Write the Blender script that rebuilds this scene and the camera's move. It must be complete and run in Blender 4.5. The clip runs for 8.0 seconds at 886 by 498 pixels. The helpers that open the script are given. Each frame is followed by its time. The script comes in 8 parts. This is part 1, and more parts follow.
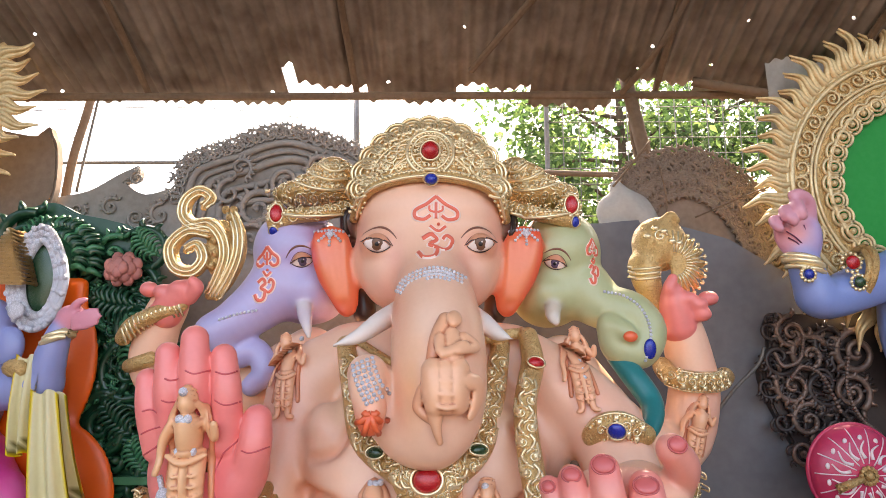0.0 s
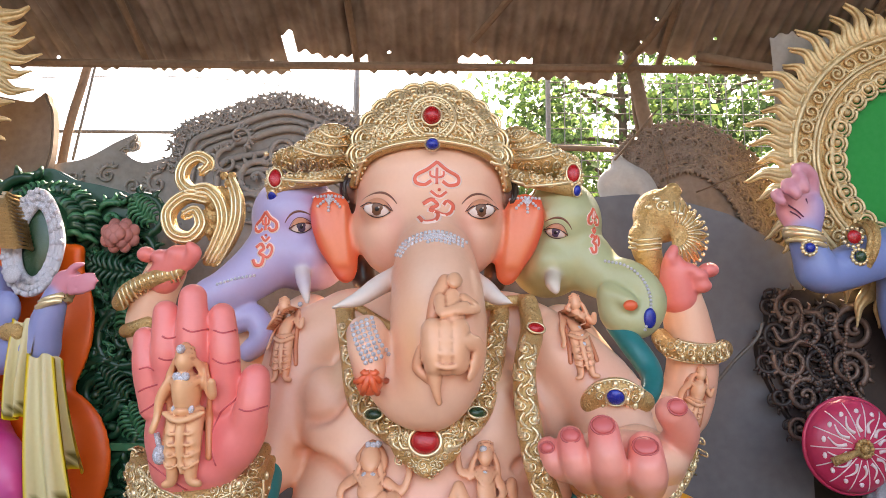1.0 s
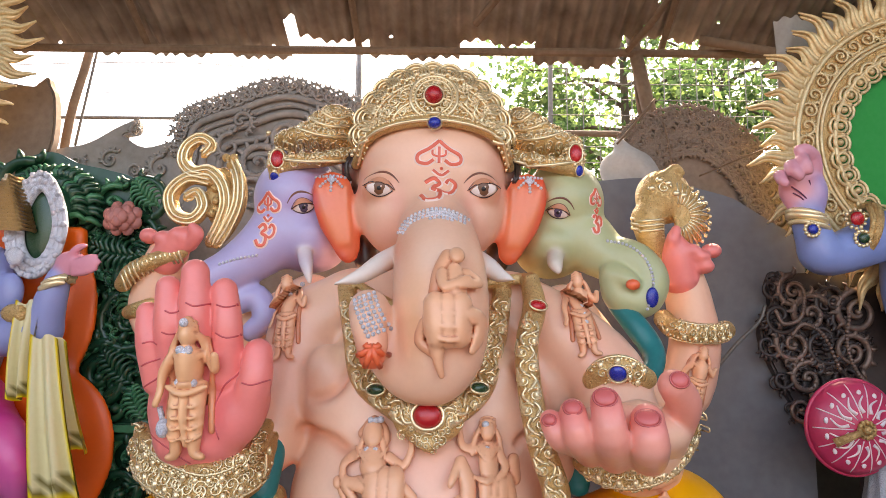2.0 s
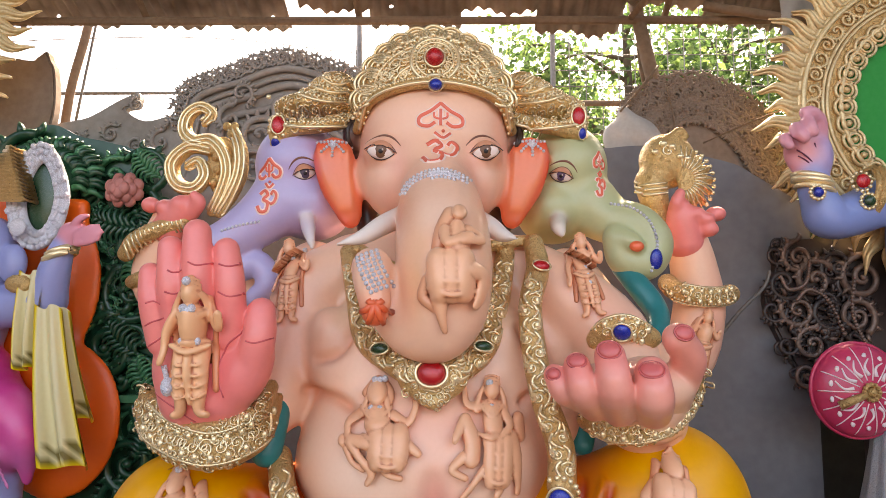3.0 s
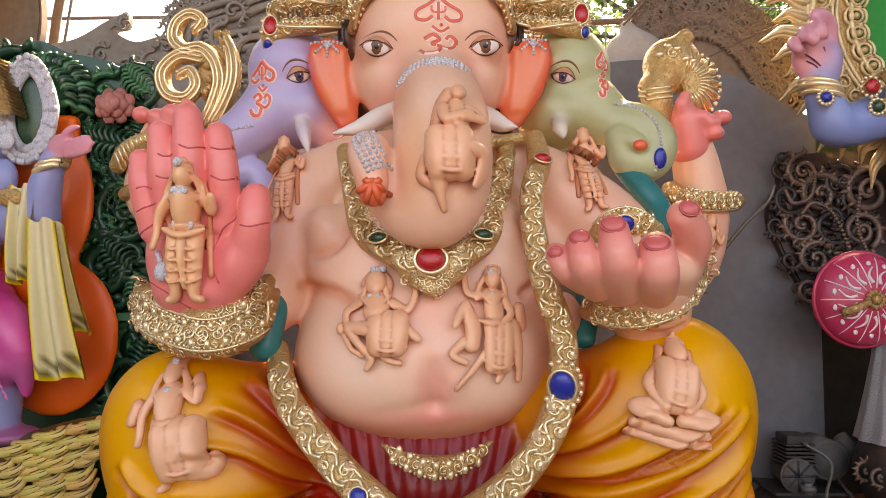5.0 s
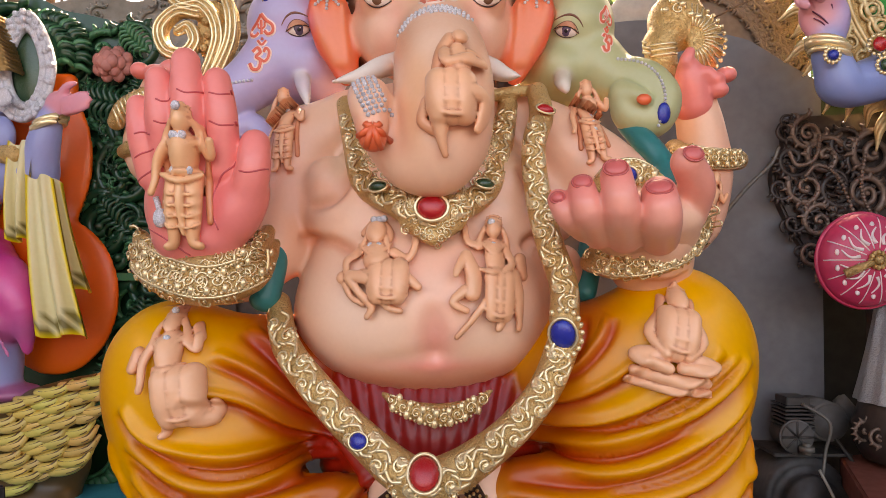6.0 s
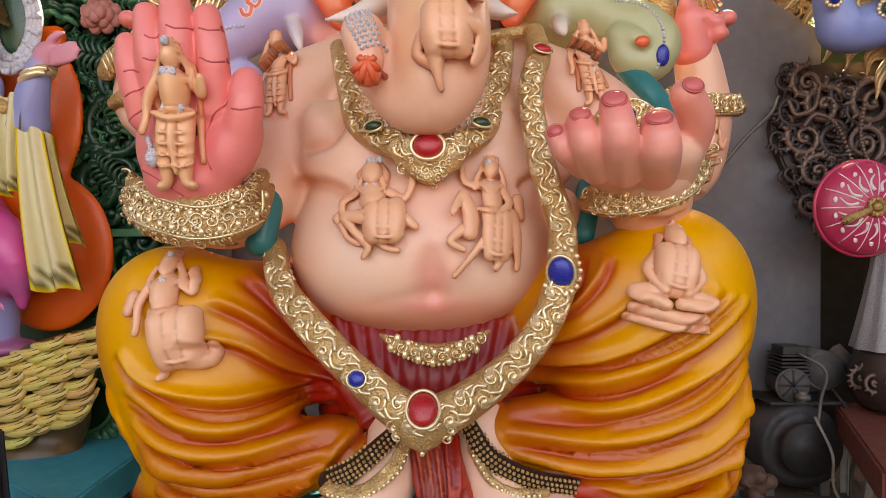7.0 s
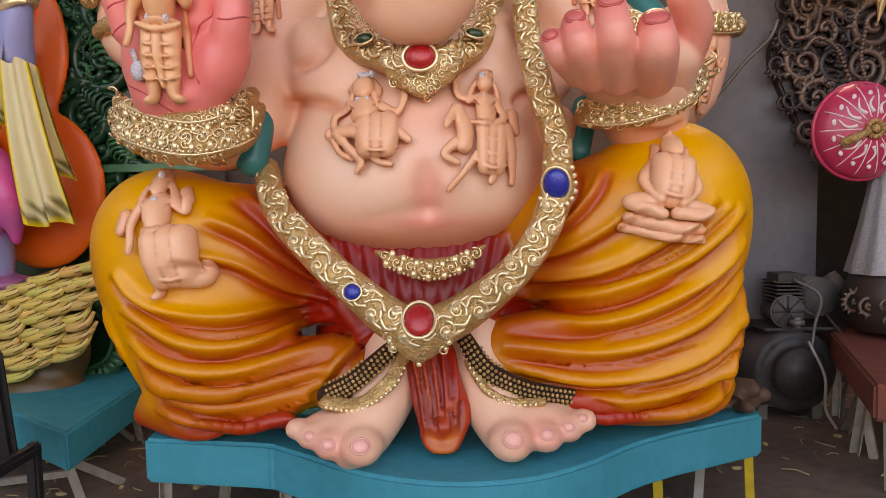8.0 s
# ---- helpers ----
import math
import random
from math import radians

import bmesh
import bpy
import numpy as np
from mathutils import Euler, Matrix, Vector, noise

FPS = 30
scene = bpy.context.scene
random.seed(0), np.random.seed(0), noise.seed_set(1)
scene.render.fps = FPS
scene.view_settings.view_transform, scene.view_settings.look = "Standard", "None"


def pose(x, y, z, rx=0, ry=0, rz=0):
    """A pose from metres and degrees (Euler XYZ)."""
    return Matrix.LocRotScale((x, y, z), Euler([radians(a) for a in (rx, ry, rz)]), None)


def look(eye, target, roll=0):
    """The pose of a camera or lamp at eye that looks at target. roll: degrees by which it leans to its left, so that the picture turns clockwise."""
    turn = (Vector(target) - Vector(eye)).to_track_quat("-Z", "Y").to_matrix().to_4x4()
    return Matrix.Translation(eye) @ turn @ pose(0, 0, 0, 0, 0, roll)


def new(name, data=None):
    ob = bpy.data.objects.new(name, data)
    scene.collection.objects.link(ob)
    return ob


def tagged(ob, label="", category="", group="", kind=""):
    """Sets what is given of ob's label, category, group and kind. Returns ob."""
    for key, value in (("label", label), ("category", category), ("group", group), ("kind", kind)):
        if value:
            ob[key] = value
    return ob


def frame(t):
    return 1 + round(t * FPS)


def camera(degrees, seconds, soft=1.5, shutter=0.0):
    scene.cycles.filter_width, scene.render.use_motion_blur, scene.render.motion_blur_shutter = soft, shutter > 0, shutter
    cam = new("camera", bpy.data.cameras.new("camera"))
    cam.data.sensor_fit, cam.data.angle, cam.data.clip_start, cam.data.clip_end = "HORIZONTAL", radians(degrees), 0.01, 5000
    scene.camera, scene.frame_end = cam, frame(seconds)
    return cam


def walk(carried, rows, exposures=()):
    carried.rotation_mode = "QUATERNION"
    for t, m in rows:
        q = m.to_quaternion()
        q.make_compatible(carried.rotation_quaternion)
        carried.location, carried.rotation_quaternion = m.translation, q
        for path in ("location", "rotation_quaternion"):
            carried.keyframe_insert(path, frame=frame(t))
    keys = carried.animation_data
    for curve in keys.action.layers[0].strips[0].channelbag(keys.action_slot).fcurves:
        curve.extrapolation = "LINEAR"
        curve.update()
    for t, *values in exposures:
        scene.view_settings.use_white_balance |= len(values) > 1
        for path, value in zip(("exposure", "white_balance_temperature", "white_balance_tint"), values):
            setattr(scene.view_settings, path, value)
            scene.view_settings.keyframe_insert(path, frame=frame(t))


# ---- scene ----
cam = camera(68.6, 8.0, 0.8)
PATH = [
    (0, (0.046, -0.154, 2.55), (0.02, 1.817, 2.889), 0.1),
    (0.5, (0.042, -0.128, 2.498), (0.025, 1.848, 2.807), 0.3),
    (1, (0.03, -0.112, 2.454), (0.013, 1.866, 2.748), 0.8),
    (1.5, (0.028, -0.103, 2.411), (0.007, 1.876, 2.698), 0.9),
    (3, (0.034, -0.069, 2.252), (0.001, 1.916, 2.489), 0.3),
    (3.5, (0.033, -0.034, 2.165), (-0.008, 1.955, 2.363), -0.1),
    (4, (0.032, -0.012, 2.092), (-0.013, 1.98, 2.265), -0.4),
    (4.5, (0.033, 0.012, 2.006), (-0.001, 2.005, 2.158), -0.3),
    (6, (0.034, 0.056, 1.796), (0.0, 2.055, 1.867), 0.1),
    (6.5, (0.027, 0.072, 1.724), (-0.006, 2.072, 1.761), 0.1),
    (7, (0.032, 0.082, 1.654), (0.008, 2.081, 1.647), -0.4),
    (7.5, (0.035, 0.092, 1.564), (0.016, 2.091, 1.498), -0.7),
    (8, (0.041, 0.094, 1.475), (0.023, 2.09, 1.342), -1.2),
]
walk(cam, [(t, look(eye, target, roll)) for t, eye, target, roll in PATH],
     [(0.0, 3.03, 7650, 13), (1.5, 3.0, 7750, 14), (3.5, 2.92, 8400, 16), (4.5, 2.9, 8800, 18), (6.0, 2.93, 9200, 20), (8.0, 2.96, 9300, 20)])


# ---- daylight: an open-fronted shed under a bright sky ----
SUN_UP, SUN_TURN = 52.0, 18.0
world = bpy.data.worlds.new("sky")
scene.world = world
world.use_nodes = True
wn = world.node_tree.nodes
sky = wn.new("ShaderNodeTexSky")
sky.sky_type = "NISHITA"
sky.sun_disc = False
sky.sun_elevation = radians(SUN_UP)
sky.sun_rotation = radians(SUN_TURN)
sky.air_density, sky.dust_density, sky.ozone_density = 1.0, 5.0, 0.6
bg = wn["Background"]
bg.inputs["Strength"].default_value = 0.15
world.node_tree.links.new(sky.outputs["Color"], bg.inputs["Color"])
sun = new("sun", bpy.data.lights.new("sun", "SUN"))
sun.data.energy, sun.data.angle, sun.data.color = 2.2, radians(0.6), (1.0, 0.94, 0.85)
sun.matrix_world = pose(0, 0, 12, SUN_UP - 90, 0, -SUN_TURN)


# ---- materials ----
def tint(r, g, b):
    """Linear colour from the usual 0 to 255 values."""
    return tuple(((c / 255 + 0.055) / 1.055) ** 2.4 if c > 10 else c / 255 / 12.92 for c in (r, g, b))


def material(name, colour=None, rough=0.6, metal=0.0, grain=30.0, vary=0.25, bump=0.2, coat=0.0, stain=1.2, dark=(0.5, 0.45, 0.4), relief=0.0, relief_scale=40.0, painted=False):
    """A worn surface: base colour (or the painted colour of the mesh), fine grain, large stains, relief."""
    m = bpy.data.materials.new(name)
    m.use_nodes = True
    n, l = m.node_tree.nodes, m.node_tree.links
    b = n["Principled BSDF"]
    b.inputs["Metallic"].default_value = metal
    b.inputs["Coat Weight"].default_value = coat
    b.inputs["Coat Roughness"].default_value = 0.25
    geo = n.new("ShaderNodeTexCoord")
    fine, big = n.new("ShaderNodeTexNoise"), n.new("ShaderNodeTexNoise")
    for tex, s, d in ((fine, grain, 5), (big, stain, 4)):
        tex.inputs["Scale"].default_value, tex.inputs["Detail"].default_value = s, d
        l.new(geo.outputs["Object"], tex.inputs["Vector"])
    if painted:
        base = n.new("ShaderNodeAttribute")
        base.attribute_name = "paint"
        src = base.outputs["Color"]
    else:
        base = n.new("ShaderNodeRGB")
        base.outputs[0].default_value = (*colour, 1)
        src = base.outputs[0]
    ramp = n.new("ShaderNodeMapRange")
    ramp.inputs[1].default_value, ramp.inputs[2].default_value = 0.45, 0.75
    ramp.inputs[3].default_value, ramp.inputs[4].default_value = 0.0, vary
    l.new(big.outputs["Fac"], ramp.inputs[0])
    mix = n.new("ShaderNodeMix")
    mix.data_type, mix.blend_type = "RGBA", "MULTIPLY"
    mix.inputs[7].default_value = (*dark, 1)
    l.new(ramp.outputs[0], mix.inputs[0])
    l.new(src, mix.inputs[6])
    grit = n.new("ShaderNodeMapRange")
    grit.inputs[1].default_value, grit.inputs[2].default_value = 0.35, 0.7
    grit.inputs[3].default_value, grit.inputs[4].default_value = 0.0, vary * 0.6
    l.new(fine.outputs["Fac"], grit.inputs[0])
    mix2 = n.new("ShaderNodeMix")
    mix2.data_type, mix2.blend_type = "RGBA", "MULTIPLY"
    mix2.inputs[7].default_value = (*dark, 1)
    l.new(grit.outputs[0], mix2.inputs[0])
    l.new(mix.outputs[2], mix2.inputs[6])
    l.new(mix2.outputs[2], b.inputs["Base Color"])
    rr = n.new("ShaderNodeMapRange")
    rr.inputs[3].default_value, rr.inputs[4].default_value = max(0.05, rough - 0.12), min(1.0, rough + 0.15)
    l.new(fine.outputs["Fac"], rr.inputs[0])
    l.new(rr.outputs[0], b.inputs["Roughness"])
    bm_ = n.new("ShaderNodeBump")
    bm_.inputs["Strength"].default_value, bm_.inputs["Distance"].default_value = bump, 0.004
    l.new(fine.outputs["Fac"], bm_.inputs["Height"])
    last = bm_
    if relief:
        vor = n.new("ShaderNodeTexVoronoi")
        vor.feature = "SMOOTH_F1"
        vor.inputs["Scale"].default_value = relief_scale
        warp = n.new("ShaderNodeMix")
        warp.data_type = "RGBA"
        warp.inputs[0].default_value = 0.06
        l.new(geo.outputs["Object"], warp.inputs[6])
        l.new(fine.outputs["Color"], warp.inputs[7])
        l.new(warp.outputs[2], vor.inputs["Vector"])
        b2 = n.new("ShaderNodeBump")
        b2.invert = True
        b2.inputs["Strength"].default_value, b2.inputs["Distance"].default_value = relief, 0.012
        l.new(vor.outputs["Distance"], b2.inputs["Height"])
        l.new(bm_.outputs["Normal"], b2.inputs["Normal"])
        last = b2
    l.new(last.outputs["Normal"], b.inputs["Normal"])
    return m


PAINT = material("airbrushed paint", rough=0.38, painted=True, grain=55, vary=0.12, bump=0.08, coat=0.18, stain=2.5, dark=(0.72, 0.6, 0.5))
CLOTHPAINT = material("glossy paint", rough=0.4, painted=True, grain=40, vary=0.12, bump=0.05, coat=0.08, stain=2.0, dark=(0.7, 0.5, 0.4))
GOLD = material("gold paint", tint(222, 184, 124), rough=0.3, metal=0.5, grain=90, vary=0.5, bump=0.25, relief=1.0, relief_scale=30, dark=(0.42, 0.3, 0.16))
# paler copy of GOLD for raised work: highlights against darker recesses, put in colour
GOLDLINE = material("highlight gold", tint(255, 234, 188), rough=0.2, metal=0.55, grain=120, vary=0.35, bump=0.15, dark=(0.45, 0.32, 0.18))
SILVER = material("silver stones", tint(240, 240, 246), rough=0.25, metal=0.25, grain=150, vary=0.5, bump=0.4, relief=0.6, relief_scale=75, dark=(0.55, 0.55, 0.6))
RED_GEM = material("red glitter", tint(200, 25, 35), rough=0.25, metal=0.1, grain=220, vary=0.5, bump=0.6, coat=0.6, dark=(0.3, 0.1, 0.1))
BLUE_GEM = material("blue glitter", tint(20, 50, 170), rough=0.25, metal=0.1, grain=220, vary=0.6, bump=0.6, coat=0.6, dark=(0.1, 0.1, 0.3))
GREEN_GEM = material("green glitter", tint(40, 75, 45), rough=0.25, metal=0.1, grain=220, vary=0.5, bump=0.5, coat=0.6)
BROCADE = material("dark brocade", tint(70, 45, 30), rough=0.5, metal=0.3, grain=160, vary=0.8, bump=0.6, relief=0.9, relief_scale=55, dark=(0.15, 0.1, 0.08))
STATUE_MATS = [PAINT, CLOTHPAINT, GOLD, GOLDLINE, SILVER, RED_GEM, BLUE_GEM, GREEN_GEM, BROCADE]
_PAINT, _CLOTH, _GOLD, _LINE, _SILVER, _RED, _BLUE, _GREEN, _BROCADE = range(9)


# ---- modelling kit ----
def turned(rot):
    return np.array(Euler([radians(a) for a in rot]).to_matrix())


def spline(pts, n=6, closed=False):
    """A smooth run through the points, n steps a span."""
    p = np.array(pts, float)
    if len(p) < 3 and not closed:
        t = np.linspace(0, 1, n + 1)[:, None]
        return p[0] * (1 - t) + p[1] * t
    if closed:
        q = np.vstack([p[-1], p, p[0], p[1]])
    else:
        q = np.vstack([2 * p[0] - p[1], p, 2 * p[-1] - p[-2]])
    out = []
    for i in range(1, len(q) - 2):
        a, b, c, d = q[i - 1:i + 3]
        for t in np.arange(n) / n:
            out.append(0.5 * (2 * b + (c - a) * t + (2 * a - 5 * b + 4 * c - d) * t * t + (3 * b - a - 3 * c + d) * t ** 3))
    if not closed:
        out.append(p[-1])
    return np.array(out)


class Clay:
    """Soft forms that melt into one another, turned into one skin of small faces."""

    def __init__(self, size):
        self.size, self.forms = size, []

    def add(self, low, high, fn, colour, blend, cut):
        self.forms.append((np.array(low, float), np.array(high, float), fn, np.array(colour, float), blend, cut))

    def ball(self, centre, radii, colour, blend=0.04, rot=(0, 0, 0), cut=False):
        c, r, m = np.array(centre, float), np.array(radii, float) * np.ones(3), turned(rot)
        reach = np.sqrt(((m * r) ** 2).sum(1))

        def fn(x, y, z):
            x, y, z = x - c[0], y - c[1], z - c[2]
            q = [x * m[0, i] + y * m[1, i] + z * m[2, i] for i in range(3)]
            k0 = np.sqrt(sum((q[i] / r[i]) ** 2 for i in range(3)))
            k1 = np.sqrt(sum((q[i] / r[i] ** 2) ** 2 for i in range(3))) + 1e-6
            return k0 * (k0 - 1) / k1
        self.add(c - reach, c + reach, fn, colour, blend, cut)

    def limb(self, pts, radii, colour, blend=0.03, steps=4, cut=False):
        p = spline([(*a, r) for a, r in zip(pts, radii)], steps)
        q, r = p[:, :3], np.maximum(p[:, 3], 0.002)

        def fn(x, y, z):
            best = None
            for a, b, ra, rb in zip(q[:-1], q[1:], r[:-1], r[1:]):
                v = b - a
                t = np.clip(((x - a[0]) * v[0] + (y - a[1]) * v[1] + (z - a[2]) * v[2]) / (v @ v + 1e-9), 0, 1)
                d = np.sqrt((x - a[0] - t * v[0]) ** 2 + (y - a[1] - t * v[1]) ** 2 + (z - a[2] - t * v[2]) ** 2) - (ra + (rb - ra) * t)
                best = d if best is None else np.minimum(best, d)
            return best
        self.add((q - r[:, None]).min(0), (q + r[:, None]).max(0), fn, colour, blend, cut)

    def slab(self, centre, half, soft, colour, blend=0.02, rot=(0, 0, 0), cut=False):
        c, hf, m = np.array(centre, float), np.array(half, float), turned(rot)
        reach = np.abs(m) @ hf

        def fn(x, y, z):
            x, y, z = x - c[0], y - c[1], z - c[2]
            q = [np.abs(x * m[0, i] + y * m[1, i] + z * m[2, i]) - hf[i] + soft for i in range(3)]
            return np.sqrt(sum(np.maximum(v, 0) ** 2 for v in q)) + np.minimum(np.maximum(np.maximum(q[0], q[1]), q[2]), 0) - soft
        self.add(c - reach, c + reach, fn, colour, blend, cut)

    def build(self, smooth=1, mixing=0.02):
        h = self.size
        solid = [f for f in self.forms if not f[5]]
        low = np.min([f[0] for f in solid], 0) - 3 * h
        high = np.max([f[1] for f in solid], 0) + 3 * h
        n = np.ceil((high - low) / h).astype(int) + 1
        field = np.full(n, 1.0, np.float32)
        axes = [low[i] + h * np.arange(n[i]) for i in range(3)]
        for a, b, fn, colour, k, cut in self.forms:
            pad = k + 2.5 * h
            i0 = np.clip(((a - pad - low) / h).astype(int), 0, n)
            i1 = np.clip(np.ceil((b + pad - low) / h).astype(int) + 1, 0, n)
            if (i1 <= i0).any():
                continue
            s = tuple(slice(u, v) for u, v in zip(i0, i1))
            d = fn(axes[0][s[0]][:, None, None], axes[1][s[1]][None, :, None], axes[2][s[2]][None, None, :]).astype(np.float32)
            old = field[s]
            sign = -1.0 if cut else 1.0
            o = old * sign
            w = np.clip(0.5 + 0.5 * (o - d) / max(k, 1e-4), 0, 1)
            field[s] = sign * (o * (1 - w) + d * w - k * w * (1 - w))
        inside = field < 0
        count = sum(inside[i:n[0] - 1 + i, j:n[1] - 1 + j, k:n[2] - 1 + k].astype(np.int8) for i in (0, 1) for j in (0, 1) for k in (0, 1))
        cells = np.argwhere((count > 0) & (count < 8))
        corner = [(i, j, k) for i in (0, 1) for j in (0, 1) for k in (0, 1)]
        val = np.stack([field[cells[:, 0] + i, cells[:, 1] + j, cells[:, 2] + k] for i, j, k in corner], 1)
        place, hits = np.zeros((len(cells), 3)), np.zeros(len(cells))
        for a in range(8):
            for b in range(a + 1, 8):
                ca, cb = np.array(corner[a]), np.array(corner[b])
                if np.abs(ca - cb).sum() != 1:
                    continue
                on = (val[:, a] < 0) != (val[:, b] < 0)
                t = val[on, a] / (val[on, a] - val[on, b])
                place[on] += ca + t[:, None] * (cb - ca)
                hits[on] += 1
        verts = low + h * (cells + place / hits[:, None])
        index = np.full(n - 1, -1, np.int32)
        index[tuple(cells.T)] = np.arange(len(cells))
        faces = []
        for ax in range(3):
            u, v = (ax + 1) % 3, (ax + 2) % 3
            s0, s1 = [slice(None)] * 3, [slice(None)] * 3
            s0[ax], s1[ax] = slice(0, -1), slice(1, None)
            flip = np.argwhere(inside[tuple(s0)] != inside[tuple(s1)])
            start = inside[tuple(flip.T)]
            eu, ev = np.eye(3, dtype=int)[u], np.eye(3, dtype=int)[v]
            q = np.stack([index[tuple((flip - eu - ev).T)], index[tuple((flip - ev).T)], index[tuple(flip.T)], index[tuple((flip - eu).T)]], 1)
            q[~start] = q[~start][:, ::-1]
            faces.append(q)
        faces = np.vstack(faces)
        for _ in range(smooth):
            total, near = np.zeros_like(verts), np.zeros(len(verts))
            for i in range(4):
                for j in (1, 3):
                    np.add.at(total, faces[:, i], verts[faces[:, (i + j) % 4]])
                    np.add.at(near, faces[:, i], 1)
            verts = verts * 0.4 + 0.6 * total / near[:, None]
        shade, weight = np.zeros((len(verts), 3)), np.full(len(verts), 1e-9)
        for a, b, fn, colour, k, cut in solid:
            on = np.where(((verts > a - 0.06) & (verts < b + 0.06)).all(1))[0]
            if len(on):
                d = fn(verts[on, 0], verts[on, 1], verts[on, 2])
                w = np.exp(np.clip(-d / mixing, -30, 12))
                shade[on] += w[:, None] * colour
                weight[on] += w
        return verts, faces, shade / weight[:, None]


class Sculpture:
    """Collects pieces and becomes ONE mesh with painted colours."""

    def __init__(self):
        self.v, self.f, self.c, self.m, self.count, self.tree = [], [], [], [], 0, None

    def put(self, verts, faces, colour, mat):
        verts = np.asarray(verts, float)
        col = np.asarray(colour, float) * np.ones((len(verts), 3))
        self.v.append(verts), self.c.append(col)
        for f in faces if isinstance(faces, list) else [faces]:
            f = np.asarray(f, int)
            self.f.append(f + self.count)
            self.m.append(np.full(len(f), mat))
        self.count += len(verts)

    def ground(self, *shells):
        """Chooses the skins (verts, faces) on which the next ornaments are laid."""
        from mathutils.bvhtree import BVHTree
        verts, polys, n = [], [], 0
        for v, f in shells:
            verts += [tuple(p) for p in v]
            polys += [tuple(q) for q in (np.asarray(f) + n).tolist()]
            n += len(v)
        self.tree = BVHTree.FromPolygons(verts, polys)

    def on(self, x, z, lift=0.0, fallback=3.2):
        hit, normal, _, _ = self.tree.ray_cast(Vector((x, -1.0, z)), Vector((0, 1, 0)))
        if hit is None:
            return np.array((x, fallback, z)), np.array((0, -1.0, 0))
        nrm = np.array(normal)
        if nrm[1] > 0:
            nrm = -nrm
        return np.array(hit) + lift * nrm, nrm

    def tube(self, pts, radius, mat, colour=(0.8, 0.8, 0.8), sides=6, closed=False):
        p = np.asarray(pts, float)
        r = np.asarray(radius, float) * np.ones(len(p))
        t = np.roll(p, -1, 0) - np.roll(p, 1, 0) if closed else np.gradient(p, axis=0)
        t /= np.linalg.norm(t, axis=1)[:, None] + 1e-9
        up = np.where(np.abs(t[:, 1:2]) > 0.9, [[1.0, 0, 0]], [[0, 1.0, 0]])
        a = np.cross(t, up)
        a /= np.linalg.norm(a, axis=1)[:, None] + 1e-9
        b = np.cross(t, a)
        ang = 2 * np.pi * np.arange(sides) / sides
        v = p[:, None] + r[:, None, None] * (a[:, None] * np.cos(ang)[None, :, None] + b[:, None] * np.sin(ang)[None, :, None])
        n = len(p)
        i, j = np.meshgrid(np.arange(n if closed else n - 1), np.arange(sides), indexing="ij")
        i, j = i.ravel(), j.ravel()
        k, i2 = (j + 1) % sides, (i + 1) % n
        f = [np.stack([i * sides + j, i * sides + k, i2 * sides + k, i2 * sides + j], 1)]
        if not closed:
            f += [np.arange(sides)[None, ::-1], ((n - 1) * sides + np.arange(sides))[None]]
        self.put(v.reshape(-1, 3), f, colour, mat)

    def bead(self, centre, radii, mat, colour=(0.8, 0.8, 0.8), rings=5, sides=8, axes=None):
        r = np.asarray(radii, float) * np.ones(3)
        th = np.pi * np.arange(1, rings) / rings
        ph = 2 * np.pi * np.arange(sides) / sides
        v = [(0, 0, 1)] + [(math.sin(a) * math.cos(b), math.sin(a) * math.sin(b), math.cos(a)) for a in th for b in ph] + [(0, 0, -1)]
        v = np.array(v) * r
        if axes is not None:
            v = v @ np.asarray(axes)
        f3, f4 = [], []
        for j in range(sides):
            k = (j + 1) % sides
            f3 += [(0, 1 + j, 1 + k), (len(v) - 1, 1 + (rings - 2) * sides + k, 1 + (rings - 2) * sides + j)]
            for i in range(rings - 2):
                f4.append((1 + i * sides + j, 1 + (i + 1) * sides + j, 1 + (i + 1) * sides + k, 1 + i * sides + k))
        self.put(v + np.asarray(centre), [np.array(f3), np.array(f4)], colour, mat)

    def draw(self, flat, radius, mat, colour=(0.8, 0.8, 0.8), lift=0.0, sides=6, closed=False, fallback=3.2):
        """A raised line laid on the front of the figure; flat: its x and z."""
        p = np.array([self.on(x, z, lift, fallback)[0] for x, z in flat])
        mid = np.median(p[:, 1])
        p[:, 1] = np.where(np.abs(p[:, 1] - mid) > 0.3, mid, p[:, 1])
        self.tube(p, radius, mat, colour, sides, closed)

    def pearls(self, flat, radius, gap, mat, colour=(0.8, 0.8, 0.8), lift=0.0, fallback=3.2):
        p = np.asarray(flat, float)
        s = np.concatenate([[0], np.cumsum(np.linalg.norm(np.diff(p, axis=0), axis=1))])
        for d in np.arange(gap / 2, s[-1], gap):
            x, z = np.interp(d, s, p[:, 0]), np.interp(d, s, p[:, 1])
            self.bead(self.on(x, z, lift, fallback)[0], radius, mat, colour, 4, 6)

    def scroll(self, centre, size, angle, mat, colour=(0.8, 0.8, 0.8), turns=1.6, mirror=False, thick=0.16, lift=0.0, fallback=3.2):
        """A carved volute of that radius; its tail starts at the angle."""
        t = np.linspace(0, 1, int(14 * turns) + 4)
        ang = radians(angle) + (-1 if mirror else 1) * 2 * np.pi * turns * t
        r = size * (1 - 0.86 * t)
        flat = np.stack([centre[0] + r * np.cos(ang), centre[1] + r * np.sin(ang)], 1)
        self.draw(flat, size * thick * (1 - 0.35 * t), mat, colour, lift, 5, fallback=fallback)
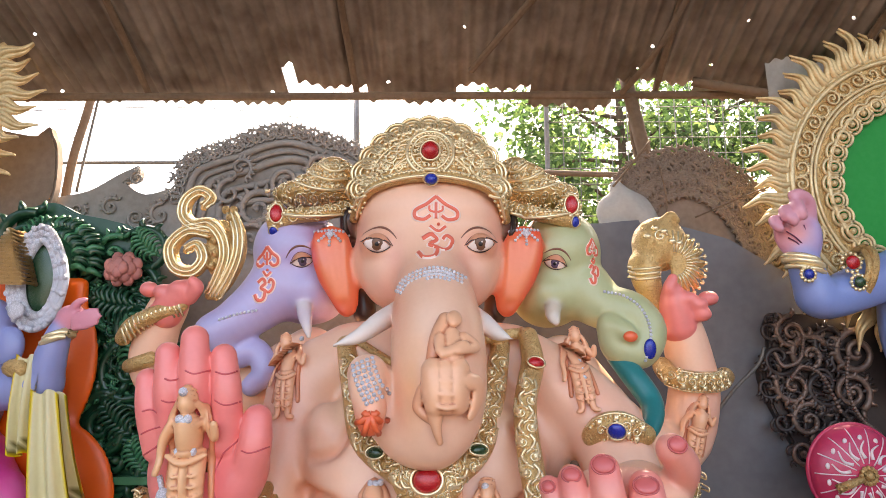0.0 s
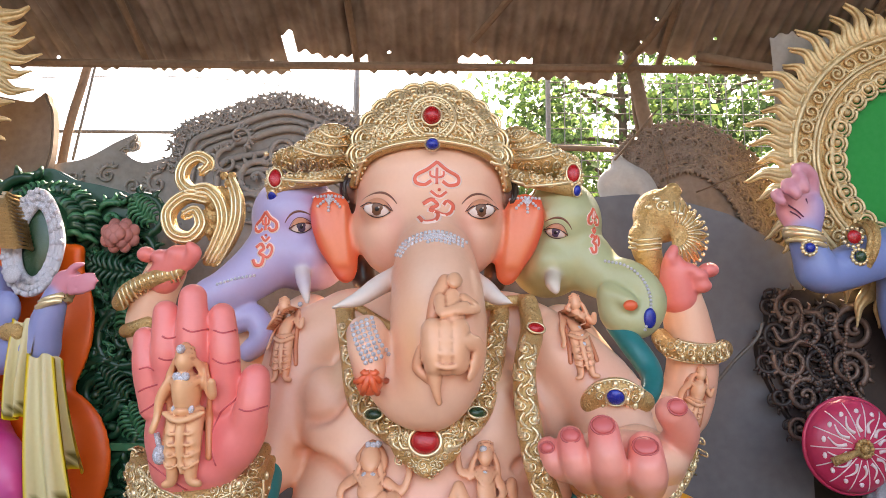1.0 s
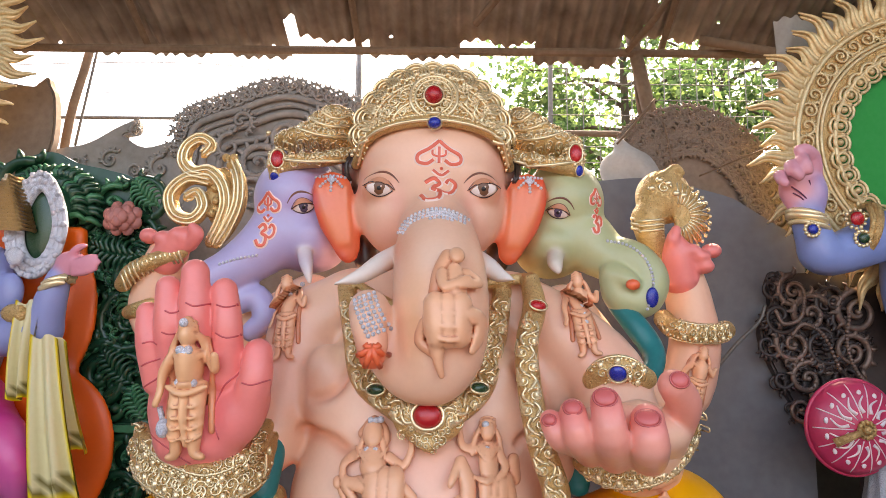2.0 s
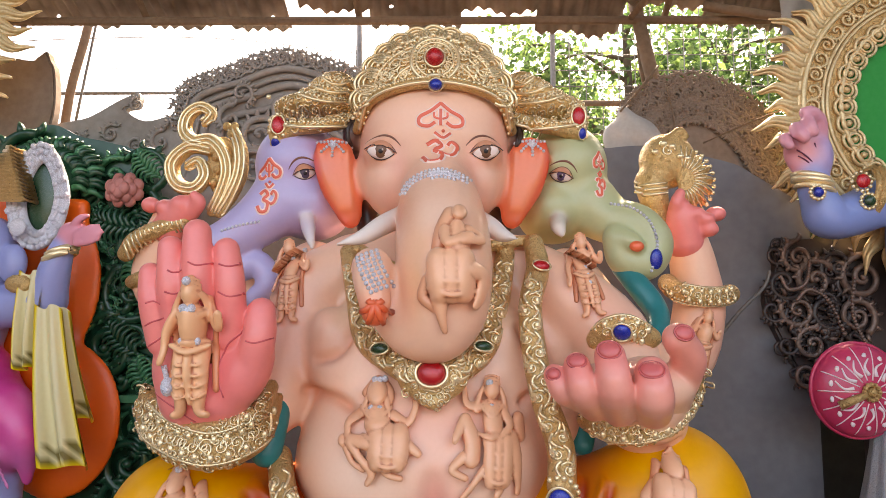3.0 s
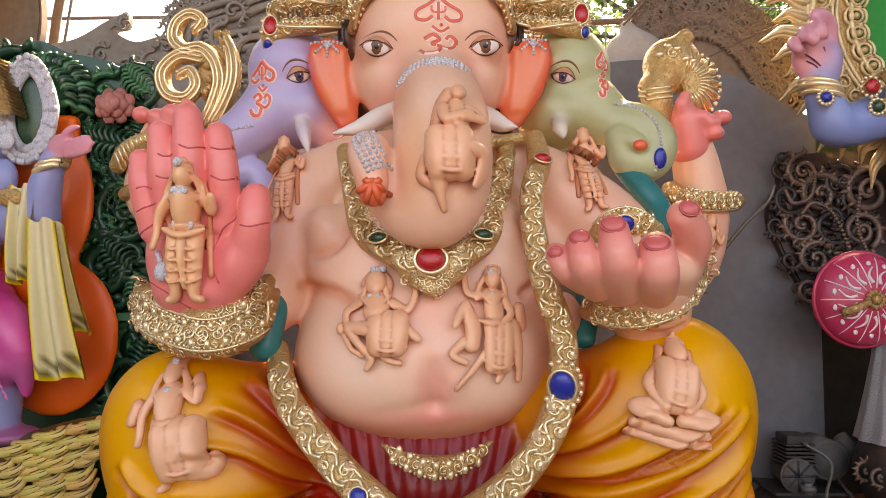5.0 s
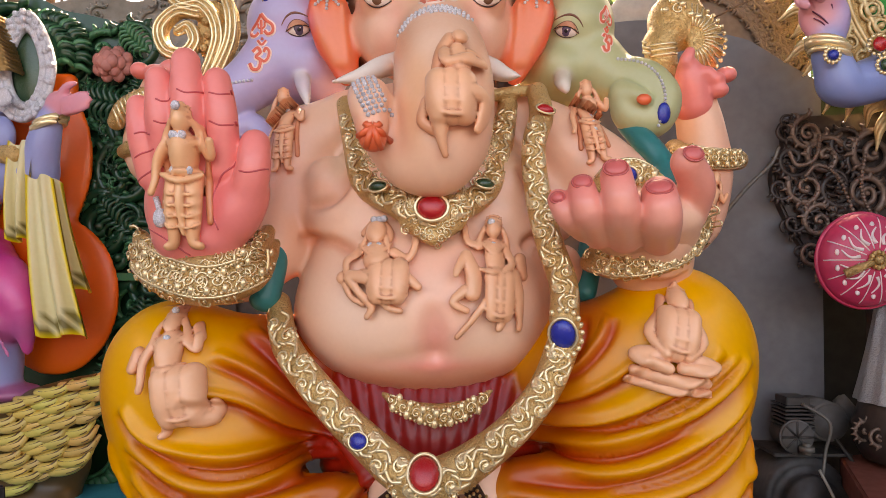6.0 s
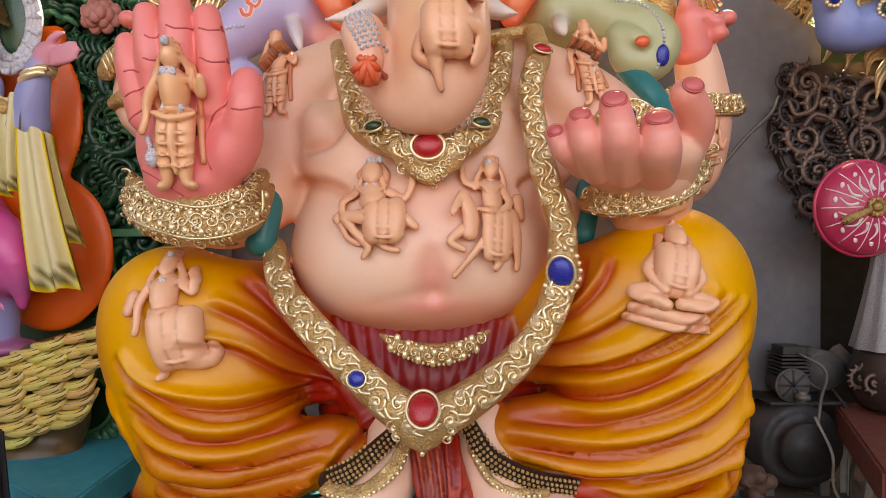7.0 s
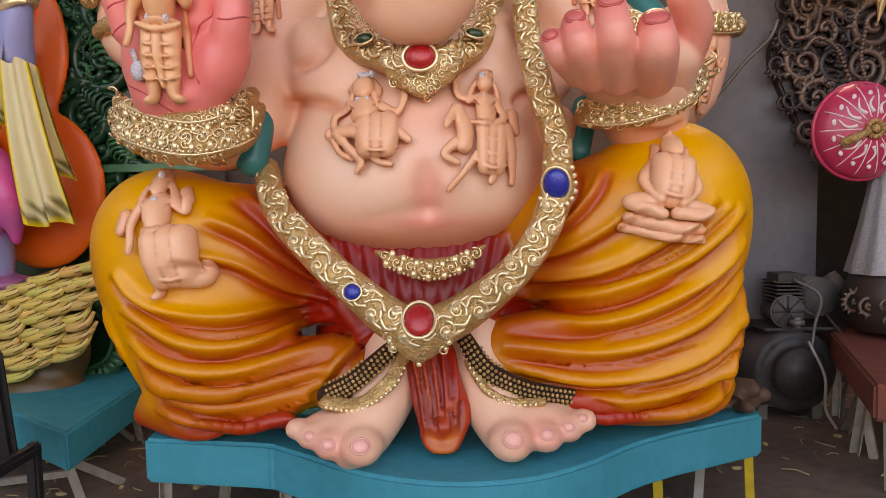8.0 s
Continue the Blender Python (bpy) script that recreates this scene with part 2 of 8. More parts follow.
        self.bead(self.on(centre[0], centre[1], lift, fallback)[0], size * 0.22, mat, colour, 4, 6)

    def gem(self, centre, size, mat, height=None, tall=1.0, lift=0.0, rim=True, pointed=0.0):
        """A domed stone with a beaded gold rim on the front of the figure."""
        p, nrm = self.on(*centre, lift)
        a = np.cross(nrm, (0, 0, 1.0))
        a /= np.linalg.norm(a) + 1e-9
        b = np.cross(a, nrm)
        b *= 1 if b[2] > 0 else -1
        h = height or size * 0.5
        self.bead(p, (size, size * tall, h), mat, rings=7, sides=16, axes=np.stack([a, b, nrm]))
        if rim:
            ang = np.linspace(0, 2 * np.pi, 25)[:-1]
            ring = [p + 1.12 * size * (a * math.cos(t) + b * tall * math.sin(t)) + 0.1 * h * nrm for t in ang]
            self.tube(ring, size * 0.13, _LINE, closed=True)

    def finish(self, name, mats=None, label="", category="", group="", smooth=True):
        verts, cols = np.vstack(self.v), np.vstack(self.c)
        sizes = np.concatenate([np.full(len(f), f.shape[1]) for f in self.f])
        loops = np.concatenate([f.ravel() for f in self.f]).astype(np.int32)
        me = bpy.data.meshes.new(name)
        me.vertices.add(len(verts)), me.loops.add(len(loops)), me.polygons.add(len(sizes))
        me.vertices.foreach_set("co", verts.astype(np.float32).ravel())
        me.loops.foreach_set("vertex_index", loops)
        me.polygons.foreach_set("loop_start", np.concatenate([[0], np.cumsum(sizes)[:-1]]).astype(np.int32))
        me.polygons.foreach_set("material_index", np.concatenate(self.m).astype(np.int32))
        me.polygons.foreach_set("use_smooth", np.full(len(sizes), smooth))
        layer = me.color_attributes.new("paint", "FLOAT_COLOR", "POINT")
        layer.data.foreach_set("color", np.hstack([cols, np.ones((len(cols), 1))]).astype(np.float32).ravel())
        for m in mats or STATUE_MATS:
            me.materials.append(m)
        me.update(calc_edges=True)
        me.validate()
        ob = new(name, me)
        return tagged(ob, label, category, group) if label else ob


def airbrush(verts, cols, spots, only=None):
    """Soft sprayed paint: centre, reach, colour and strength of each spot."""
    for centre, reach, colour, strength in spots:
        d = np.linalg.norm((verts - np.array(centre)) / (np.array(reach) * np.ones(3)), axis=1)
        w = (strength * np.exp(-d ** 2))[:, None]
        if only is not None:
            w = w * only[:, None]
        cols[:] = cols * (1 - w) + np.array(colour) * w


def part(name, bm, mat, parent=None, label="", smooth=False):
    """Links a bmesh as one mesh object under a thing or a part."""
    me = bpy.data.meshes.new(name)
    bm.to_mesh(me)
    bm.free()
    me.polygons.foreach_set("use_smooth", [smooth] * len(me.polygons))
    me.materials.append(mat)
    ob = new(name, me)
    if parent is not None:
        ob.parent = parent
    return tagged(ob, label) if label else ob


def boxed(size, at=(0, 0, 0), rot=(0, 0, 0), bevel=0.004, bm=None):
    own = bmesh.new()
    bmesh.ops.create_cube(own, size=1, matrix=pose(*at, *rot) @ Matrix.Diagonal((*size, 1)))
    if bevel:
        bmesh.ops.bevel(own, geom=own.edges[:], offset=bevel, segments=2, affect="EDGES")
    if bm is None:
        return own
    me = bpy.data.meshes.new("t")
    own.to_mesh(me)
    own.free()
    bm.from_mesh(me)
    bpy.data.meshes.remove(me)
    return bm


def rod(a, b, r, sides=8, bm=None, r2=None):
    bm = bm or bmesh.new()
    a, b = Vector(a), Vector(b)
    m = Matrix.Translation((a + b) / 2) @ (b - a).to_track_quat("Z", "Y").to_matrix().to_4x4()
    bmesh.ops.create_cone(bm, cap_ends=True, segments=sides, radius1=r, radius2=r if r2 is None else r2, depth=(b - a).length, matrix=m)
    return bm


def wire(name, pts, r, mat, parent=None, label="", category="", n=6):
    s = Sculpture()
    s.tube(spline(pts, n), r, 0, sides=6)
    ob = s.finish(name, [mat])
    if parent is not None:
        ob.parent = parent
    return tagged(ob, label, category)


# ---- the shed ----
DIRT = material("trodden dirt floor", tint(120, 100, 88), rough=0.95, grain=12, vary=0.7, bump=0.6, stain=0.8, dark=(0.4, 0.34, 0.3))
WALL = material("grey cement wall", tint(118, 114, 112), rough=0.9, grain=9, vary=0.5, bump=0.4, stain=0.7, dark=(0.5, 0.48, 0.48))
RUST = material("rusty corrugated sheet", tint(146, 134, 122), rough=0.8, metal=0.2, grain=6, vary=0.85, bump=0.3, stain=1.6, dark=(0.35, 0.26, 0.2))
WOOD = material("weathered timber", tint(120, 98, 78), rough=0.85, grain=25, vary=0.6, bump=0.5, stain=2.0)
IRON = material("grey painted iron", tint(120, 116, 110), rough=0.6, metal=0.5, grain=40, vary=0.5, bump=0.2)
TARP = material("grey tarpaulin", tint(102, 102, 106), rough=0.55, grain=14, vary=0.45, bump=0.25, stain=1.1, dark=(0.55, 0.52, 0.5))
CLAYGREY = material("dry grey clay", tint(152, 146, 140), rough=0.95, grain=22, vary=0.5, bump=0.5, stain=1.5, dark=(0.5, 0.46, 0.42))
CLAYBROWN = material("dry brown clay", tint(132, 114, 100), rough=0.95, grain=22, vary=0.55, bump=0.5, stain=1.5, dark=(0.5, 0.44, 0.38))

holes = RUST.node_tree
hv = holes.nodes.new("ShaderNodeTexVoronoi")
hv.inputs["Scale"].default_value = 3.2
hc = holes.nodes.new("ShaderNodeTexCoord")
holes.links.new(hc.outputs["Object"], hv.inputs["Vector"])
hm = holes.nodes.new("ShaderNodeMath")
hm.operation = "GREATER_THAN"
hm.inputs[1].default_value = 0.05
holes.links.new(hv.outputs["Distance"], hm.inputs[0])
holes.links.new(hm.outputs[0], holes.nodes["Principled BSDF"].inputs["Alpha"])

bm = bmesh.new()
bmesh.ops.create_grid(bm, x_segments=2, y_segments=2, size=400)
tagged(part("ground", bm, DIRT), "bare trodden brown dirt floor", "floor", kind="structure")
tagged(part("wall_back", boxed((14, 0.12, 3.3), (0, 5.9, 1.65), bevel=0), WALL), "grey cement back wall of the shed", "wall", kind="structure")
# side walls added out of view, to close the sides against the sky's light
for side, x in (("west", -6.0), ("east", 6.0)):
    tagged(part("wall_" + side, boxed((0.12, 9.0, 5.0), (x, 1.4, 2.5), bevel=0), RUST), "rusty sheet side wall out of view, added to enclose the shed", "wall", kind="structure")

roof = tagged(new("roof"), "dark rusty corrugated sheet roof with pinholes", "roof", kind="structure")


def sheet(x0, x1, low, high, y0, y1):
    """One corrugated sheet that falls from y1 at the front to y0 at the back."""
    s = Sculpture()
    nx, ny = int((x1 - x0) / 0.0125) + 1, 7
    u, v = np.meshgrid(np.linspace(0, 1, nx), np.linspace(0, 1, ny), indexing="ij")
    x = x0 + (x1 - x0) * u
    wob = 0.02 * np.sin(9 * x) * (1 - v)
    y = y0 + (y1 - y0) * v + 0.03 * np.sin(17 * x) * (1 - v)
    z = low + (high - low) * v + 0.016 * np.sin(2 * np.pi * x / 0.1) + wob
    i, j = np.meshgrid(np.arange(nx - 1), np.arange(ny - 1), indexing="ij")
    k = (i * ny + j).ravel()
    f = np.stack([k, k + 1, k + ny + 1, k + ny], 1)
    s.put(np.stack([x, y, z], -1).reshape(-1, 3), f, (1, 1, 1), 0)
    ob = s.finish("sheet", [RUST])
    ob.parent = roof
    return ob


# steep rise lifts the unseen front edge so more sky lights the statue's head
ROOF_RISE = 0.40
edges = [(-6.2, -3.4, 5.1), (-3.44, -2.55, 5.12), (-2.6, -1.86, 5.14), (-1.9, -1.34, 5.16), (-1.38, -1.2, 4.78), (-1.24, -0.64, 4.98), (-0.67, 0.09, 5.15), (0.06, 0.74, 5.0),
         (0.71, 1.42, 5.22), (1.38, 2.1, 4.95), (2.06, 2.8, 5.15), (2.76, 3.6, 5.2), (3.56, 6.2, 5.2)]
for a, b, back in edges:
    sheet(a, b, 4.86 - ROOF_RISE * (back - 4.9), 4.86 + ROOF_RISE * (4.9 + 2.5), back, -2.5)
tagged(part("roof_beam", rod((-6, 4.95, 4.72), (6, 4.95, 4.72), 0.035), WOOD), "weathered round timber beam under the roof edge", "beam", kind="structure")

for a, b in (((-0.75, 5.05, 4.75), (-0.8, -2.4, 7.75)), ((1.75, 5.05, 4.75), (1.3, -2.4, 7.75)), ((-2.5, 5.0, 4.75), (-2.0, -2.4, 7.75)), ((0.2, 4.6, 4.78), (1.9, 2.2, 5.83)), ((3.2, 5.0, 4.75), (3.4, -2.4, 7.75))):
    tagged(part("rafter", rod(a, b, 0.028, 8), WOOD), "weathered round rafter under the sheets", "rafter", kind="structure")


# ---- back of the shed: poles, clay arches, sheets, trees behind ----
def pole(name, pts, r, mat, label, category="pole", r2=None):
    s = Sculpture()
    p = spline(pts, 6)
    s.tube(p, np.linspace(r, r2 or r * 0.85, len(p)), 0, sides=8)
    return tagged(s.finish(name, [mat]), label, category)


pole("bamboo_pole", [(-3.423, 5.4, 2.256), (-3.342, 5.35, 4.034), (-3.179, 5.3, 4.827), (-2.924, 5.1, 5.693)], 0.04, WOOD, "leaning grey bamboo pole tied under the roof")
pole("iron_rod", [(-3.284, 5.4, 4.021), (-3.121, 5.35, 5.009), (-3.059, 5.3, 5.478)], 0.012, IRON, "thin leaning iron rod beside the bamboo pole")
pole("iron_post", [((-0.739, 5.3, 3.444)[0], 5.32, 0.0), (-0.781, 5.25, 5.115)], 0.028, IRON, "slim upright iron post behind the crown")
pole("iron_post", [((-0.822, 5.4, 4.224)[0], 5.42, 0.0), (-0.818, 5.35, 5)], 0.010, IRON, "thin upright rod beside the iron post")
pole("tree_post", [(1.763, 4.9, 3.066), (1.655, 4.9, 3.927), (1.581, 4.95, 4.419), (1.502, 5, 4.936)], 0.065, WOOD, "crooked tree-trunk post bound with rope")
pole("tree_post", [(1.72, 5, 3.719), (1.563, 5, 4.243), (1.54, 5.05, 4.756)], 0.025, WOOD, "thin stick lashed to the crooked post")
pole("slanting_pole", [(1.451, 4.93, 4.73), (1.537, 4.3, 4.765), (1.676, 3.9, 5.035), (1.774, 3.5, 5.287)], 0.026, WOOD, "pale slanting pole under the roof")
pole("side_beam", [(2.025, 4.9, 4.813), (2.411, 4.8, 4.695), (2.798, 4.7, 4.579)], 0.04, WOOD, "rough split timber under the roof edge")
pole("wall_rail", [(-6.0, 5.6, (-3.827, 5.6, 4.345)[2]), (-2.51, 5.6, 4.353), (-0.744, 5.34, 4.267)], 0.018, IRON, "thin iron rail across the open gap")
pole("wall_rail", [(-0.743, 5.34, 4.205), (0.713, 5.5, 4.224), (1.668, 5, 4.04)], 0.03, WOOD, "dark timber rail in front of the leaves")
pole("cable", [(-6.0, 5.7, (-3.942, 5.7, 4.813)[2]), (-2.648, 5.7, 4.934), (-0.781, 5.33, 4.608)], 0.005, IRON, "thin cable across the open gap", "cable")
pole("cable", [(-6.0, 5.9, (-4.054, 5.9, 4.669)[2]), (-2.162, 5.9, 4.721), (-0.777, 5.33, 4.461)], 0.004, IRON, "thin cable across the open gap", "cable")
pole("rope", [(1.62, 4.8, 4.27), (1.417, 4.75, 4.023), (1.289, 4.7, 3.873)], 0.010, WOOD, "loose rope end tied to the post", "rope")
pole("rope", [(1.661, 4.75, 4.068), (1.688, 4.7, 3.828), (1.67, 4.65, 3.639)], 0.008, WOOD, "loose rope end tied to the post", "rope")
pole("rope", [(1.9, 4.7, 3.628), (2.164, 4.6, 3.735), (2.502, 4.5, 3.859)], 0.007, WOOD, "taut string tied to the sun halo", "rope")
pole("cable", [(1.85, 4.5, 2.163), (2.012, 4.45, 2.374), (2.173, 4.45, 2.529), (2.225, 4.45, 2.646)], 0.014, IRON, "dark cable hung before the tarpaulin", "cable")
for dx in (0, 0.02, 0.045):
    pole("wire", [(1.36 + dx, 4.3, 2.05), (1.38 + dx * 1.5, 4.28, 1.6), (1.37 + dx, 4.3, 1.1), (1.6 + dx * 2, 4.3, 0.5), (1.62 + dx * 2, 4.3, 0.004)], 0.006, IRON, "loose black wire hanging behind the statue", "wire")

# draped tarpaulins
def drapery(name, x0, x1, z0, tops, y, mat, label, waves=7, depth=0.07, seed=1):
    s = Sculpture()
    nx, nz = 70, 50
    u, v = np.meshgrid(np.linspace(0, 1, nx), np.linspace(0, 1, nz), indexing="ij")
    top = np.interp(u[:, 0], np.linspace(0, 1, len(tops)), tops)[:, None] * np.ones((1, nz))
    x = x0 + (x1 - x0) * u
    z = z0 + (top - z0) * v
    r = np.random.RandomState(seed)
    fold = sum(np.sin(u * waves * (1 + 0.6 * k) + v * r.uniform(-3, 3) + r.uniform(0, 6)) / (1 + k) for k in range(4))
    yy = y + depth * fold * (0.35 + 0.65 * v)
    p = np.stack([x, yy, z], -1).reshape(-1, 3)
    i, j = np.meshgrid(np.arange(nx - 1), np.arange(nz - 1), indexing="ij")
    k = (i * nz + j).ravel()
    f = np.stack([k, k + nz, k + nz + 1, k + 1], 1)
    s.put(np.vstack([p, p + np.array((0, 0.01, 0))]), np.vstack([f, f[:, ::-1] + len(p)]), (1, 1, 1), 0)
    return tagged(s.finish(name, [mat]), label, "tarpaulin")


DARKTARP = material("dark stained sheet", tint(60, 54, 50), rough=0.85, grain=10, vary=0.6, bump=0.3, stain=1.4)
PALECLOTH = material("dusty white cloth", tint(176, 172, 166), rough=0.9, grain=30, vary=0.3, bump=0.3, stain=3)
drapery("tarpaulin", 0.7, 2.6, 0.0, ((0.911, 4.7, 3.563)[2], (1.34, 4.7, 3.563)[2], (1.771, 4.7, 3.628)[2], (2.143, 4.7, 3.453)[2], (2.498, 4.7, 3.131)[2]), 4.66, TARP, "grey tarpaulin draped from the clay arch", 6, 0.05, 3)
drapery("tarpaulin", 2.45, 5.5, 0.0, (3.4, 3.2, 3.6, 4.0), 5.25, DARKTARP, "dark stained sheet hung as a wall", 8, 0.06, 4)
drapery("tarpaulin", -5.5, -1.7, 0.0, (3.2, 3.5, 3.6, 3.6), 5.2, TARP, "grey sheet hung behind the green throne", 8, 0.05, 5)
drapery("tarpaulin", -1.9, 0.8, 0.0, (3.3, 3.3), 5.3, TARP, "grey sheet hung behind the statue", 6, 0.05, 6)
drapery("cloth", 2.55, 3.3, 4.15, (5.2, 5.25), 4.75, PALECLOTH, "pale cloth hung from the roof", 9, 0.05, 7)
c = Clay(0.02)
c.ball((1.393, 4.8, 3.696), (0.22, 0.12, 0.17), (1, 1, 1), 0.08)
c.ball((1.292, 4.78, 3.491), (0.2, 0.1, 0.09), (1, 1, 1), 0.08)
c.limb([(1.336, 4.8, 3.901), (1.443, 4.74, 3.704), (1.568, 4.76, 3.487)], [0.05, 0.07, 0.06], (1, 1, 1), 0.05)
c.ball((1.541, 4.8, 3.584), (0.13, 0.08, 0.14), (1, 1, 1), 0.06)
s = Sculpture()
s.put(*c.build(smooth=2)[:2], (1, 1, 1), 0)
tagged(s.finish("cloth_cover", [PALECLOTH]), "dusty white cloth cover hung over the clay arch", "cloth")


# ---- the great seated elephant-headed statue, one painted plaster body ----
SKIN, PINK, PALM = tint(247, 197, 166), tint(238, 124, 118), tint(247, 138, 130)
YELLOW, FOLD, MAROON = tint(238, 166, 0), tint(172, 28, 4), tint(140, 10, 10)
LILAC, SAGE, EAR = tint(184, 174, 212), tint(184, 188, 142), tint(238, 108, 66)
IVORY, HAIR, TEAL = tint(235, 225, 215), tint(58, 44, 38), tint(22, 122, 122)
CORAL = tint(236, 110, 84)

body = Clay(0.016)
# trunk of the body, belly and chest
body.ball((-0.106, 3.18, 1.675), (0.60, 0.48, 0.44), SKIN, 0.1)
body.ball((-0.103, 3.12, 1.579), (0.585, 0.44, 0.34), SKIN, 0.1)
body.ball((-0.062, 3.3, 2.152), (0.55, 0.42, 0.42), SKIN, 0.1)
body.ball((-0.373, 3.14, 2.017), (0.26, 0.24, 0.24), SKIN, 0.09)
body.ball((0.243, 3.14, 2.016), (0.26, 0.24, 0.24), SKIN, 0.09)
body.ball((-0.55, 3.2, 2.083), (0.14, 0.2, 0.1), SKIN, 0.05)
body.ball((0.372, 3.2, 2.068), (0.14, 0.2, 0.1), SKIN, 0.05)
body.ball((-0.083, 3.5, 2.551), (0.62, 0.3, 0.26), SKIN, 0.1)
# rolls of fat under the arms
body.ball((-0.56, 3.12, 2.207), (0.11, 0.12, 0.14), SKIN, 0.05)
body.ball((-0.525, 3.1, 2.03), (0.12, 0.12, 0.08), SKIN, 0.06)
body.ball((0.293, 3.06, 2.192), (0.12, 0.13, 0.15), SKIN, 0.025)
body.ball((0.545, 3.1, 1.806), (0.09, 0.12, 0.12), SKIN, 0.03)
# shoulders and upper arms
body.limb([(-0.51, 3.45, 2.547), (-0.716, 3.35, 2.418), (-0.761, 3.25, 2.153), (-0.815, 3.15, 1.935)], [0.2, 0.19, 0.175, 0.16], SKIN, 0.06)
body.limb([(0.375, 3.45, 2.544), (0.598, 3.35, 2.414), (0.818, 3.25, 2.207), (0.869, 3.1, 1.991)], [0.2, 0.2, 0.2, 0.17], SKIN, 0.06)
body.ball((0.52, 3.35, 2.151), (0.16, 0.16, 0.22), SKIN, 0.06)
# forearms to the two front palms
body.limb([(-0.815, 3.15, 1.92), (-0.921, 3.0, 1.8), (-1.04, 2.84, 1.83)], [0.16, 0.15, 0.17], SKIN, 0.05)
body.limb([(0.869, 3.1, 1.991), (0.9, 2.95, 1.848), (0.845, 2.75, 1.963)], [0.17, 0.18, 0.17], SKIN, 0.05)
# rear arms
body.limb([(-0.779, 3.7, 2.576), (-1.37, 3.9, 2.288), (-1.814, 3.98, 2.468), (-1.81, 3.95, 2.714), (-1.733, 3.92, 2.887)], [0.17, 0.16, 0.14, 0.13, 0.12], SKIN, 0.04)
body.limb([(0.674, 3.6, 2.527), (1.049, 3.75, 2.148), (1.387, 3.85, 2.048), (1.498, 3.85, 2.347), (1.472, 3.84, 2.616), (1.428, 3.82, 2.783)], [0.17, 0.16, 0.155, 0.15, 0.135, 0.12], SKIN, 0.04)
# hips and legs in the yellow dhoti, a cloth skin of their own
legs = Clay(0.012)
legs.ball((-0.11, 3.24, 1.08), (0.6, 0.36, 0.34), MAROON, 0.03)
legs.limb([(-0.493, 3.25, 1.305), (-0.916, 3.1, 1.296), (-1.222, 3.02, 1.359)], [0.28, 0.3, 0.29], YELLOW, 0.08)
legs.ball((-1.224, 3.04, 1.229), (0.31, 0.34, 0.41), YELLOW, 0.1)
legs.ball((-1.011, 3.02, 0.889), (0.36, 0.34, 0.34), YELLOW, 0.1)
legs.limb([(-1.239, 3.02, 0.998), (-0.951, 2.9, 0.737), (-0.444, 2.86, 0.788)], [0.22, 0.2, 0.14], YELLOW, 0.08)
legs.ball((-1.02, 3.05, 0.618), (0.37, 0.3, 0.14), YELLOW, 0.06)
legs.limb([(0.332, 3.25, 1.288), (0.688, 3, 1.371), (1.002, 2.96, 1.49)], [0.28, 0.3, 0.3], YELLOW, 0.08)
legs.ball((1.021, 2.98, 1.365), (0.33, 0.33, 0.44), YELLOW, 0.1)
legs.ball((0.889, 3, 0.96), (0.42, 0.36, 0.34), YELLOW, 0.1)
legs.ball((1.085, 3.05, 0.869), (0.26, 0.3, 0.34), YELLOW, 0.08)
legs.limb([(1.009, 2.98, 0.961), (0.732, 2.88, 0.785), (0.265, 2.86, 0.849)], [0.24, 0.22, 0.14], YELLOW, 0.08)
legs.ball((0.895, 3.02, 0.617), (0.4, 0.32, 0.13), YELLOW, 0.06)
# rumpled hems on the stage
legs.limb([(-1.345, 2.95, 0.563), (-1.079, 2.82, 0.526), (-0.832, 2.74, 0.591), (-0.605, 2.68, 0.598)], [0.045, 0.04, 0.045, 0.03], FOLD, 0.04)
legs.limb([(-1.243, 2.9, 0.628), (-0.996, 2.8, 0.581), (-0.759, 2.74, 0.638), (-0.564, 2.72, 0.695)], [0.05, 0.045, 0.04, 0.035], YELLOW, 0.03)
legs.limb([(0.522, 2.68, 0.664), (0.709, 2.7, 0.607), (0.963, 2.84, 0.606), (1.201, 2.95, 0.586)], [0.03, 0.045, 0.04, 0.045], FOLD, 0.04)
legs.limb([(0.599, 2.72, 0.709), (0.79, 2.74, 0.657), (1.018, 2.86, 0.656), (1.264, 2.98, 0.648)], [0.035, 0.045, 0.04, 0.05], YELLOW, 0.03)
# pleats that fall between the feet
legs.limb([(-0.083, 2.78, 0.921), (-0.038, 2.7, 0.75), (-0.016, 2.64, 0.64)], [0.06, 0.07, 0.06], FOLD, 0.03)
for k in range(5):
    legs.limb([(-0.13 + 0.03 * k, 2.72, 0.86), (-0.085 + 0.045 * k, 2.62, 0.68), (-0.06 + 0.03 * k, 2.56, 0.56), (-0.02 + 0.012 * k, 2.53, 0.53)], [0.016, 0.02, 0.02, 0.012], tint(226, 140, 40) if k % 2 else FOLD, 0.008)
legs.limb([(-0.012, 2.75, 0.902), (0.042, 2.64, 0.743), (0.053, 2.6, 0.629), (-0.005, 2.56, 0.606)], [0.05, 0.05, 0.045, 0.03], FOLD, 0.02)
legs.limb([(-0.108, 2.75, 0.833), (-0.083, 2.66, 0.716), (-0.049, 2.58, 0.616)], [0.04, 0.04, 0.03], FOLD, 0.02)
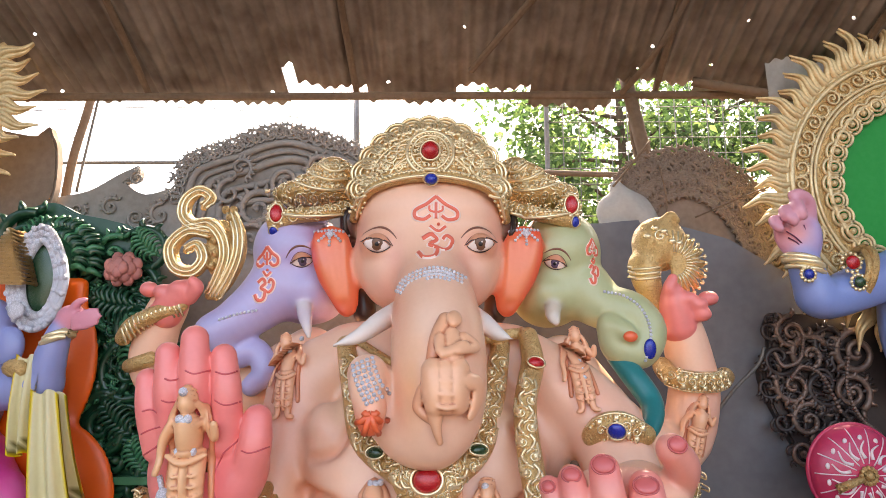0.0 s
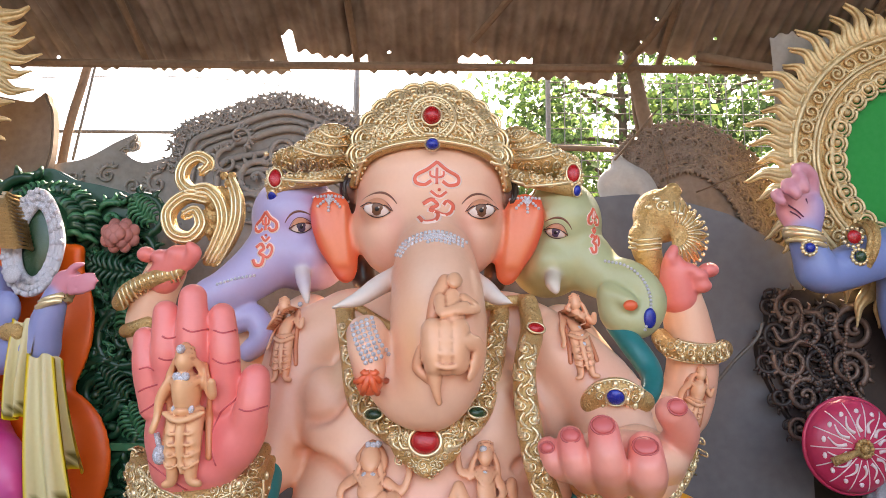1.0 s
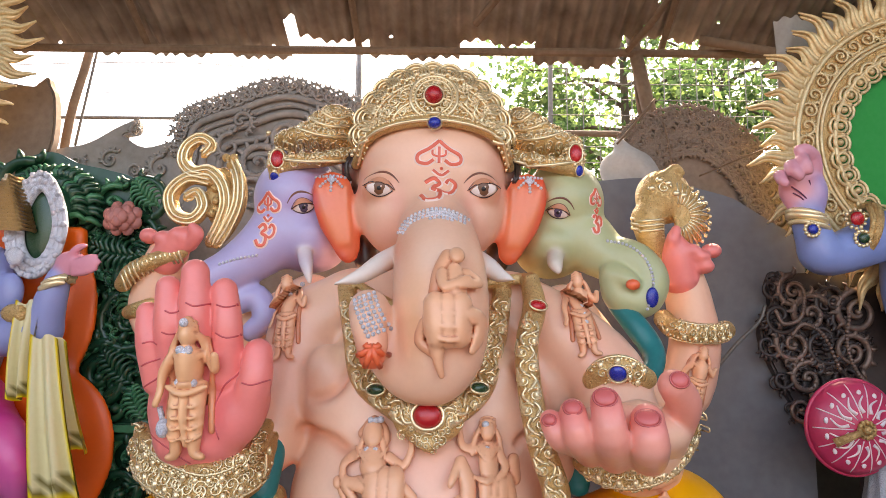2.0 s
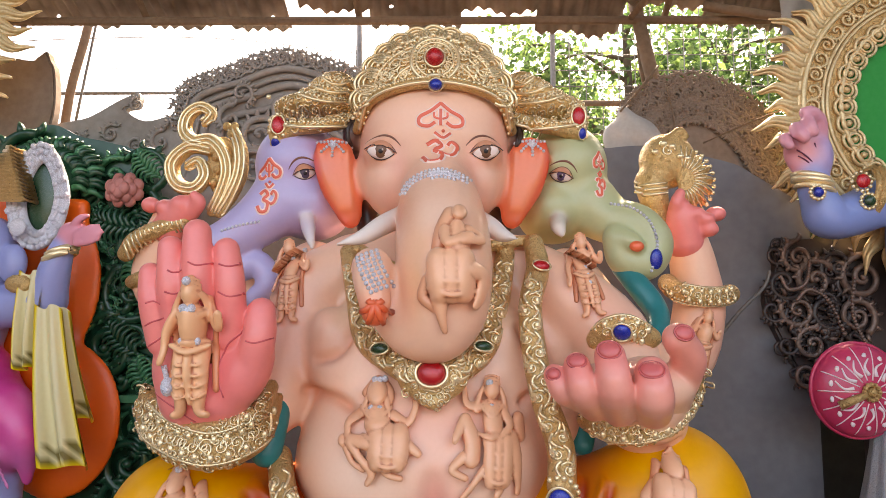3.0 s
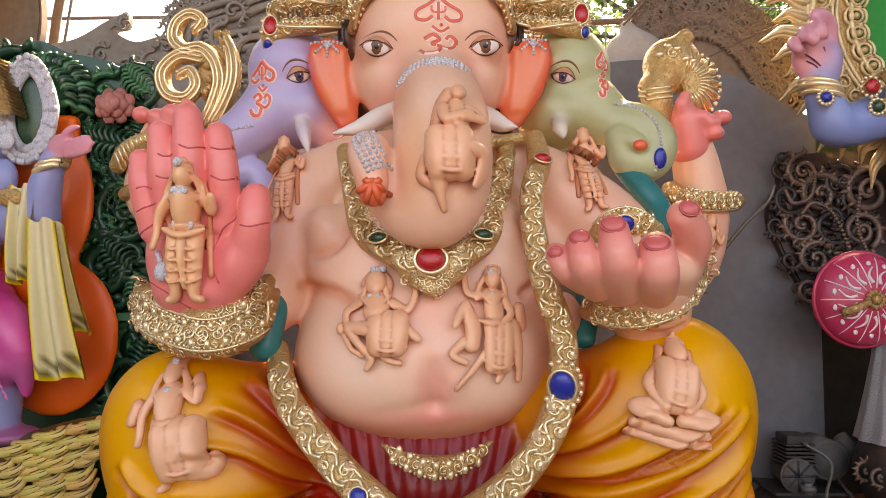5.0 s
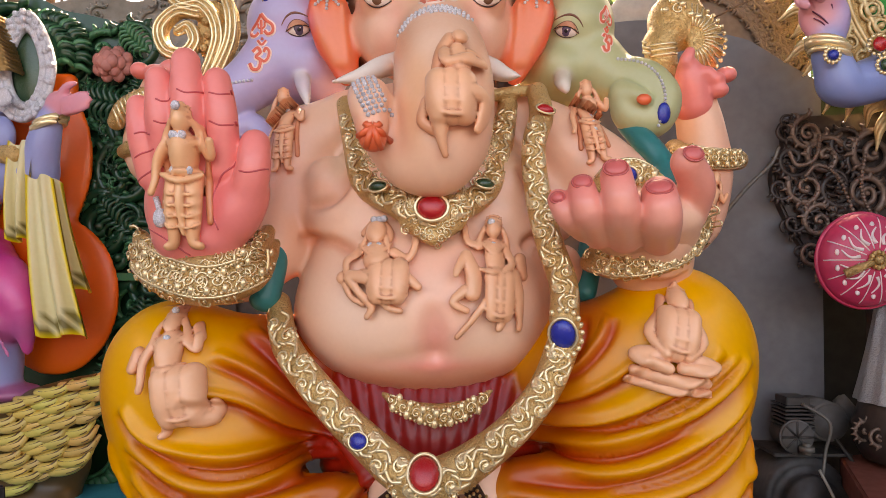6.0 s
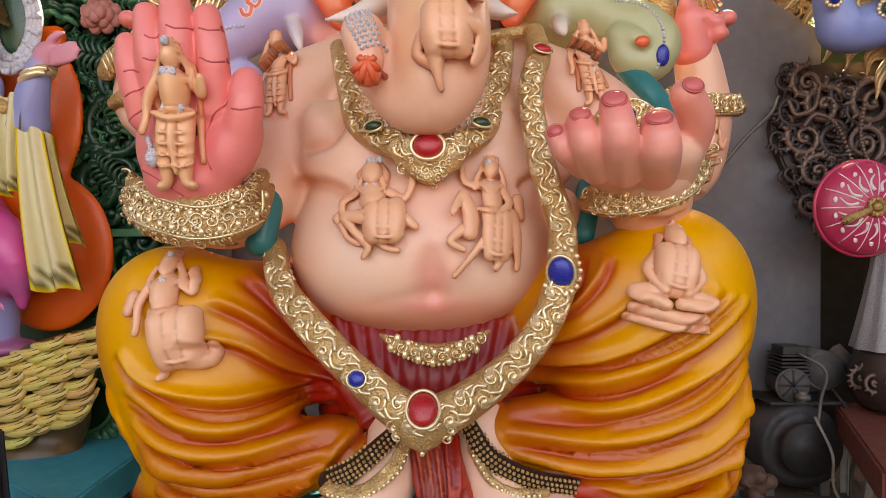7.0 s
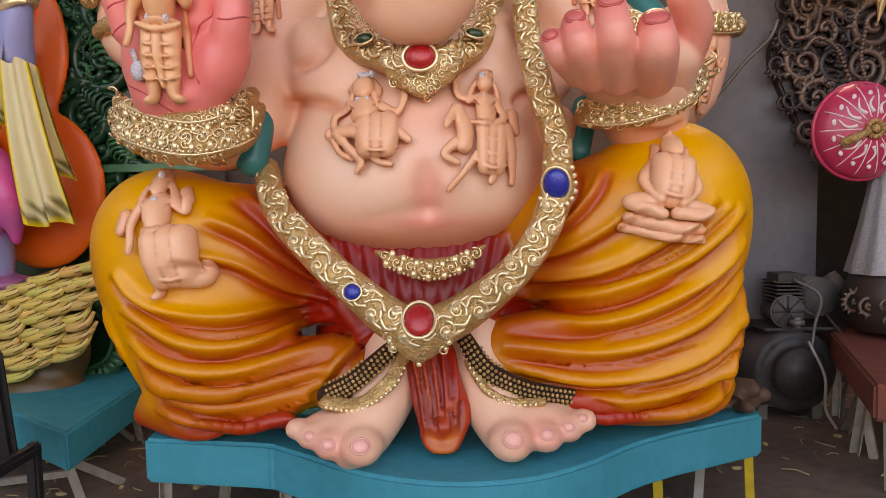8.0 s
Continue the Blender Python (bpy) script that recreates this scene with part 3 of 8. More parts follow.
# feet
body.limb([(-0.198, 2.88, 0.927), (-0.219, 2.78, 0.731), (-0.297, 2.62, 0.606), (-0.343, 2.54, 0.557)], [0.125, 0.125, 0.115, 0.09], SKIN, 0.04)
body.ball((-0.414, 2.64, 0.59), (0.16, 0.14, 0.08), SKIN, 0.04)
body.limb([(0.145, 2.88, 0.921), (0.162, 2.78, 0.748), (0.241, 2.62, 0.619), (0.267, 2.54, 0.579)], [0.125, 0.125, 0.115, 0.09], SKIN, 0.04)
body.ball((0.37, 2.66, 0.615), (0.18, 0.14, 0.08), SKIN, 0.04)
for p, r in (((-0.304, 2.49, 0.576), 0.074), ((-0.425, 2.51, 0.578), 0.058), ((-0.506, 2.55, 0.597), 0.05), ((-0.568, 2.59, 0.613), 0.043),
             ((0.258, 2.48, 0.59), 0.076), ((0.394, 2.52, 0.59), 0.06), ((0.487, 2.56, 0.606), 0.053), ((0.555, 2.59, 0.627), 0.046)):
    body.ball(p, (r * 1.15, r * 1.3, r), SKIN, 0.012)
body.ball((-0.04, 2.69, 1.459), (0.032, 0.06, 0.024), SKIN, 0.015, cut=True)
body.limb([(-0.047, 2.665, 1.619), (-0.042, 2.675, 1.531), (-0.04, 2.69, 1.459)], [0.02, 0.036, 0.04], SKIN, 0.06, cut=True)
body.limb([(-0.3, 2.73, 1.40), (-0.17, 2.69, 1.432), (-0.041, 2.685, 1.445), (0.09, 2.69, 1.435), (0.22, 2.74, 1.41)], [0.008, 0.018, 0.024, 0.018, 0.008], SKIN, 0.05, cut=True)
# the lap cloth's dark pleats
for a in range(13):
    t = a / 12 - 0.5
    legs.limb([(-0.09 + 0.9 * t, 2.9 + 0.1 * abs(t), 1.33), (-0.09 + 0.72 * t, 2.8 + 0.12 * abs(t), 1.1), (-0.09 + 0.36 * t, 2.82, 0.85)], [0.038, 0.038, 0.03], MAROON, 0.006)
bv, bf, bc = body.build(smooth=2, mixing=0.012)
lv, lf, lc = legs.build(smooth=2, mixing=0.014)

head = Clay(0.013)
head.ball((-0.08, 3.6, 3.263), (0.425, 0.36, 0.38), SKIN, 0.08)
head.ball((-0.079, 3.58, 3.4), (0.405, 0.345, 0.22), SKIN, 0.08)
head.ball((-0.077, 3.5, 3.082), (0.35, 0.3, 0.30), SKIN, 0.08)
head.ball((-0.09, 3.56, 3.1), (0.435, 0.29, 0.25), SKIN, 0.08)
head.ball((-0.3, 3.42, 3.0), (0.13, 0.15, 0.15), SKIN, 0.09)
head.ball((0.14, 3.42, 3.0), (0.13, 0.15, 0.15), SKIN, 0.09)
head.limb([(-0.06, 3.34, 3.2), (-0.055, 3.28, 3.05), (-0.05, 3.2, 2.95)], [0.1, 0.14, 0.17], SKIN, 0.09)
head.ball((-0.36, 3.33, 3.181), (0.1, 0.09, 0.075), SKIN, 0.05)
head.ball((0.199, 3.33, 3.176), (0.1, 0.09, 0.075), SKIN, 0.05)
# trunk that hangs forward and curls up to its orange tip
head.limb([(-0.048, 3.34, 2.97), (-0.032, 3.02, 2.803), (-0.01, 2.76, 2.556), (-0.009, 2.68, 2.342), (-0.052, 2.68, 2.253)], [0.17, 0.205, 0.212, 0.19, 0.15], SKIN, 0.05)
head.limb([(-0.032, 2.66, 2.247), (-0.139, 2.68, 2.237), (-0.246, 2.68, 2.343), (-0.309, 2.64, 2.494)], [0.14, 0.115, 0.095, 0.085], SKIN, 0.03)
head.limb([(-0.306, 2.62, 2.491), (-0.3, 2.54, 2.447), (-0.279, 2.52, 2.355)], [0.08, 0.075, 0.065], SKIN, 0.02)
head.limb([(-0.28, 2.53, 2.36), (-0.277, 2.51, 2.305)], [0.062, 0.055], EAR, 0.015)
# brows and tusk sockets
head.limb([(-0.2, 3.14, 2.81), (-0.3, 3.0, 2.735), (-0.39, 2.9, 2.66), (-0.495, 2.82, 2.615)], [0.055, 0.05, 0.036, 0.008], IVORY, 0.012)
head.limb([(0.11, 3.14, 2.8), (0.2, 3.0, 2.73), (0.262, 2.92, 2.675), (0.325, 2.86, 2.65)], [0.055, 0.05, 0.035, 0.008], IVORY, 0.012)
# front ears: broad at the top, drawn in towards the lobe, with soft ribs
for sg, ex in ((-1, -0.56), (1, 0.375)):
    head.ball((ex + sg * 0.085, 3.5, 3.2), (0.115, 0.045, 0.115), EAR, 0.02, (0, sg * 8, 0))
    head.ball((ex + sg * 0.05, 3.5, 3.06), (0.115, 0.045, 0.16), EAR, 0.05, (0, sg * 14, 0))
    head.ball((ex - sg * 0.005, 3.49, 2.91), (0.075, 0.04, 0.125), EAR, 0.05, (0, sg * 14, 0))
    for k in range(4):
        head.limb([(ex + sg * (0.15 - 0.05 * k), 3.45, 3.22), (ex + sg * (0.11 - 0.04 * k), 3.445, 3.06), (ex + sg * (0.035 - 0.02 * k), 3.45, 2.9)], [0.008, 0.014, 0.006], tint(248, 142, 98), 0.03)
    head.limb([(ex + sg * 0.165, 3.47, 3.27), (ex + sg * 0.165, 3.47, 3.12), (ex + sg * 0.1, 3.47, 2.96), (ex + sg * 0.0, 3.47, 2.81)], [0.014, 0.02, 0.018, 0.014], tint(230, 84, 50), 0.02)
# hair at the temples
head.ball((-0.552, 3.62, 3.357), (0.065, 0.1, 0.11), HAIR, 0.01)
head.limb([(-0.521, 3.68, 3.291), (-0.492, 3.68, 3.037), (-0.464, 3.66, 2.833)], [0.06, 0.07, 0.07], HAIR, 0.01)
head.ball((0.376, 3.62, 3.342), (0.065, 0.1, 0.11), HAIR, 0.01)
head.limb([(0.348, 3.68, 3.284), (0.325, 3.68, 3.032), (0.302, 3.66, 2.829)], [0.06, 0.07, 0.07], HAIR, 0.01)
# side head in lilac
head.ball((-0.903, 3.82, 3.213), (0.27, 0.32, 0.27), LILAC, 0.06)
head.ball((-0.825, 3.8, 2.963), (0.24, 0.28, 0.2), LILAC, 0.06)
head.limb([(-0.959, 3.72, 3.016), (-1.073, 3.66, 2.886), (-1.214, 3.6, 2.761), (-1.318, 3.58, 2.71)], [0.2, 0.16, 0.13, 0.11], LILAC, 0.05)
head.limb([(-1.286, 3.58, 2.71), (-1.215, 3.62, 2.585), (-1.079, 3.62, 2.601), (-1.019, 3.6, 2.486), (-1.091, 3.6, 2.406)], [0.1, 0.085, 0.075, 0.07, 0.06], LILAC, 0.03)
head.limb([(-0.812, 3.6, 2.889), (-0.778, 3.5, 2.799), (-0.742, 3.46, 2.68)], [0.04, 0.042, 0.016], IVORY, 0.01)
# side head in sage green
head.ball((0.709, 3.82, 3.201), (0.25, 0.32, 0.27), SAGE, 0.06)
head.ball((0.633, 3.8, 2.937), (0.22, 0.28, 0.19), SAGE, 0.06)
head.limb([(0.787, 3.72, 3.004), (0.924, 3.62, 2.867), (1.059, 3.54, 2.819), (1.131, 3.5, 2.717), (1.081, 3.48, 2.606), (0.96, 3.48, 2.622), (0.926, 3.48, 2.724)], [0.19, 0.14, 0.12, 0.11, 0.1, 0.085, 0.075], SAGE, 0.04)
head.limb([(0.927, 3.48, 2.746), (0.983, 3.42, 2.714), (1.016, 3.4, 2.687)], [0.07, 0.055, 0.045], SAGE, 0.02)
head.limb([(0.637, 3.6, 2.881), (0.613, 3.5, 2.814), (0.625, 3.47, 2.762)], [0.042, 0.045, 0.025], IVORY, 0.01)
hv_, hf_, hc_ = head.build(smooth=2, mixing=0.01)


def normals(verts, faces):
    n = np.cross(verts[faces[:, 2]] - verts[faces[:, 0]], verts[faces[:, 3]] - verts[faces[:, 1]])
    out = np.zeros_like(verts)
    for i in range(4):
        np.add.at(out, faces[:, i], n)
    return out / (np.linalg.norm(out, axis=1)[:, None] + 1e-9)


def pleat(verts, faces, cols, run, wide, high, mask, spray=FOLD, strong=0.9, ridge=1.0, spread=1.2):
    """A draped fold along a run of x and z: a raised roll, a groove under it, red sprayed into the groove."""
    p = spline(run, 8)
    idx = np.where(mask)[0]
    nrm = normals(verts, faces)[idx]
    idx, nrm = idx[nrm[:, 1] < 0.25], nrm[nrm[:, 1] < 0.25]
    xz = verts[idx][:, [0, 2]]
    best = np.full(len(idx), 9.0)
    side, along = np.zeros(len(idx)), np.zeros(len(idx))
    for i, (a, b) in enumerate(zip(p[:-1], p[1:])):
        v = b - a
        t = np.clip(((xz - a) @ v) / (v @ v), 0, 1)
        q = xz - a - t[:, None] * v
        d = np.linalg.norm(q, axis=1)
        up = q[:, 1] * abs(v[0]) - q[:, 0] * v[1] * np.sign(v[0] + 1e-9)
        on = d < best
        best[on], side[on], along[on] = d[on], np.sign(up[on]), (i + t[on]) / (len(p) - 1)
    s = best * side
    fade = np.clip(np.minimum(along, 1 - along) * 6, 0, 1) ** 0.5
    lift = 1.25 * high * fade * (ridge * np.exp(-(s / wide) ** 2) - 0.75 * np.exp(-((s + 1.5 * wide) / (0.8 * wide)) ** 2))
    verts[idx] += nrm * lift[:, None]
    w = (strong * fade * np.exp(-((s + 1.5 * wide) / (spread * wide)) ** 2))[:, None]
    cols[idx] = cols[idx] * (1 - w) + np.array(spray) * w


SAFFRON = tint(208, 84, 6)
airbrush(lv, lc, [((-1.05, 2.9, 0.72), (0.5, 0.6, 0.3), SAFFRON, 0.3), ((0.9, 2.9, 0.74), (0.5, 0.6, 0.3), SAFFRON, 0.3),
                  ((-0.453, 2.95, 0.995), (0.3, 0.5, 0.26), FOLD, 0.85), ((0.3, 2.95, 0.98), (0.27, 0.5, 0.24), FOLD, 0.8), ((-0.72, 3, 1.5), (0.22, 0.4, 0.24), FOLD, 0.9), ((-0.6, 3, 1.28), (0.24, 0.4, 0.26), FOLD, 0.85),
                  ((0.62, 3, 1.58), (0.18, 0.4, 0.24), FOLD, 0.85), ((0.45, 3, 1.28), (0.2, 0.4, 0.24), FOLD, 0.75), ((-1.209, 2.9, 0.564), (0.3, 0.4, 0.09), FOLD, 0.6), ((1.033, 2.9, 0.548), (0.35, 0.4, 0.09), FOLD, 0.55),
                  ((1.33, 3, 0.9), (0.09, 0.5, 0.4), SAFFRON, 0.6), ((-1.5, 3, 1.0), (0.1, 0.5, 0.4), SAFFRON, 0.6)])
# swags of each leg, from the knee down to the hem, a minor fold between each two
SWAGS = (
    ([(-1.33, 1.24), (-1.186, 1.09), (-0.894, 1.03), (-0.55, 1.07)], [(-1.32, 1.08), (-1.091, 0.95), (-0.831, 0.915), (-0.48, 0.985)], [(-1.31, 0.94), (-1.094, 0.838), (-0.8, 0.818), (-0.44, 0.912)],
     [(-1.28, 0.845), (-1.08, 0.752), (-0.8, 0.74), (-0.46, 0.83)], [(-1.25, 0.762), (-1.064, 0.68), (-0.8, 0.668), (-0.5, 0.757)], [(-1.22, 0.65), (-1.033, 0.595), (-0.804, 0.584), (-0.57, 0.65)]),
    ([(0.35, 1.155), (0.638, 1.19), (0.86, 1.3), (1.1, 1.49)], [(0.30, 1.065), (0.638, 1.092), (0.956, 1.223), (1.238, 1.448)], [(0.26, 0.982), (0.639, 0.982), (1.022, 1.127), (1.257, 1.32)],
     [(0.24, 0.9), (0.64, 0.868), (1.025, 0.981), (1.275, 1.159)], [(0.28, 0.81), (0.642, 0.757), (1.027, 0.834), (1.275, 0.997)], [(0.4, 0.7), (0.772, 0.67), (1.062, 0.72), (1.27, 0.835)], [(0.5, 0.62), (0.838, 0.6), (1.096, 0.625), (1.26, 0.7)]))
whole = np.ones(len(lv), bool)
for rows in SWAGS:
    for i, row in enumerate(rows):
        pleat(lv, lf, lc, row, 0.027, 0.03, whole, FOLD, 0.8)
        if i + 1 < len(rows):
            t = 0.45 if i % 2 else 0.55
            mid = [((1 - t) * p[0] + t * q[0], (1 - t) * p[1] + t * q[1]) for p, q in zip(row, rows[i + 1])]
            pleat(lv, lf, lc, [mid[0], mid[1], mid[2]] if i % 2 else [mid[1], mid[2], mid[3]], 0.014, 0.014, whole, FOLD, 0.6)
for run, wide, high in (
        ([(-1.06, 1.30), (-0.857, 1.25), (-0.665, 1.124), (-0.46, 1.06)], 0.024, 0.024), ([(-0.98, 1.45), (-0.8, 1.355), (-0.6, 1.2), (-0.42, 1.1)], 0.024, 0.024),
        ([(-0.88, 1.56), (-0.74, 1.45), (-0.6, 1.3), (-0.48, 1.17)], 0.022, 0.022), ([(-0.79, 1.6), (-0.69, 1.5), (-0.6, 1.4)], 0.016, 0.016),
        ([(-0.512, 0.736), (-0.416, 0.851), (-0.274, 0.965)], 0.022, 0.022), ([(0.34, 1.25), (0.5, 1.275), (0.66, 1.36), (0.8, 1.47)], 0.022, 0.022),
        ([(0.4, 1.34), (0.52, 1.4), (0.63, 1.52), (0.68, 1.62)], 0.018, 0.018), ([(0.47, 1.42), (0.54, 1.5), (0.58, 1.62)], 0.015, 0.014),
        ([(1.15, 0.66), (1.24, 0.882), (1.3, 1.167)], 0.02, 0.02), ([(-1.38, 0.683), (-1.39, 0.881), (-1.43, 1.074)], 0.02, 0.02), ([(-1.30, 0.66), (-1.33, 0.8), (-1.4, 0.95)], 0.016, 0.016)):
    pleat(lv, lf, lc, run, wide, high, whole, FOLD, 0.8)
for k in range(5):
    pleat(lv, lf, lc, [(-0.12 + 0.04 * k, 0.9), (-0.085 + 0.036 * k, 0.74), (-0.06 + 0.028 * k, 0.6)], 0.011, 0.018, whole, tint(120, 14, 4), 0.8)
total_, near_ = np.zeros_like(lv), np.zeros(len(lv))
for i in range(4):
    for j in (1, 3):
        np.add.at(total_, lf[:, i], lv[lf[:, (i + j) % 4]])
        np.add.at(near_, lf[:, i], 1)
lv = 0.7 * lv + 0.3 * (total_ / near_[:, None])
# creases of the fat; the warm paint sprayed into them also paints their shade
bare = np.ones(len(bv), bool)
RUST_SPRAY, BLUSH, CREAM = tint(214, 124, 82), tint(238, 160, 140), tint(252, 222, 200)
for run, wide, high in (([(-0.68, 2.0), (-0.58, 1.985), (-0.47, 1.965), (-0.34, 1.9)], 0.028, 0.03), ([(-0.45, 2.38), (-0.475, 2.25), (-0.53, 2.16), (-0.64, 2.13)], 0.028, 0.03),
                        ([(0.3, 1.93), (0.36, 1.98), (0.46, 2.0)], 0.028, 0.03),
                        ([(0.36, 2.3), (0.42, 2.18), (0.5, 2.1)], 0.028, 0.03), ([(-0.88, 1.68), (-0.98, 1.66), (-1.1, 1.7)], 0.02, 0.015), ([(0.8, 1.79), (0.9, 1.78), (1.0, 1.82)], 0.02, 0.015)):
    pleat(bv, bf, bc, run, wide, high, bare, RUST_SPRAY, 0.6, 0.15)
# sprayed skin tones; the CREAM spots put highlights on the bulges into the colour
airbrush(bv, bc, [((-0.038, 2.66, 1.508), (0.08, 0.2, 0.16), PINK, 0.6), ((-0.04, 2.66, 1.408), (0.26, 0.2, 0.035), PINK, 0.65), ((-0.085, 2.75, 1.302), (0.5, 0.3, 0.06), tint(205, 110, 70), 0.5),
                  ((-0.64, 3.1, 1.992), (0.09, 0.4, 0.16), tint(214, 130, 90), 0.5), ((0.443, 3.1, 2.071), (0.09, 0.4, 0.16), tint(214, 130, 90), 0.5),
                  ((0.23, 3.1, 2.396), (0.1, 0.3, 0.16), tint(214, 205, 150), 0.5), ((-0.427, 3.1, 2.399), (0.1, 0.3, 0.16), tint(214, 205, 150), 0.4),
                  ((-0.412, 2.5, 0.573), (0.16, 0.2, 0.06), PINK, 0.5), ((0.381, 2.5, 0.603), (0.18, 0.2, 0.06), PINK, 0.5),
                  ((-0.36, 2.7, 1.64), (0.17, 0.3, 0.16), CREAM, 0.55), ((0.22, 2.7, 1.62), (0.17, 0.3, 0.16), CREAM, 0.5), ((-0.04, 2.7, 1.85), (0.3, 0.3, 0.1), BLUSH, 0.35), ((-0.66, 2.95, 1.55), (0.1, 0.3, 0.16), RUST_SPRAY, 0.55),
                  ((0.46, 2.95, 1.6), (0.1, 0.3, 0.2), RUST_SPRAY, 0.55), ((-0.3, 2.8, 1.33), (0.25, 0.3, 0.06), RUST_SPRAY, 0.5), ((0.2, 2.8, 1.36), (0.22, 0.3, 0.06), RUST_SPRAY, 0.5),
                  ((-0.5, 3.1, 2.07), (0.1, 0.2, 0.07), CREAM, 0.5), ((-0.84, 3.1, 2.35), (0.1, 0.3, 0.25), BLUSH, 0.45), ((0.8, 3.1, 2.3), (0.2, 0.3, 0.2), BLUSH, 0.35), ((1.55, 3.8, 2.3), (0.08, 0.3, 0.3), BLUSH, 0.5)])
airbrush(hv_, hc_, [((-0.319, 3.22, 2.899), (0.1, 0.2, 0.14), tint(232, 150, 134), 0.5), ((0.191, 3.22, 2.896), (0.1, 0.2, 0.14), tint(232, 150, 134), 0.5),
                    ((-0.412, 3.25, 3.16), (0.12, 0.2, 0.05), tint(226, 150, 112), 0.4), ((0.218, 3.25, 3.155), (0.12, 0.2, 0.05), tint(226, 150, 112), 0.4),
                    ((-0.109, 2.55, 2.47), (0.06, 0.3, 0.2), tint(232, 168, 110), 0.6), ((-0.193, 2.9, 2.747), (0.06, 0.3, 0.12), tint(232, 140, 90), 0.5),
                    ((-0.64, 3.62, 3.057), (0.05, 0.2, 0.16), tint(246, 140, 110), 0.5), ((0.463, 3.62, 3.05), (0.05, 0.2, 0.16), tint(246, 140, 110), 0.5),
                    ((-0.81, 3.6, 2.791), (0.16, 0.3, 0.08), tint(150, 120, 175), 0.5), ((0.569, 3.6, 2.833), (0.16, 0.3, 0.06), tint(140, 130, 70), 0.5),
                    ((-0.825, 3.5, 3.126), (0.12, 0.2, 0.06), tint(190, 140, 190), 0.4), ((-0.705, 3.6, 3.285), (0.1, 0.2, 0.05), tint(205, 55, 35), 0.5), ((0.512, 3.6, 3.275), (0.1, 0.2, 0.05), tint(205, 55, 35), 0.5)])

EYESHADE = tint(214, 138, 112)
airbrush(hv_, hc_, [((-0.35, 3.22, 3.2), (0.1, 0.2, 0.045), EYESHADE, 0.6), ((0.2, 3.22, 3.2), (0.1, 0.2, 0.045), EYESHADE, 0.6), ((-0.35, 3.22, 3.1), (0.1, 0.2, 0.025), EYESHADE, 0.45), ((0.2, 3.22, 3.1), (0.1, 0.2, 0.025), EYESHADE, 0.45),
                    ((-0.25, 3.2, 3.08), (0.05, 0.2, 0.1), BLUSH, 0.5), ((0.12, 3.2, 3.08), (0.05, 0.2, 0.1), BLUSH, 0.5), ((-0.47, 3.3, 3.3), (0.06, 0.3, 0.16), BLUSH, 0.5), ((0.29, 3.3, 3.3), (0.06, 0.3, 0.16), BLUSH, 0.5),
                    ((-0.05, 2.7, 2.72), (0.1, 0.4, 0.1), CREAM, 0.4), ((0.14, 2.75, 2.6), (0.05, 0.3, 0.25), tint(236, 170, 128), 0.5), ((-0.17, 2.75, 2.6), (0.05, 0.3, 0.2), tint(236, 170, 128), 0.4)])
hand = Clay(0.010)
# the blessing hand, palm to the front
hand.ball((-1.012, 2.72, 2.084), (0.235, 0.1, 0.235), PALM, 0.05)
hand.ball((-1.096, 2.68, 2.062), (0.11, 0.09, 0.2), PALM, 0.05)
hand.ball((-0.834, 2.68, 2.062), (0.1, 0.1, 0.17), PALM, 0.05, (0, 25, 0))
hand.ball((-1.023, 2.72, 1.919), (0.17, 0.11, 0.1), PALM, 0.05)
for run, r in (([(-1.196, 2.67, 2.18), (-1.227, 2.64, 2.344), (-1.251, 2.66, 2.469)], 0.056), ([(-1.121, 2.66, 2.203), (-1.14, 2.62, 2.412), (-1.163, 2.64, 2.576)], 0.061),
               ([(-1.027, 2.66, 2.226), (-1.032, 2.61, 2.458), (-1.049, 2.63, 2.641)], 0.067), ([(-0.898, 2.66, 2.203), (-0.895, 2.62, 2.411), (-0.924, 2.64, 2.568)], 0.062),
               ([(-0.809, 2.66, 2.063), (-0.768, 2.62, 2.202), (-0.767, 2.64, 2.309)], 0.07)):
    hand.limb(run, [r * 1.02, r, r * 0.86], PALM, 0.012)
# the giving hand, fingers to the front
hand.ball((0.751, 2.66, 2.004), (0.27, 0.17, 0.115), SKIN, 0.05)
hand.ball((0.825, 2.76, 1.963), (0.22, 0.17, 0.13), SKIN, 0.05)
for run, r in (([(0.544, 2.6, 1.963), (0.459, 2.48, 2.004), (0.427, 2.5, 2.068)], 0.047), ([(0.591, 2.56, 1.944), (0.52, 2.42, 2.018), (0.507, 2.46, 2.107)], 0.056),
               ([(0.684, 2.54, 1.935), (0.632, 2.38, 2.031), (0.624, 2.42, 2.146)], 0.064), ([(0.815, 2.54, 1.935), (0.775, 2.38, 2), (0.779, 2.42, 2.083)], 0.07),
               ([(0.977, 2.68, 2.037), (0.975, 2.58, 2.131), (0.91, 2.5, 2.21)], 0.068)):
    hand.limb(run, [r * 1.1, r * 1.03, r * 0.92], tint(242, 158, 140), 0.014)
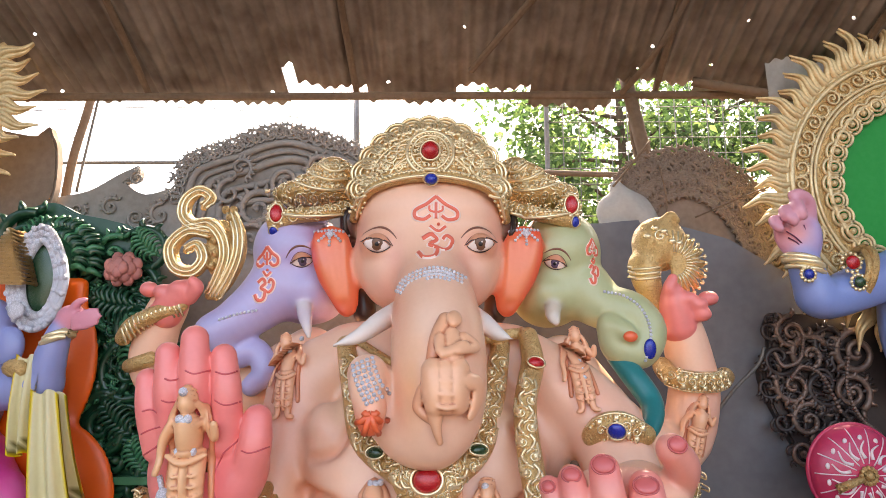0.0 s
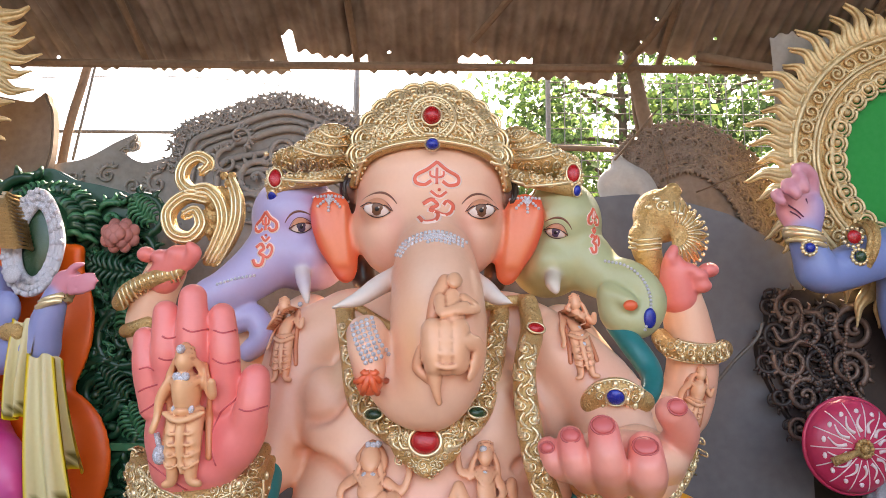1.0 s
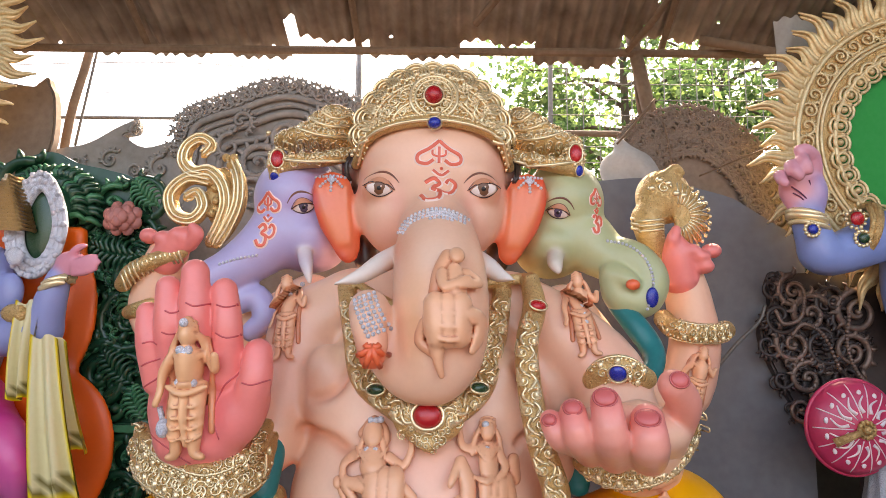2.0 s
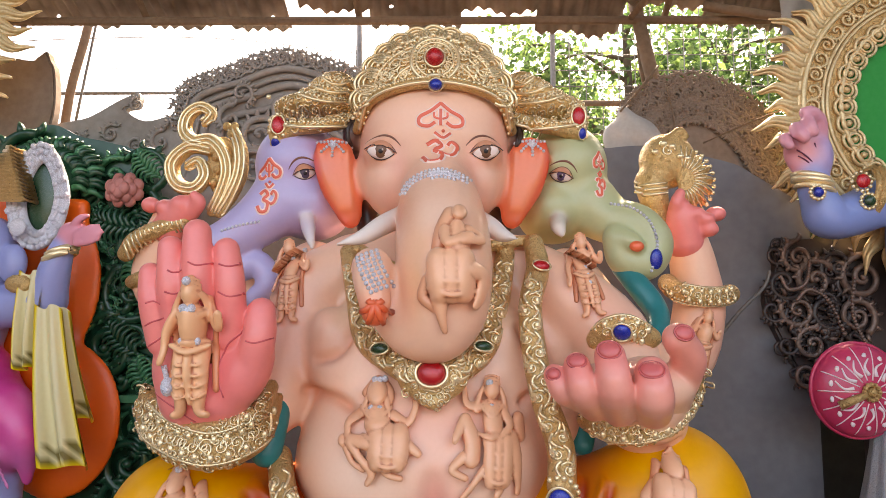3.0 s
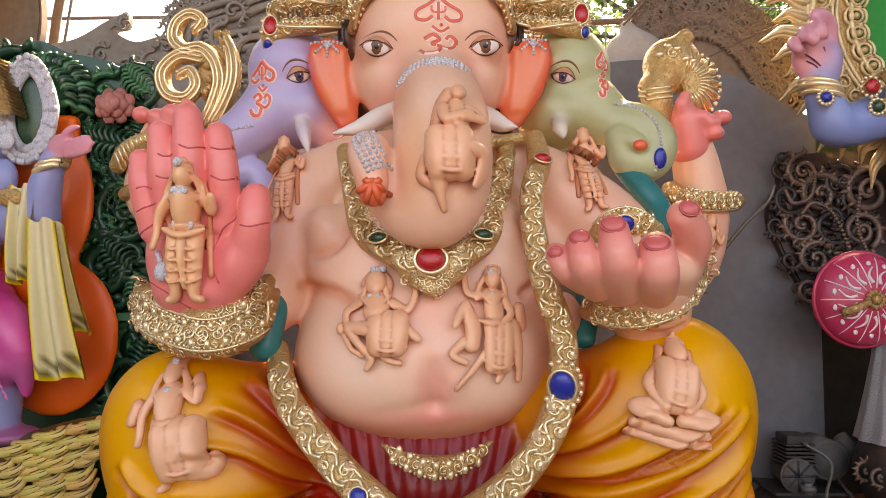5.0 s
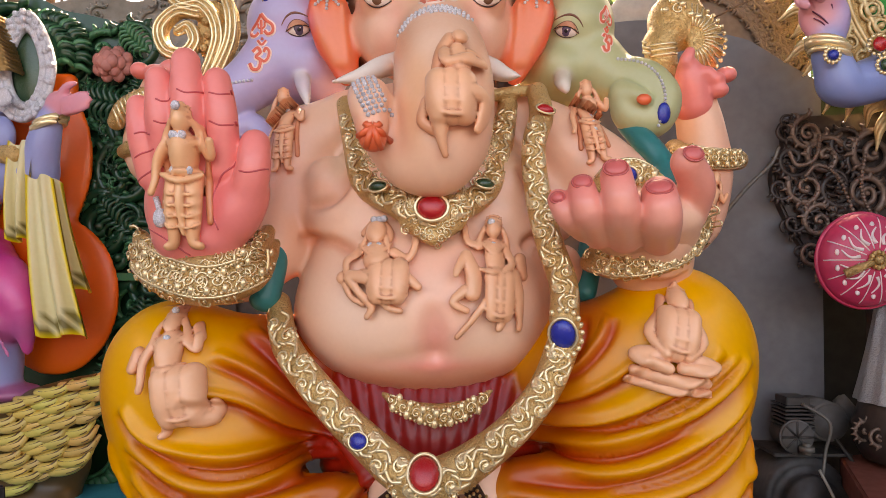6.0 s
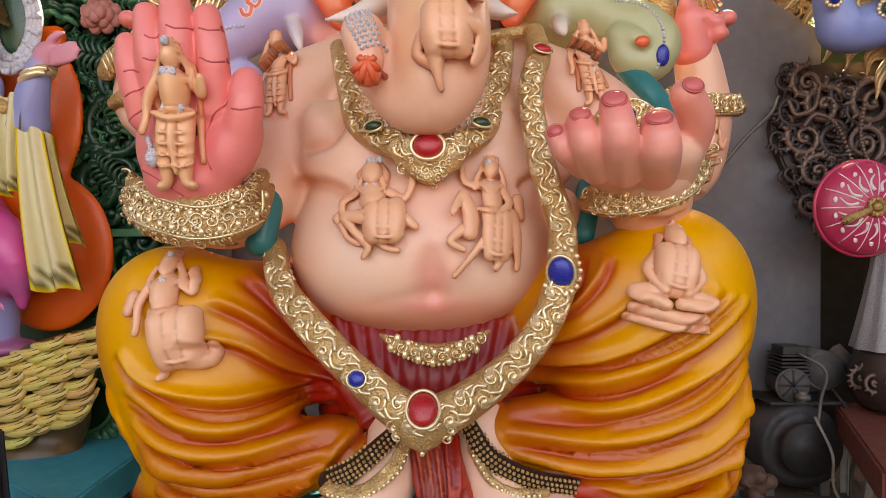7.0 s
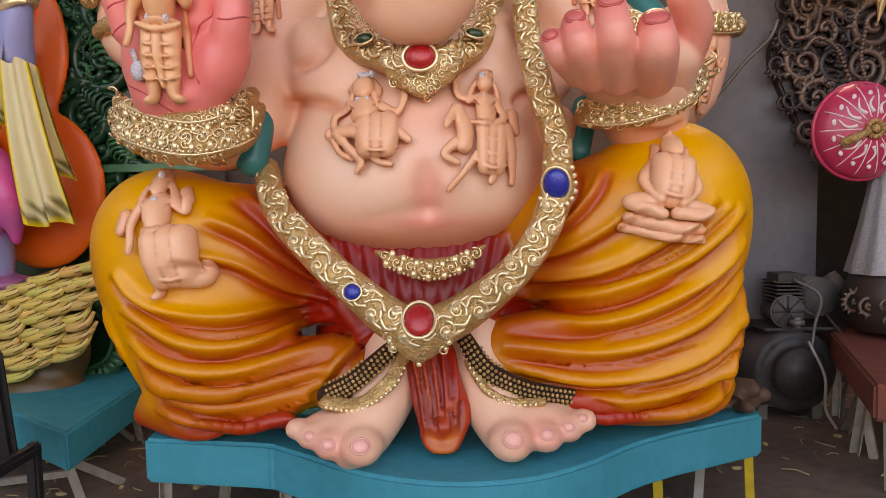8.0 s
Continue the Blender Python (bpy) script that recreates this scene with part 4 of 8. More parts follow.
# rear palms round their emblems
hand.limb([(-1.722, 3.86, 2.841), (-1.639, 3.82, 2.938), (-1.546, 3.8, 2.996)], [0.1, 0.09, 0.05], PALM, 0.03)
for q in ((-1.821, 3.82, 2.981), (-1.724, 3.8, 2.962), (-1.623, 3.78, 2.981)):
    hand.ball(q, (0.055, 0.06, 0.05), PALM, 0.02)
hand.limb([(-1.561, 3.8, 2.933), (-1.506, 3.76, 2.987), (-1.523, 3.74, 3.024)], [0.05, 0.045, 0.03], PALM, 0.015)
hand.limb([(1.406, 3.78, 2.76), (1.381, 3.74, 2.887), (1.36, 3.72, 2.96)], [0.11, 0.09, 0.06], PALM, 0.03)
hand.limb([(1.375, 3.72, 2.934), (1.334, 3.68, 2.975), (1.355, 3.68, 3.032)], [0.045, 0.04, 0.03], PALM, 0.015)
for q in ((1.442, 3.7, 2.912), (1.496, 3.7, 2.879), (1.52, 3.71, 2.824), (1.579, 3.74, 2.92)):
    hand.ball(q, (0.06, 0.06, 0.045), PALM, 0.02)
pv, pf, pc = hand.build(smooth=1, mixing=0.015)
airbrush(pv, pc, [((-0.924, 2.6, 2.065), (0.1, 0.2, 0.12), tint(228, 96, 100), 0.6), ((-1.049, 2.6, 2.34), (0.3, 0.2, 0.04), tint(228, 96, 100), 0.35), ((0.685, 2.5, 1.928), (0.3, 0.3, 0.05), tint(236, 186, 158), 0.7), ((0.624, 2.4, 2.154), (0.14, 0.3, 0.05), PALM, 0.8), ((0.453, 2.45, 2.091), (0.09, 0.3, 0.05), PALM, 0.8), ((0.778, 2.4, 2.092), (0.1, 0.3, 0.05), PALM, 0.8)])

gold = Clay(0.012)
LEAF = tint(205, 165, 95)
# main crown
gold.ball((-0.078, 3.56, 3.593), (0.405, 0.27, 0.34), LEAF, 0.03)
gold.ball((-0.085, 2.9, (-0.07, 3.3, 3.142)[2]), (0.41, 0.68, 0.405), LEAF, 0.01, cut=True)
gold.limb([(-0.514, 3.5, 3.357), (-0.436, 3.36, 3.46), (-0.285, 3.28, 3.515), (-0.059, 3.24, 3.533), (0.163, 3.28, 3.51), (0.3, 3.36, 3.453), (0.359, 3.5, 3.349)], [0.03] * 7, LEAF, 0.02)
for a in range(13):
    ang = radians(8 + a * 164 / 12)
    gold.ball((-0.085 + 0.385 * math.cos(ang), 3.50, 3.46 + 0.415 * math.sin(ang)), (0.074, 0.055, 0.074), LEAF, 0.012)
# side crowns, stacked rings
for band, rings in ((( (-1.032, 3.66, 3.265), (-0.904, 3.54, 3.367), (-0.707, 3.52, 3.392), (-0.514, 3.62, 3.465)), (((-0.818, 3.8, 3.56), 0.25, 0.09), ((-0.754, 3.82, 3.645), 0.19, 0.07), ((-0.72, 3.82, 3.717), 0.15, 0.06), ((-0.7, 3.82, 3.764), 0.1, 0.06))),
                    (( (0.339, 3.62, 3.457), (0.551, 3.52, 3.387), (0.712, 3.54, 3.353), (0.801, 3.64, 3.302)), (((0.611, 3.8, 3.554), 0.23, 0.09), ((0.546, 3.82, 3.643), 0.18, 0.07), ((0.489, 3.82, 3.715), 0.14, 0.06), ((0.448, 3.82, 3.763), 0.09, 0.06)))):
    gold.limb(band, [0.045] * 4, LEAF, 0.02)
    for c, wide, high in rings:
        gold.ball(c, (wide, wide, high), LEAF, 0.012)
gold.ball((-0.981, 3.56, 3.374), (0.06, 0.05, 0.1), LEAF, 0.02)
gold.ball((0.743, 3.56, 3.432), (0.06, 0.05, 0.1), LEAF, 0.02)
# garland over the lap and up the chest
gold.limb([(-0.763, 3, 1.653), (-0.677, 2.82, 1.476), (-0.5, 2.68, 1.304), (-0.323, 2.6, 1.152), (-0.078, 2.54, 1.003), (0.199, 2.6, 1.131), (0.392, 2.68, 1.32), (0.491, 2.72, 1.532)], [0.055, 0.062, 0.068, 0.07, 0.085, 0.07, 0.066, 0.068], LEAF, 0.01)
gold.limb([(-0.19, 2.56, 1.056), (-0.079, 2.52, 0.932), (0.037, 2.56, 1.052)], [0.04, 0.05, 0.04], LEAF, 0.03)
gold.limb([(0.481, 2.7, 1.602), (0.487, 2.76, 1.751), (0.424, 2.76, 1.939), (0.39, 2.84, 2.153), (0.387, 2.93, 2.358), (0.445, 3.1, 2.533), (0.438, 3.2, 2.673)], [0.062, 0.06, 0.058, 0.056, 0.054, 0.058, 0.05], LEAF, 0.01)
# necklace
gold.limb([(-0.508, 3.28, 2.632), (-0.441, 3.12, 2.4), (-0.373, 2.96, 2.192), (-0.222, 2.82, 2.093), (-0.059, 2.76, 2.034), (0.099, 2.82, 2.092), (0.198, 2.94, 2.191), (0.258, 3.1, 2.396), (0.3, 3.26, 2.625)], [0.05, 0.055, 0.055, 0.06, 0.07, 0.06, 0.055, 0.055, 0.05], LEAF, 0.01)
gold.limb([(-0.169, 2.78, 2.057), (-0.053, 2.72, 1.931), (0.057, 2.78, 2.057)], [0.035, 0.03, 0.035], LEAF, 0.02)
gold.ball((-0.054, 2.75, 2.03), (0.15, 0.055, 0.1), LEAF, 0.02)
gold.limb([(-0.453, 3.26, 2.658), (-0.263, 3.1, 2.55), (-0.149, 3.05, 2.516)], [0.022] * 3, LEAF, 0.01)
gold.limb([(0.154, 3.2, 2.646), (0.298, 3.22, 2.677), (0.414, 3.24, 2.694)], [0.03] * 3, LEAF, 0.01)
# bracelets and armlets
gold.limb([(-1.35, 2.92, 1.88), (-1.221, 2.78, 1.785), (-0.985, 2.68, 1.73), (-0.823, 2.78, 1.775), (-0.805, 2.94, 1.89)], [0.06, 0.07, 0.075, 0.07, 0.06], LEAF, 0.01)
gold.limb([(-1.36, 2.92, 1.951), (-1.225, 2.76, 1.887), (-0.98, 2.66, 1.828), (-0.811, 2.76, 1.88), (-0.799, 2.94, 1.975)], [0.035, 0.04, 0.04, 0.04, 0.035], LEAF, 0.02)
gold.limb([(0.628, 2.92, 1.839), (0.702, 2.76, 1.81), (0.82, 2.68, 1.82), (0.968, 2.74, 1.871), (1.114, 2.9, 1.977)], [0.042, 0.045, 0.045, 0.045, 0.042], LEAF, 0.01)
gold.limb([(0.651, 2.9, 1.891), (0.722, 2.74, 1.866), (0.839, 2.66, 1.879), (0.994, 2.74, 1.929), (1.123, 2.9, 2.027)], [0.032] * 5, LEAF, 0.02)
gold.limb([(1.324, 3.86, 2.517), (1.325, 3.72, 2.465), (1.438, 3.68, 2.435), (1.59, 3.74, 2.433), (1.698, 3.88, 2.456)], [0.06] * 5, LEAF, 0.01)
gold.limb([(-1.977, 3.86, 2.685), (-1.898, 3.8, 2.762), (-1.754, 3.78, 2.827), (-1.611, 3.8, 2.882)], [0.05, 0.05, 0.05, 0.045], LEAF, 0.01)
gold.limb([(-1.944, 3.9, 2.515), (-1.856, 3.82, 2.532), (-1.779, 3.82, 2.559)], [0.045] * 3, LEAF, 0.01)
gold.limb([(0.728, 3.1, 2.192), (0.771, 3.05, 2.244), (0.856, 3.02, 2.256), (0.971, 3.06, 2.204)], [0.055, 0.06, 0.06, 0.05], LEAF, 0.02)
gold.limb([(-0.775, 3, 1.92), (-0.769, 3.05, 2.021)], [0.03, 0.03], LEAF, 0.02)
# belt clasp over the dark pleats
gold.limb([(-0.26, 2.76, 1.294), (-0.177, 2.72, 1.249), (-0.028, 2.7, 1.218), (0.11, 2.72, 1.254), (0.189, 2.76, 1.308)], [0.012, 0.03, 0.048, 0.03, 0.012], LEAF, 0.02)
# anklets
gold.limb([(-0.474, 2.62, 0.701), (-0.334, 2.58, 0.695), (-0.201, 2.6, 0.77), (-0.144, 2.7, 0.857)], [0.02] * 4, LEAF, 0.006)
gold.limb([(-0.466, 2.64, 0.718), (-0.325, 2.6, 0.72), (-0.214, 2.62, 0.803), (-0.168, 2.72, 0.877)], [0.014] * 4, LEAF, 0.006)
gold.limb([(0.109, 2.7, 0.841), (0.175, 2.6, 0.752), (0.272, 2.58, 0.706), (0.396, 2.6, 0.698)], [0.02] * 4, LEAF, 0.006)
# scrolled battle axe
AXE = (([(-1.545, 3.52), (-1.5, 3.585), (-1.57, 3.625), (-1.65, 3.57), (-1.668, 3.47), (-1.6, 3.4), (-1.5, 3.41), (-1.415, 3.33), (-1.385, 3.2), (-1.42, 3.07), (-1.475, 2.95)], [0.026, 0.03, 0.036, 0.042, 0.045, 0.045, 0.045, 0.045, 0.042, 0.036, 0.03]),
       ([(-1.49, 3.35), (-1.63, 3.365), (-1.735, 3.26), (-1.7, 3.13), (-1.59, 3.1), (-1.525, 3.18), (-1.565, 3.27), (-1.64, 3.24)], [0.04, 0.045, 0.048, 0.046, 0.044, 0.04, 0.034, 0.026]),
       ([(-1.365, 3.49), (-1.31, 3.36), (-1.305, 3.2), (-1.36, 3.05), (-1.43, 2.94)], [0.02, 0.042, 0.046, 0.04, 0.026]))
for run, radii in AXE:
    gold.limb([(x, 3.9, z) for x, z in run], radii, LEAF, 0.008)
gold.ball((-1.43, 3.93, 3.25), (0.1, 0.03, 0.2), LEAF, 0.01)
# golden conch bag with a fluted fan
gold.ball((1.345, 3.86, 3.27), (0.17, 0.14, 0.17), LEAF, 0.04)
gold.limb([(1.239, 3.84, 3.133), (1.246, 3.82, 3.024), (1.304, 3.84, 2.873)], [0.1, 0.085, 0.06], LEAF, 0.03)
gold.limb([(1.353, 3.8, 3.382), (1.399, 3.78, 3.434), (1.438, 3.78, 3.406)], [0.04, 0.03, 0.02], LEAF, 0.015)
for a in range(9):
    ang = radians(-85 + a * 22)
    gold.limb([(1.39, 3.76, 3.12), (1.39 + 0.11 * math.cos(ang), 3.76, 3.13 + 0.11 * math.sin(ang)), (1.39 + 0.19 * math.cos(ang), 3.81, 3.13 + 0.19 * math.sin(ang))], [0.018, 0.028, 0.026], LEAF, 0.008)
gv, gf, gc = gold.build(smooth=1)

cloth = Clay(0.014)
cloth.limb([(0.949, 3.5, 2.578), (1.029, 3.42, 2.463), (1.095, 3.34, 2.324), (1.021, 3.18, 2.206), (0.861, 3.05, 2.146)], [0.05, 0.065, 0.06, 0.045, 0.03], TEAL, 0.03)
cloth.limb([(-0.808, 3.12, 1.991), (-0.799, 3, 1.842), (-0.812, 2.95, 1.684)], [0.06, 0.075, 0.07], TEAL, 0.03)
cloth.limb([(0.688, 3.2, 1.931), (0.656, 3.1, 1.806), (0.639, 3.05, 1.709)], [0.05, 0.06, 0.05], TEAL, 0.03)
tv, tf, tc = cloth.build()

band = Clay(0.012)
band.limb([(-0.467, 2.68, 0.717), (-0.343, 2.66, 0.786), (-0.209, 2.72, 0.889)], [0.042, 0.042, 0.036], (0.2, 0.1, 0.05), 0.01)
band.limb([(0.098, 2.74, 0.926), (0.18, 2.66, 0.815), (0.335, 2.64, 0.737), (0.533, 2.68, 0.687)], [0.036, 0.042, 0.042, 0.036], (0.2, 0.1, 0.05), 0.01)
dv, df, dc = band.build()

statue = Sculpture()
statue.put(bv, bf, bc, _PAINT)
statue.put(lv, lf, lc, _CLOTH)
statue.put(hv_, hf_, hc_, _PAINT)
statue.put(pv, pf, pc, _PAINT)
statue.put(gv, gf, gc, _GOLD)
statue.put(tv, tf, tc, _CLOTH)
statue.put(dv, df, dc, _BROCADE)
SKINS, LEGS, HEADS, PALMS, GOLDS = (bv, bf), (lv, lf), (hv_, hf_), (pv, pf), (gv, gf)


# ---- ornaments, eyes and small reliefs laid on the statue ----
WHITE, BLACK, IRIS, LID = tint(232, 214, 204), tint(18, 14, 14), tint(112, 74, 50), tint(60, 38, 34)


def eye(centre, wide, high, slant=0.0, iris=IRIS):
    p, nrm = statue.on(*centre, 0.0)
    c, s = math.cos(radians(slant)), math.sin(radians(slant))

    def at(u, v):
        return (centre[0] + u * c - v * s, centre[1] + u * s + v * c)
    a = np.cross(nrm, (0, 0, 1.0))
    a /= np.linalg.norm(a)
    b = np.cross(a, nrm)
    a, b = a * c + b * s * np.sign(a[0]), b * c - a * s * np.sign(a[0])
    ax = np.stack([a, b, nrm])
    statue.bead(p, (wide, high, wide * 0.2), _PAINT, WHITE, 8, 18, ax)
    look_at = p + b * high * 0.12
    statue.bead(look_at + nrm * wide * 0.1, (high * 0.98, high * 0.98, wide * 0.13), _PAINT, iris, 6, 16, ax)
    statue.bead(look_at + nrm * wide * 0.16, (high * 0.42, high * 0.42, wide * 0.1), _PAINT, BLACK, 6, 12, ax)
    # small white bead on the iris, a glint put in as paint
    statue.bead(look_at + nrm * wide * 0.25 + b * high * 0.3 - a * high * 0.25, high * 0.14, _PAINT, WHITE, 4, 6)
    t = np.linspace(-1, 1, 17)
    skin = tint(206, 142, 108)
    for row in range(4):
        lid = [at(u * wide * 1.06, high * ((0.9 + 0.17 * row) * (1 - u * u) + 0.04)) for u in t]
        statue.draw(lid, wide * 0.1 * (1.2 - np.abs(t) ** 2), _PAINT, skin, wide * (0.2 - 0.035 * row))
    up = [at(u * wide * 1.14, high * (0.84 * (1 - u * u) + 0.02 + 0.12 * abs(u) ** 3)) for u in t]
    statue.draw(up, wide * 0.065 * (1.2 - 0.7 * np.abs(t) ** 3), _PAINT, LID, wide * 0.22)
    dn = [at(u * wide * 1.02, -high * 1.0 * (1 - u * u)) for u in t]
    statue.draw(dn, wide * 0.045, _PAINT, LID, wide * 0.07)
    fold = [at(u * wide * 1.18, high * (1.55 * (1 - u * u) + 0.15)) for u in t]
    statue.draw(fold, wide * 0.035, _PAINT, tint(120, 70, 52), 0.0)
    brow = [at(u * wide * 1.38, high * (1.75 * (1 - 0.85 * u * u) + 1.05)) for u in t]
    statue.draw(brow, wide * 0.085 * (1.05 - np.abs(t) ** 1.6) + 0.002, _PAINT, tint(128, 80, 62), -0.001)


statue.ground(HEADS)
eye((-0.35, 3.158), 0.071, 0.037, -9)
eye((0.2, 3.158), 0.071, 0.037, 8)
eye((-0.814, 3.112), 0.058, 0.032, 16, tint(80, 66, 90))
eye((0.64, 3.098), 0.058, 0.03, -16, tint(90, 70, 100))


def around(centre, w, h, a0, a1, n=30):
    return [(centre[0] + w * math.cos(radians(a)), centre[1] + h * math.sin(radians(a))) for a in np.linspace(a0, a1, n)]


def strip(run, offset):
    """The run of x and z moved sideways."""
    p = np.asarray(run)
    t = np.gradient(p, axis=0)
    t /= np.linalg.norm(t, axis=1)[:, None] + 1e-9
    return p + offset * np.stack([-t[:, 1], t[:, 0]], 1)


def filigree(run, half, size, mat=_LINE, edge=True, bead=0.009):
    """Scrolls in pairs along a gold band, with corded and beaded edges."""
    p = spline(run, 14)
    s = np.concatenate([[0], np.cumsum(np.linalg.norm(np.diff(p, axis=0), axis=1))])
    if edge:
        for sg in (-1, 1):
            statue.draw(strip(p, sg * half), 0.0065, mat, lift=0.003, sides=5)
            statue.pearls(strip(p, sg * half * 0.82), bead, bead * 2.3, mat, lift=0.002)
    for i, d in enumerate(np.arange(size, s[-1], size * 1.75)):
        x, z = np.interp(d, s, p[:, 0]), np.interp(d, s, p[:, 1])
        j = min(np.searchsorted(s, d), len(p) - 1)
        t = p[j] - p[j - 1]
        ang = math.degrees(math.atan2(t[1], t[0]))
        statue.scroll((x, z), size * 0.8, ang + (80 if i % 2 else -80), mat, turns=1.4, mirror=bool(i % 2), thick=0.2, lift=0.004)
        for sg in (-1, 1):
            q = (x + sg * half * 0.55 * -math.sin(radians(ang)) + size * 0.7 * math.cos(radians(ang)), z + sg * half * 0.55 * math.cos(radians(ang)) + size * 0.7 * math.sin(radians(ang)))
            pt, nrm = statue.on(*q, 0.004)
            statue.bead(pt, (0.016, 0.012, 0.02), mat, rings=4, sides=6)


# main crown
statue.ground(GOLDS)
CX, CZ = (-0.073, 3.51)
def lobe(cx, cz, size, angle, fallback):
    """A shell-like leaf of nested horseshoes that opens inwards."""
    d, e = np.array((math.cos(angle), math.sin(angle))), np.array((-math.sin(angle), math.cos(angle)))
    for f, r in ((1.0, 0.011), (0.72, 0.010), (0.45, 0.009)):
        run = [(cx, cz) + size * f * (d * math.cos(q) * 1.1 + e * math.sin(q)) - d * size * 0.25 * (1 - f) for q in np.linspace(-2.3, 2.3, 15)]
        statue.draw(run, r, _LINE, lift=0.006, sides=5, fallback=fallback)
    statue.bead(statue.on(cx - d[0] * size * 0.3, cz - d[1] * size * 0.3, 0.008, fallback)[0], size * 0.2, _LINE)


def encrust(inside, low, high, step, size, seed, fallback=3.8):
    """Small volutes strewn closely over a moulded gold surface."""
    rnd = random.Random(seed)
    for x in np.arange(low[0], high[0], step):
        for z in np.arange(low[1], high[1], step):
            u, w = x + rnd.uniform(-0.3, 0.3) * step, z + rnd.uniform(-0.3, 0.3) * step
            if inside(u, w) and statue.tree.ray_cast(Vector((u, -1.0, w)), Vector((0, 1, 0)))[0] is not None:
                statue.scroll((u, w), size * rnd.uniform(0.8, 1.2), rnd.uniform(0, 360), _LINE, turns=1.3, mirror=rnd.random() < 0.5, thick=0.2, lift=0.004, fallback=fallback)


for k in range(13):
    a = radians(8 + k * 164 / 12)
    lobe(-0.085 + 0.39 * math.cos(a), 3.46 + 0.42 * math.sin(a), 0.078, a, 3.48)
for k in range(12):
    a = radians(15 + k * 150 / 11)
    statue.scroll((-0.085 + 0.32 * math.cos(a), 3.48 + 0.33 * math.sin(a)), 0.04, math.degrees(a) + 90, _LINE, turns=1.4, mirror=math.cos(a) < 0, thick=0.2, lift=0.006, fallback=3.45)
encrust(lambda u, w: ((u + 0.085) / 0.3) ** 2 + ((w - 3.5) / 0.3) ** 2 < 1 and w > 3.58 and math.hypot(u + 0.071, w - 3.686) > 0.13, (-0.4, 3.56), (0.25, 3.82), 0.05, 0.027, 3, 3.4)
for k in range(11):
    a = radians(12 + k * 156 / 10)
    statue.scroll((CX + 0.29 * math.cos(a), CZ + 0.225 * math.sin(a)), 0.045, math.degrees(a) - 90, _LINE, turns=1.4, mirror=math.cos(a) > 0, thick=0.18, lift=0.004, fallback=3.4)
for w, h, r in ((0.345, 0.285, 0.009), (0.235, 0.17, 0.009)):
    run = around((CX, CZ), w, h, 4, 176, 40)
    statue.draw(run, r, _LINE, lift=0.004, fallback=3.45)
    statue.pearls(around((CX, CZ), w - 0.022, h - 0.022, 4, 176, 40), 0.009, 0.022, _LINE, lift=0.004, fallback=3.45)
arc = spline([(-0.5, 3.346), (-0.433, 3.456), (-0.283, 3.51), (-0.059, 3.528), (0.163, 3.505), (0.298, 3.449), (0.352, 3.339)], 12)
for dz, kind in ((-0.03, "bead"), (0.0, "cord"), (0.03, "bead"), (0.055, "cord"), (0.085, "bead")):
    run = arc + np.array((0, dz))
    if kind == "bead":
        statue.pearls(run, 0.011, 0.027, _LINE, lift=0.003)
    else:
        statue.draw(run, 0.010, _LINE, lift=0.003)
for i in range(2, len(arc) - 2, 4):
    statue.scroll((arc[i][0], arc[i][1] + 0.115), 0.03, 90, _LINE, turns=1.3, mirror=i > len(arc) / 2, thick=0.2, lift=0.004)
mx, mz = (-0.071, 3.686)
for r, t in ((0.125, 0.012), (0.1, 0.008)):
    statue.draw(around((mx, mz), r, r * 1.05, 0, 360, 40)[:-1], t, _LINE, lift=0.012, closed=True)
statue.pearls(around((mx, mz), 0.112, 0.118, 0, 360, 40), 0.009, 0.02, _LINE, lift=0.012)
for k in range(10):
    a = 2 * math.pi * k / 10
    statue.scroll((mx + 0.078 * math.cos(a), mz + 0.08 * math.sin(a)), 0.022, math.degrees(a), _LINE, turns=1.2, thick=0.22, lift=0.012)
statue.gem((-0.071, 3.686), 0.048, _RED, tall=1.15, lift=0.02, height=0.05)
statue.gem((-0.062, 3.521), 0.034, _BLUE, tall=0.9, lift=0.03, height=0.035)

# side crowns
for red, blue, rings in (((-0.97, 3.387), (-0.985, 3.292), (((-0.778, 3.396), 0.27), ((-0.757, 3.487), 0.23), ((-0.719, 3.58), 0.18), ((-0.693, 3.661), 0.14), ((-0.677, 3.724), 0.09))),
                         ((0.739, 3.438), (0.754, 3.34), (((0.562, 3.391), 0.24), ((0.564, 3.481), 0.21), ((0.524, 3.578), 0.17), ((0.472, 3.659), 0.13), ((0.435, 3.723), 0.08)))):
    statue.gem(red, 0.035, _RED, tall=1.5, lift=0.01)
    statue.gem(blue, 0.026, _BLUE, tall=1.2, lift=0.01)
    for i, (c, w) in enumerate(rings):
        run = [(c[0] + w * u * 0.96, c[1] - 0.05 * (1 - u * u) + 0.02) for u in np.linspace(-1, 1, 25)]
        statue.draw(run, 0.011, _LINE, lift=0.004, fallback=3.8)
        statue.pearls([(x, z + 0.026) for x, z in run], 0.011, 0.027, _LINE, lift=0.003, fallback=3.8)
        for x, z in run[2::4]:
            statue.scroll((x, z + 0.05), 0.022, 90, _LINE, turns=1.2, thick=0.2, lift=0.003, fallback=3.8)
    for k in range(7):
        a = radians(k * 360 / 7)
        statue.bead(statue.on(red[0] + 0.05 * math.cos(a), red[1] + 0.07 * math.sin(a), 0.006)[0], 0.014, _LINE)

encrust(lambda u, w: w > 3.36, (-1.02, 3.36), (-0.56, 3.8), 0.05, 0.026, 8)
encrust(lambda u, w: w > 3.36, (0.4, 3.36), (0.84, 3.8), 0.05, 0.026, 9)


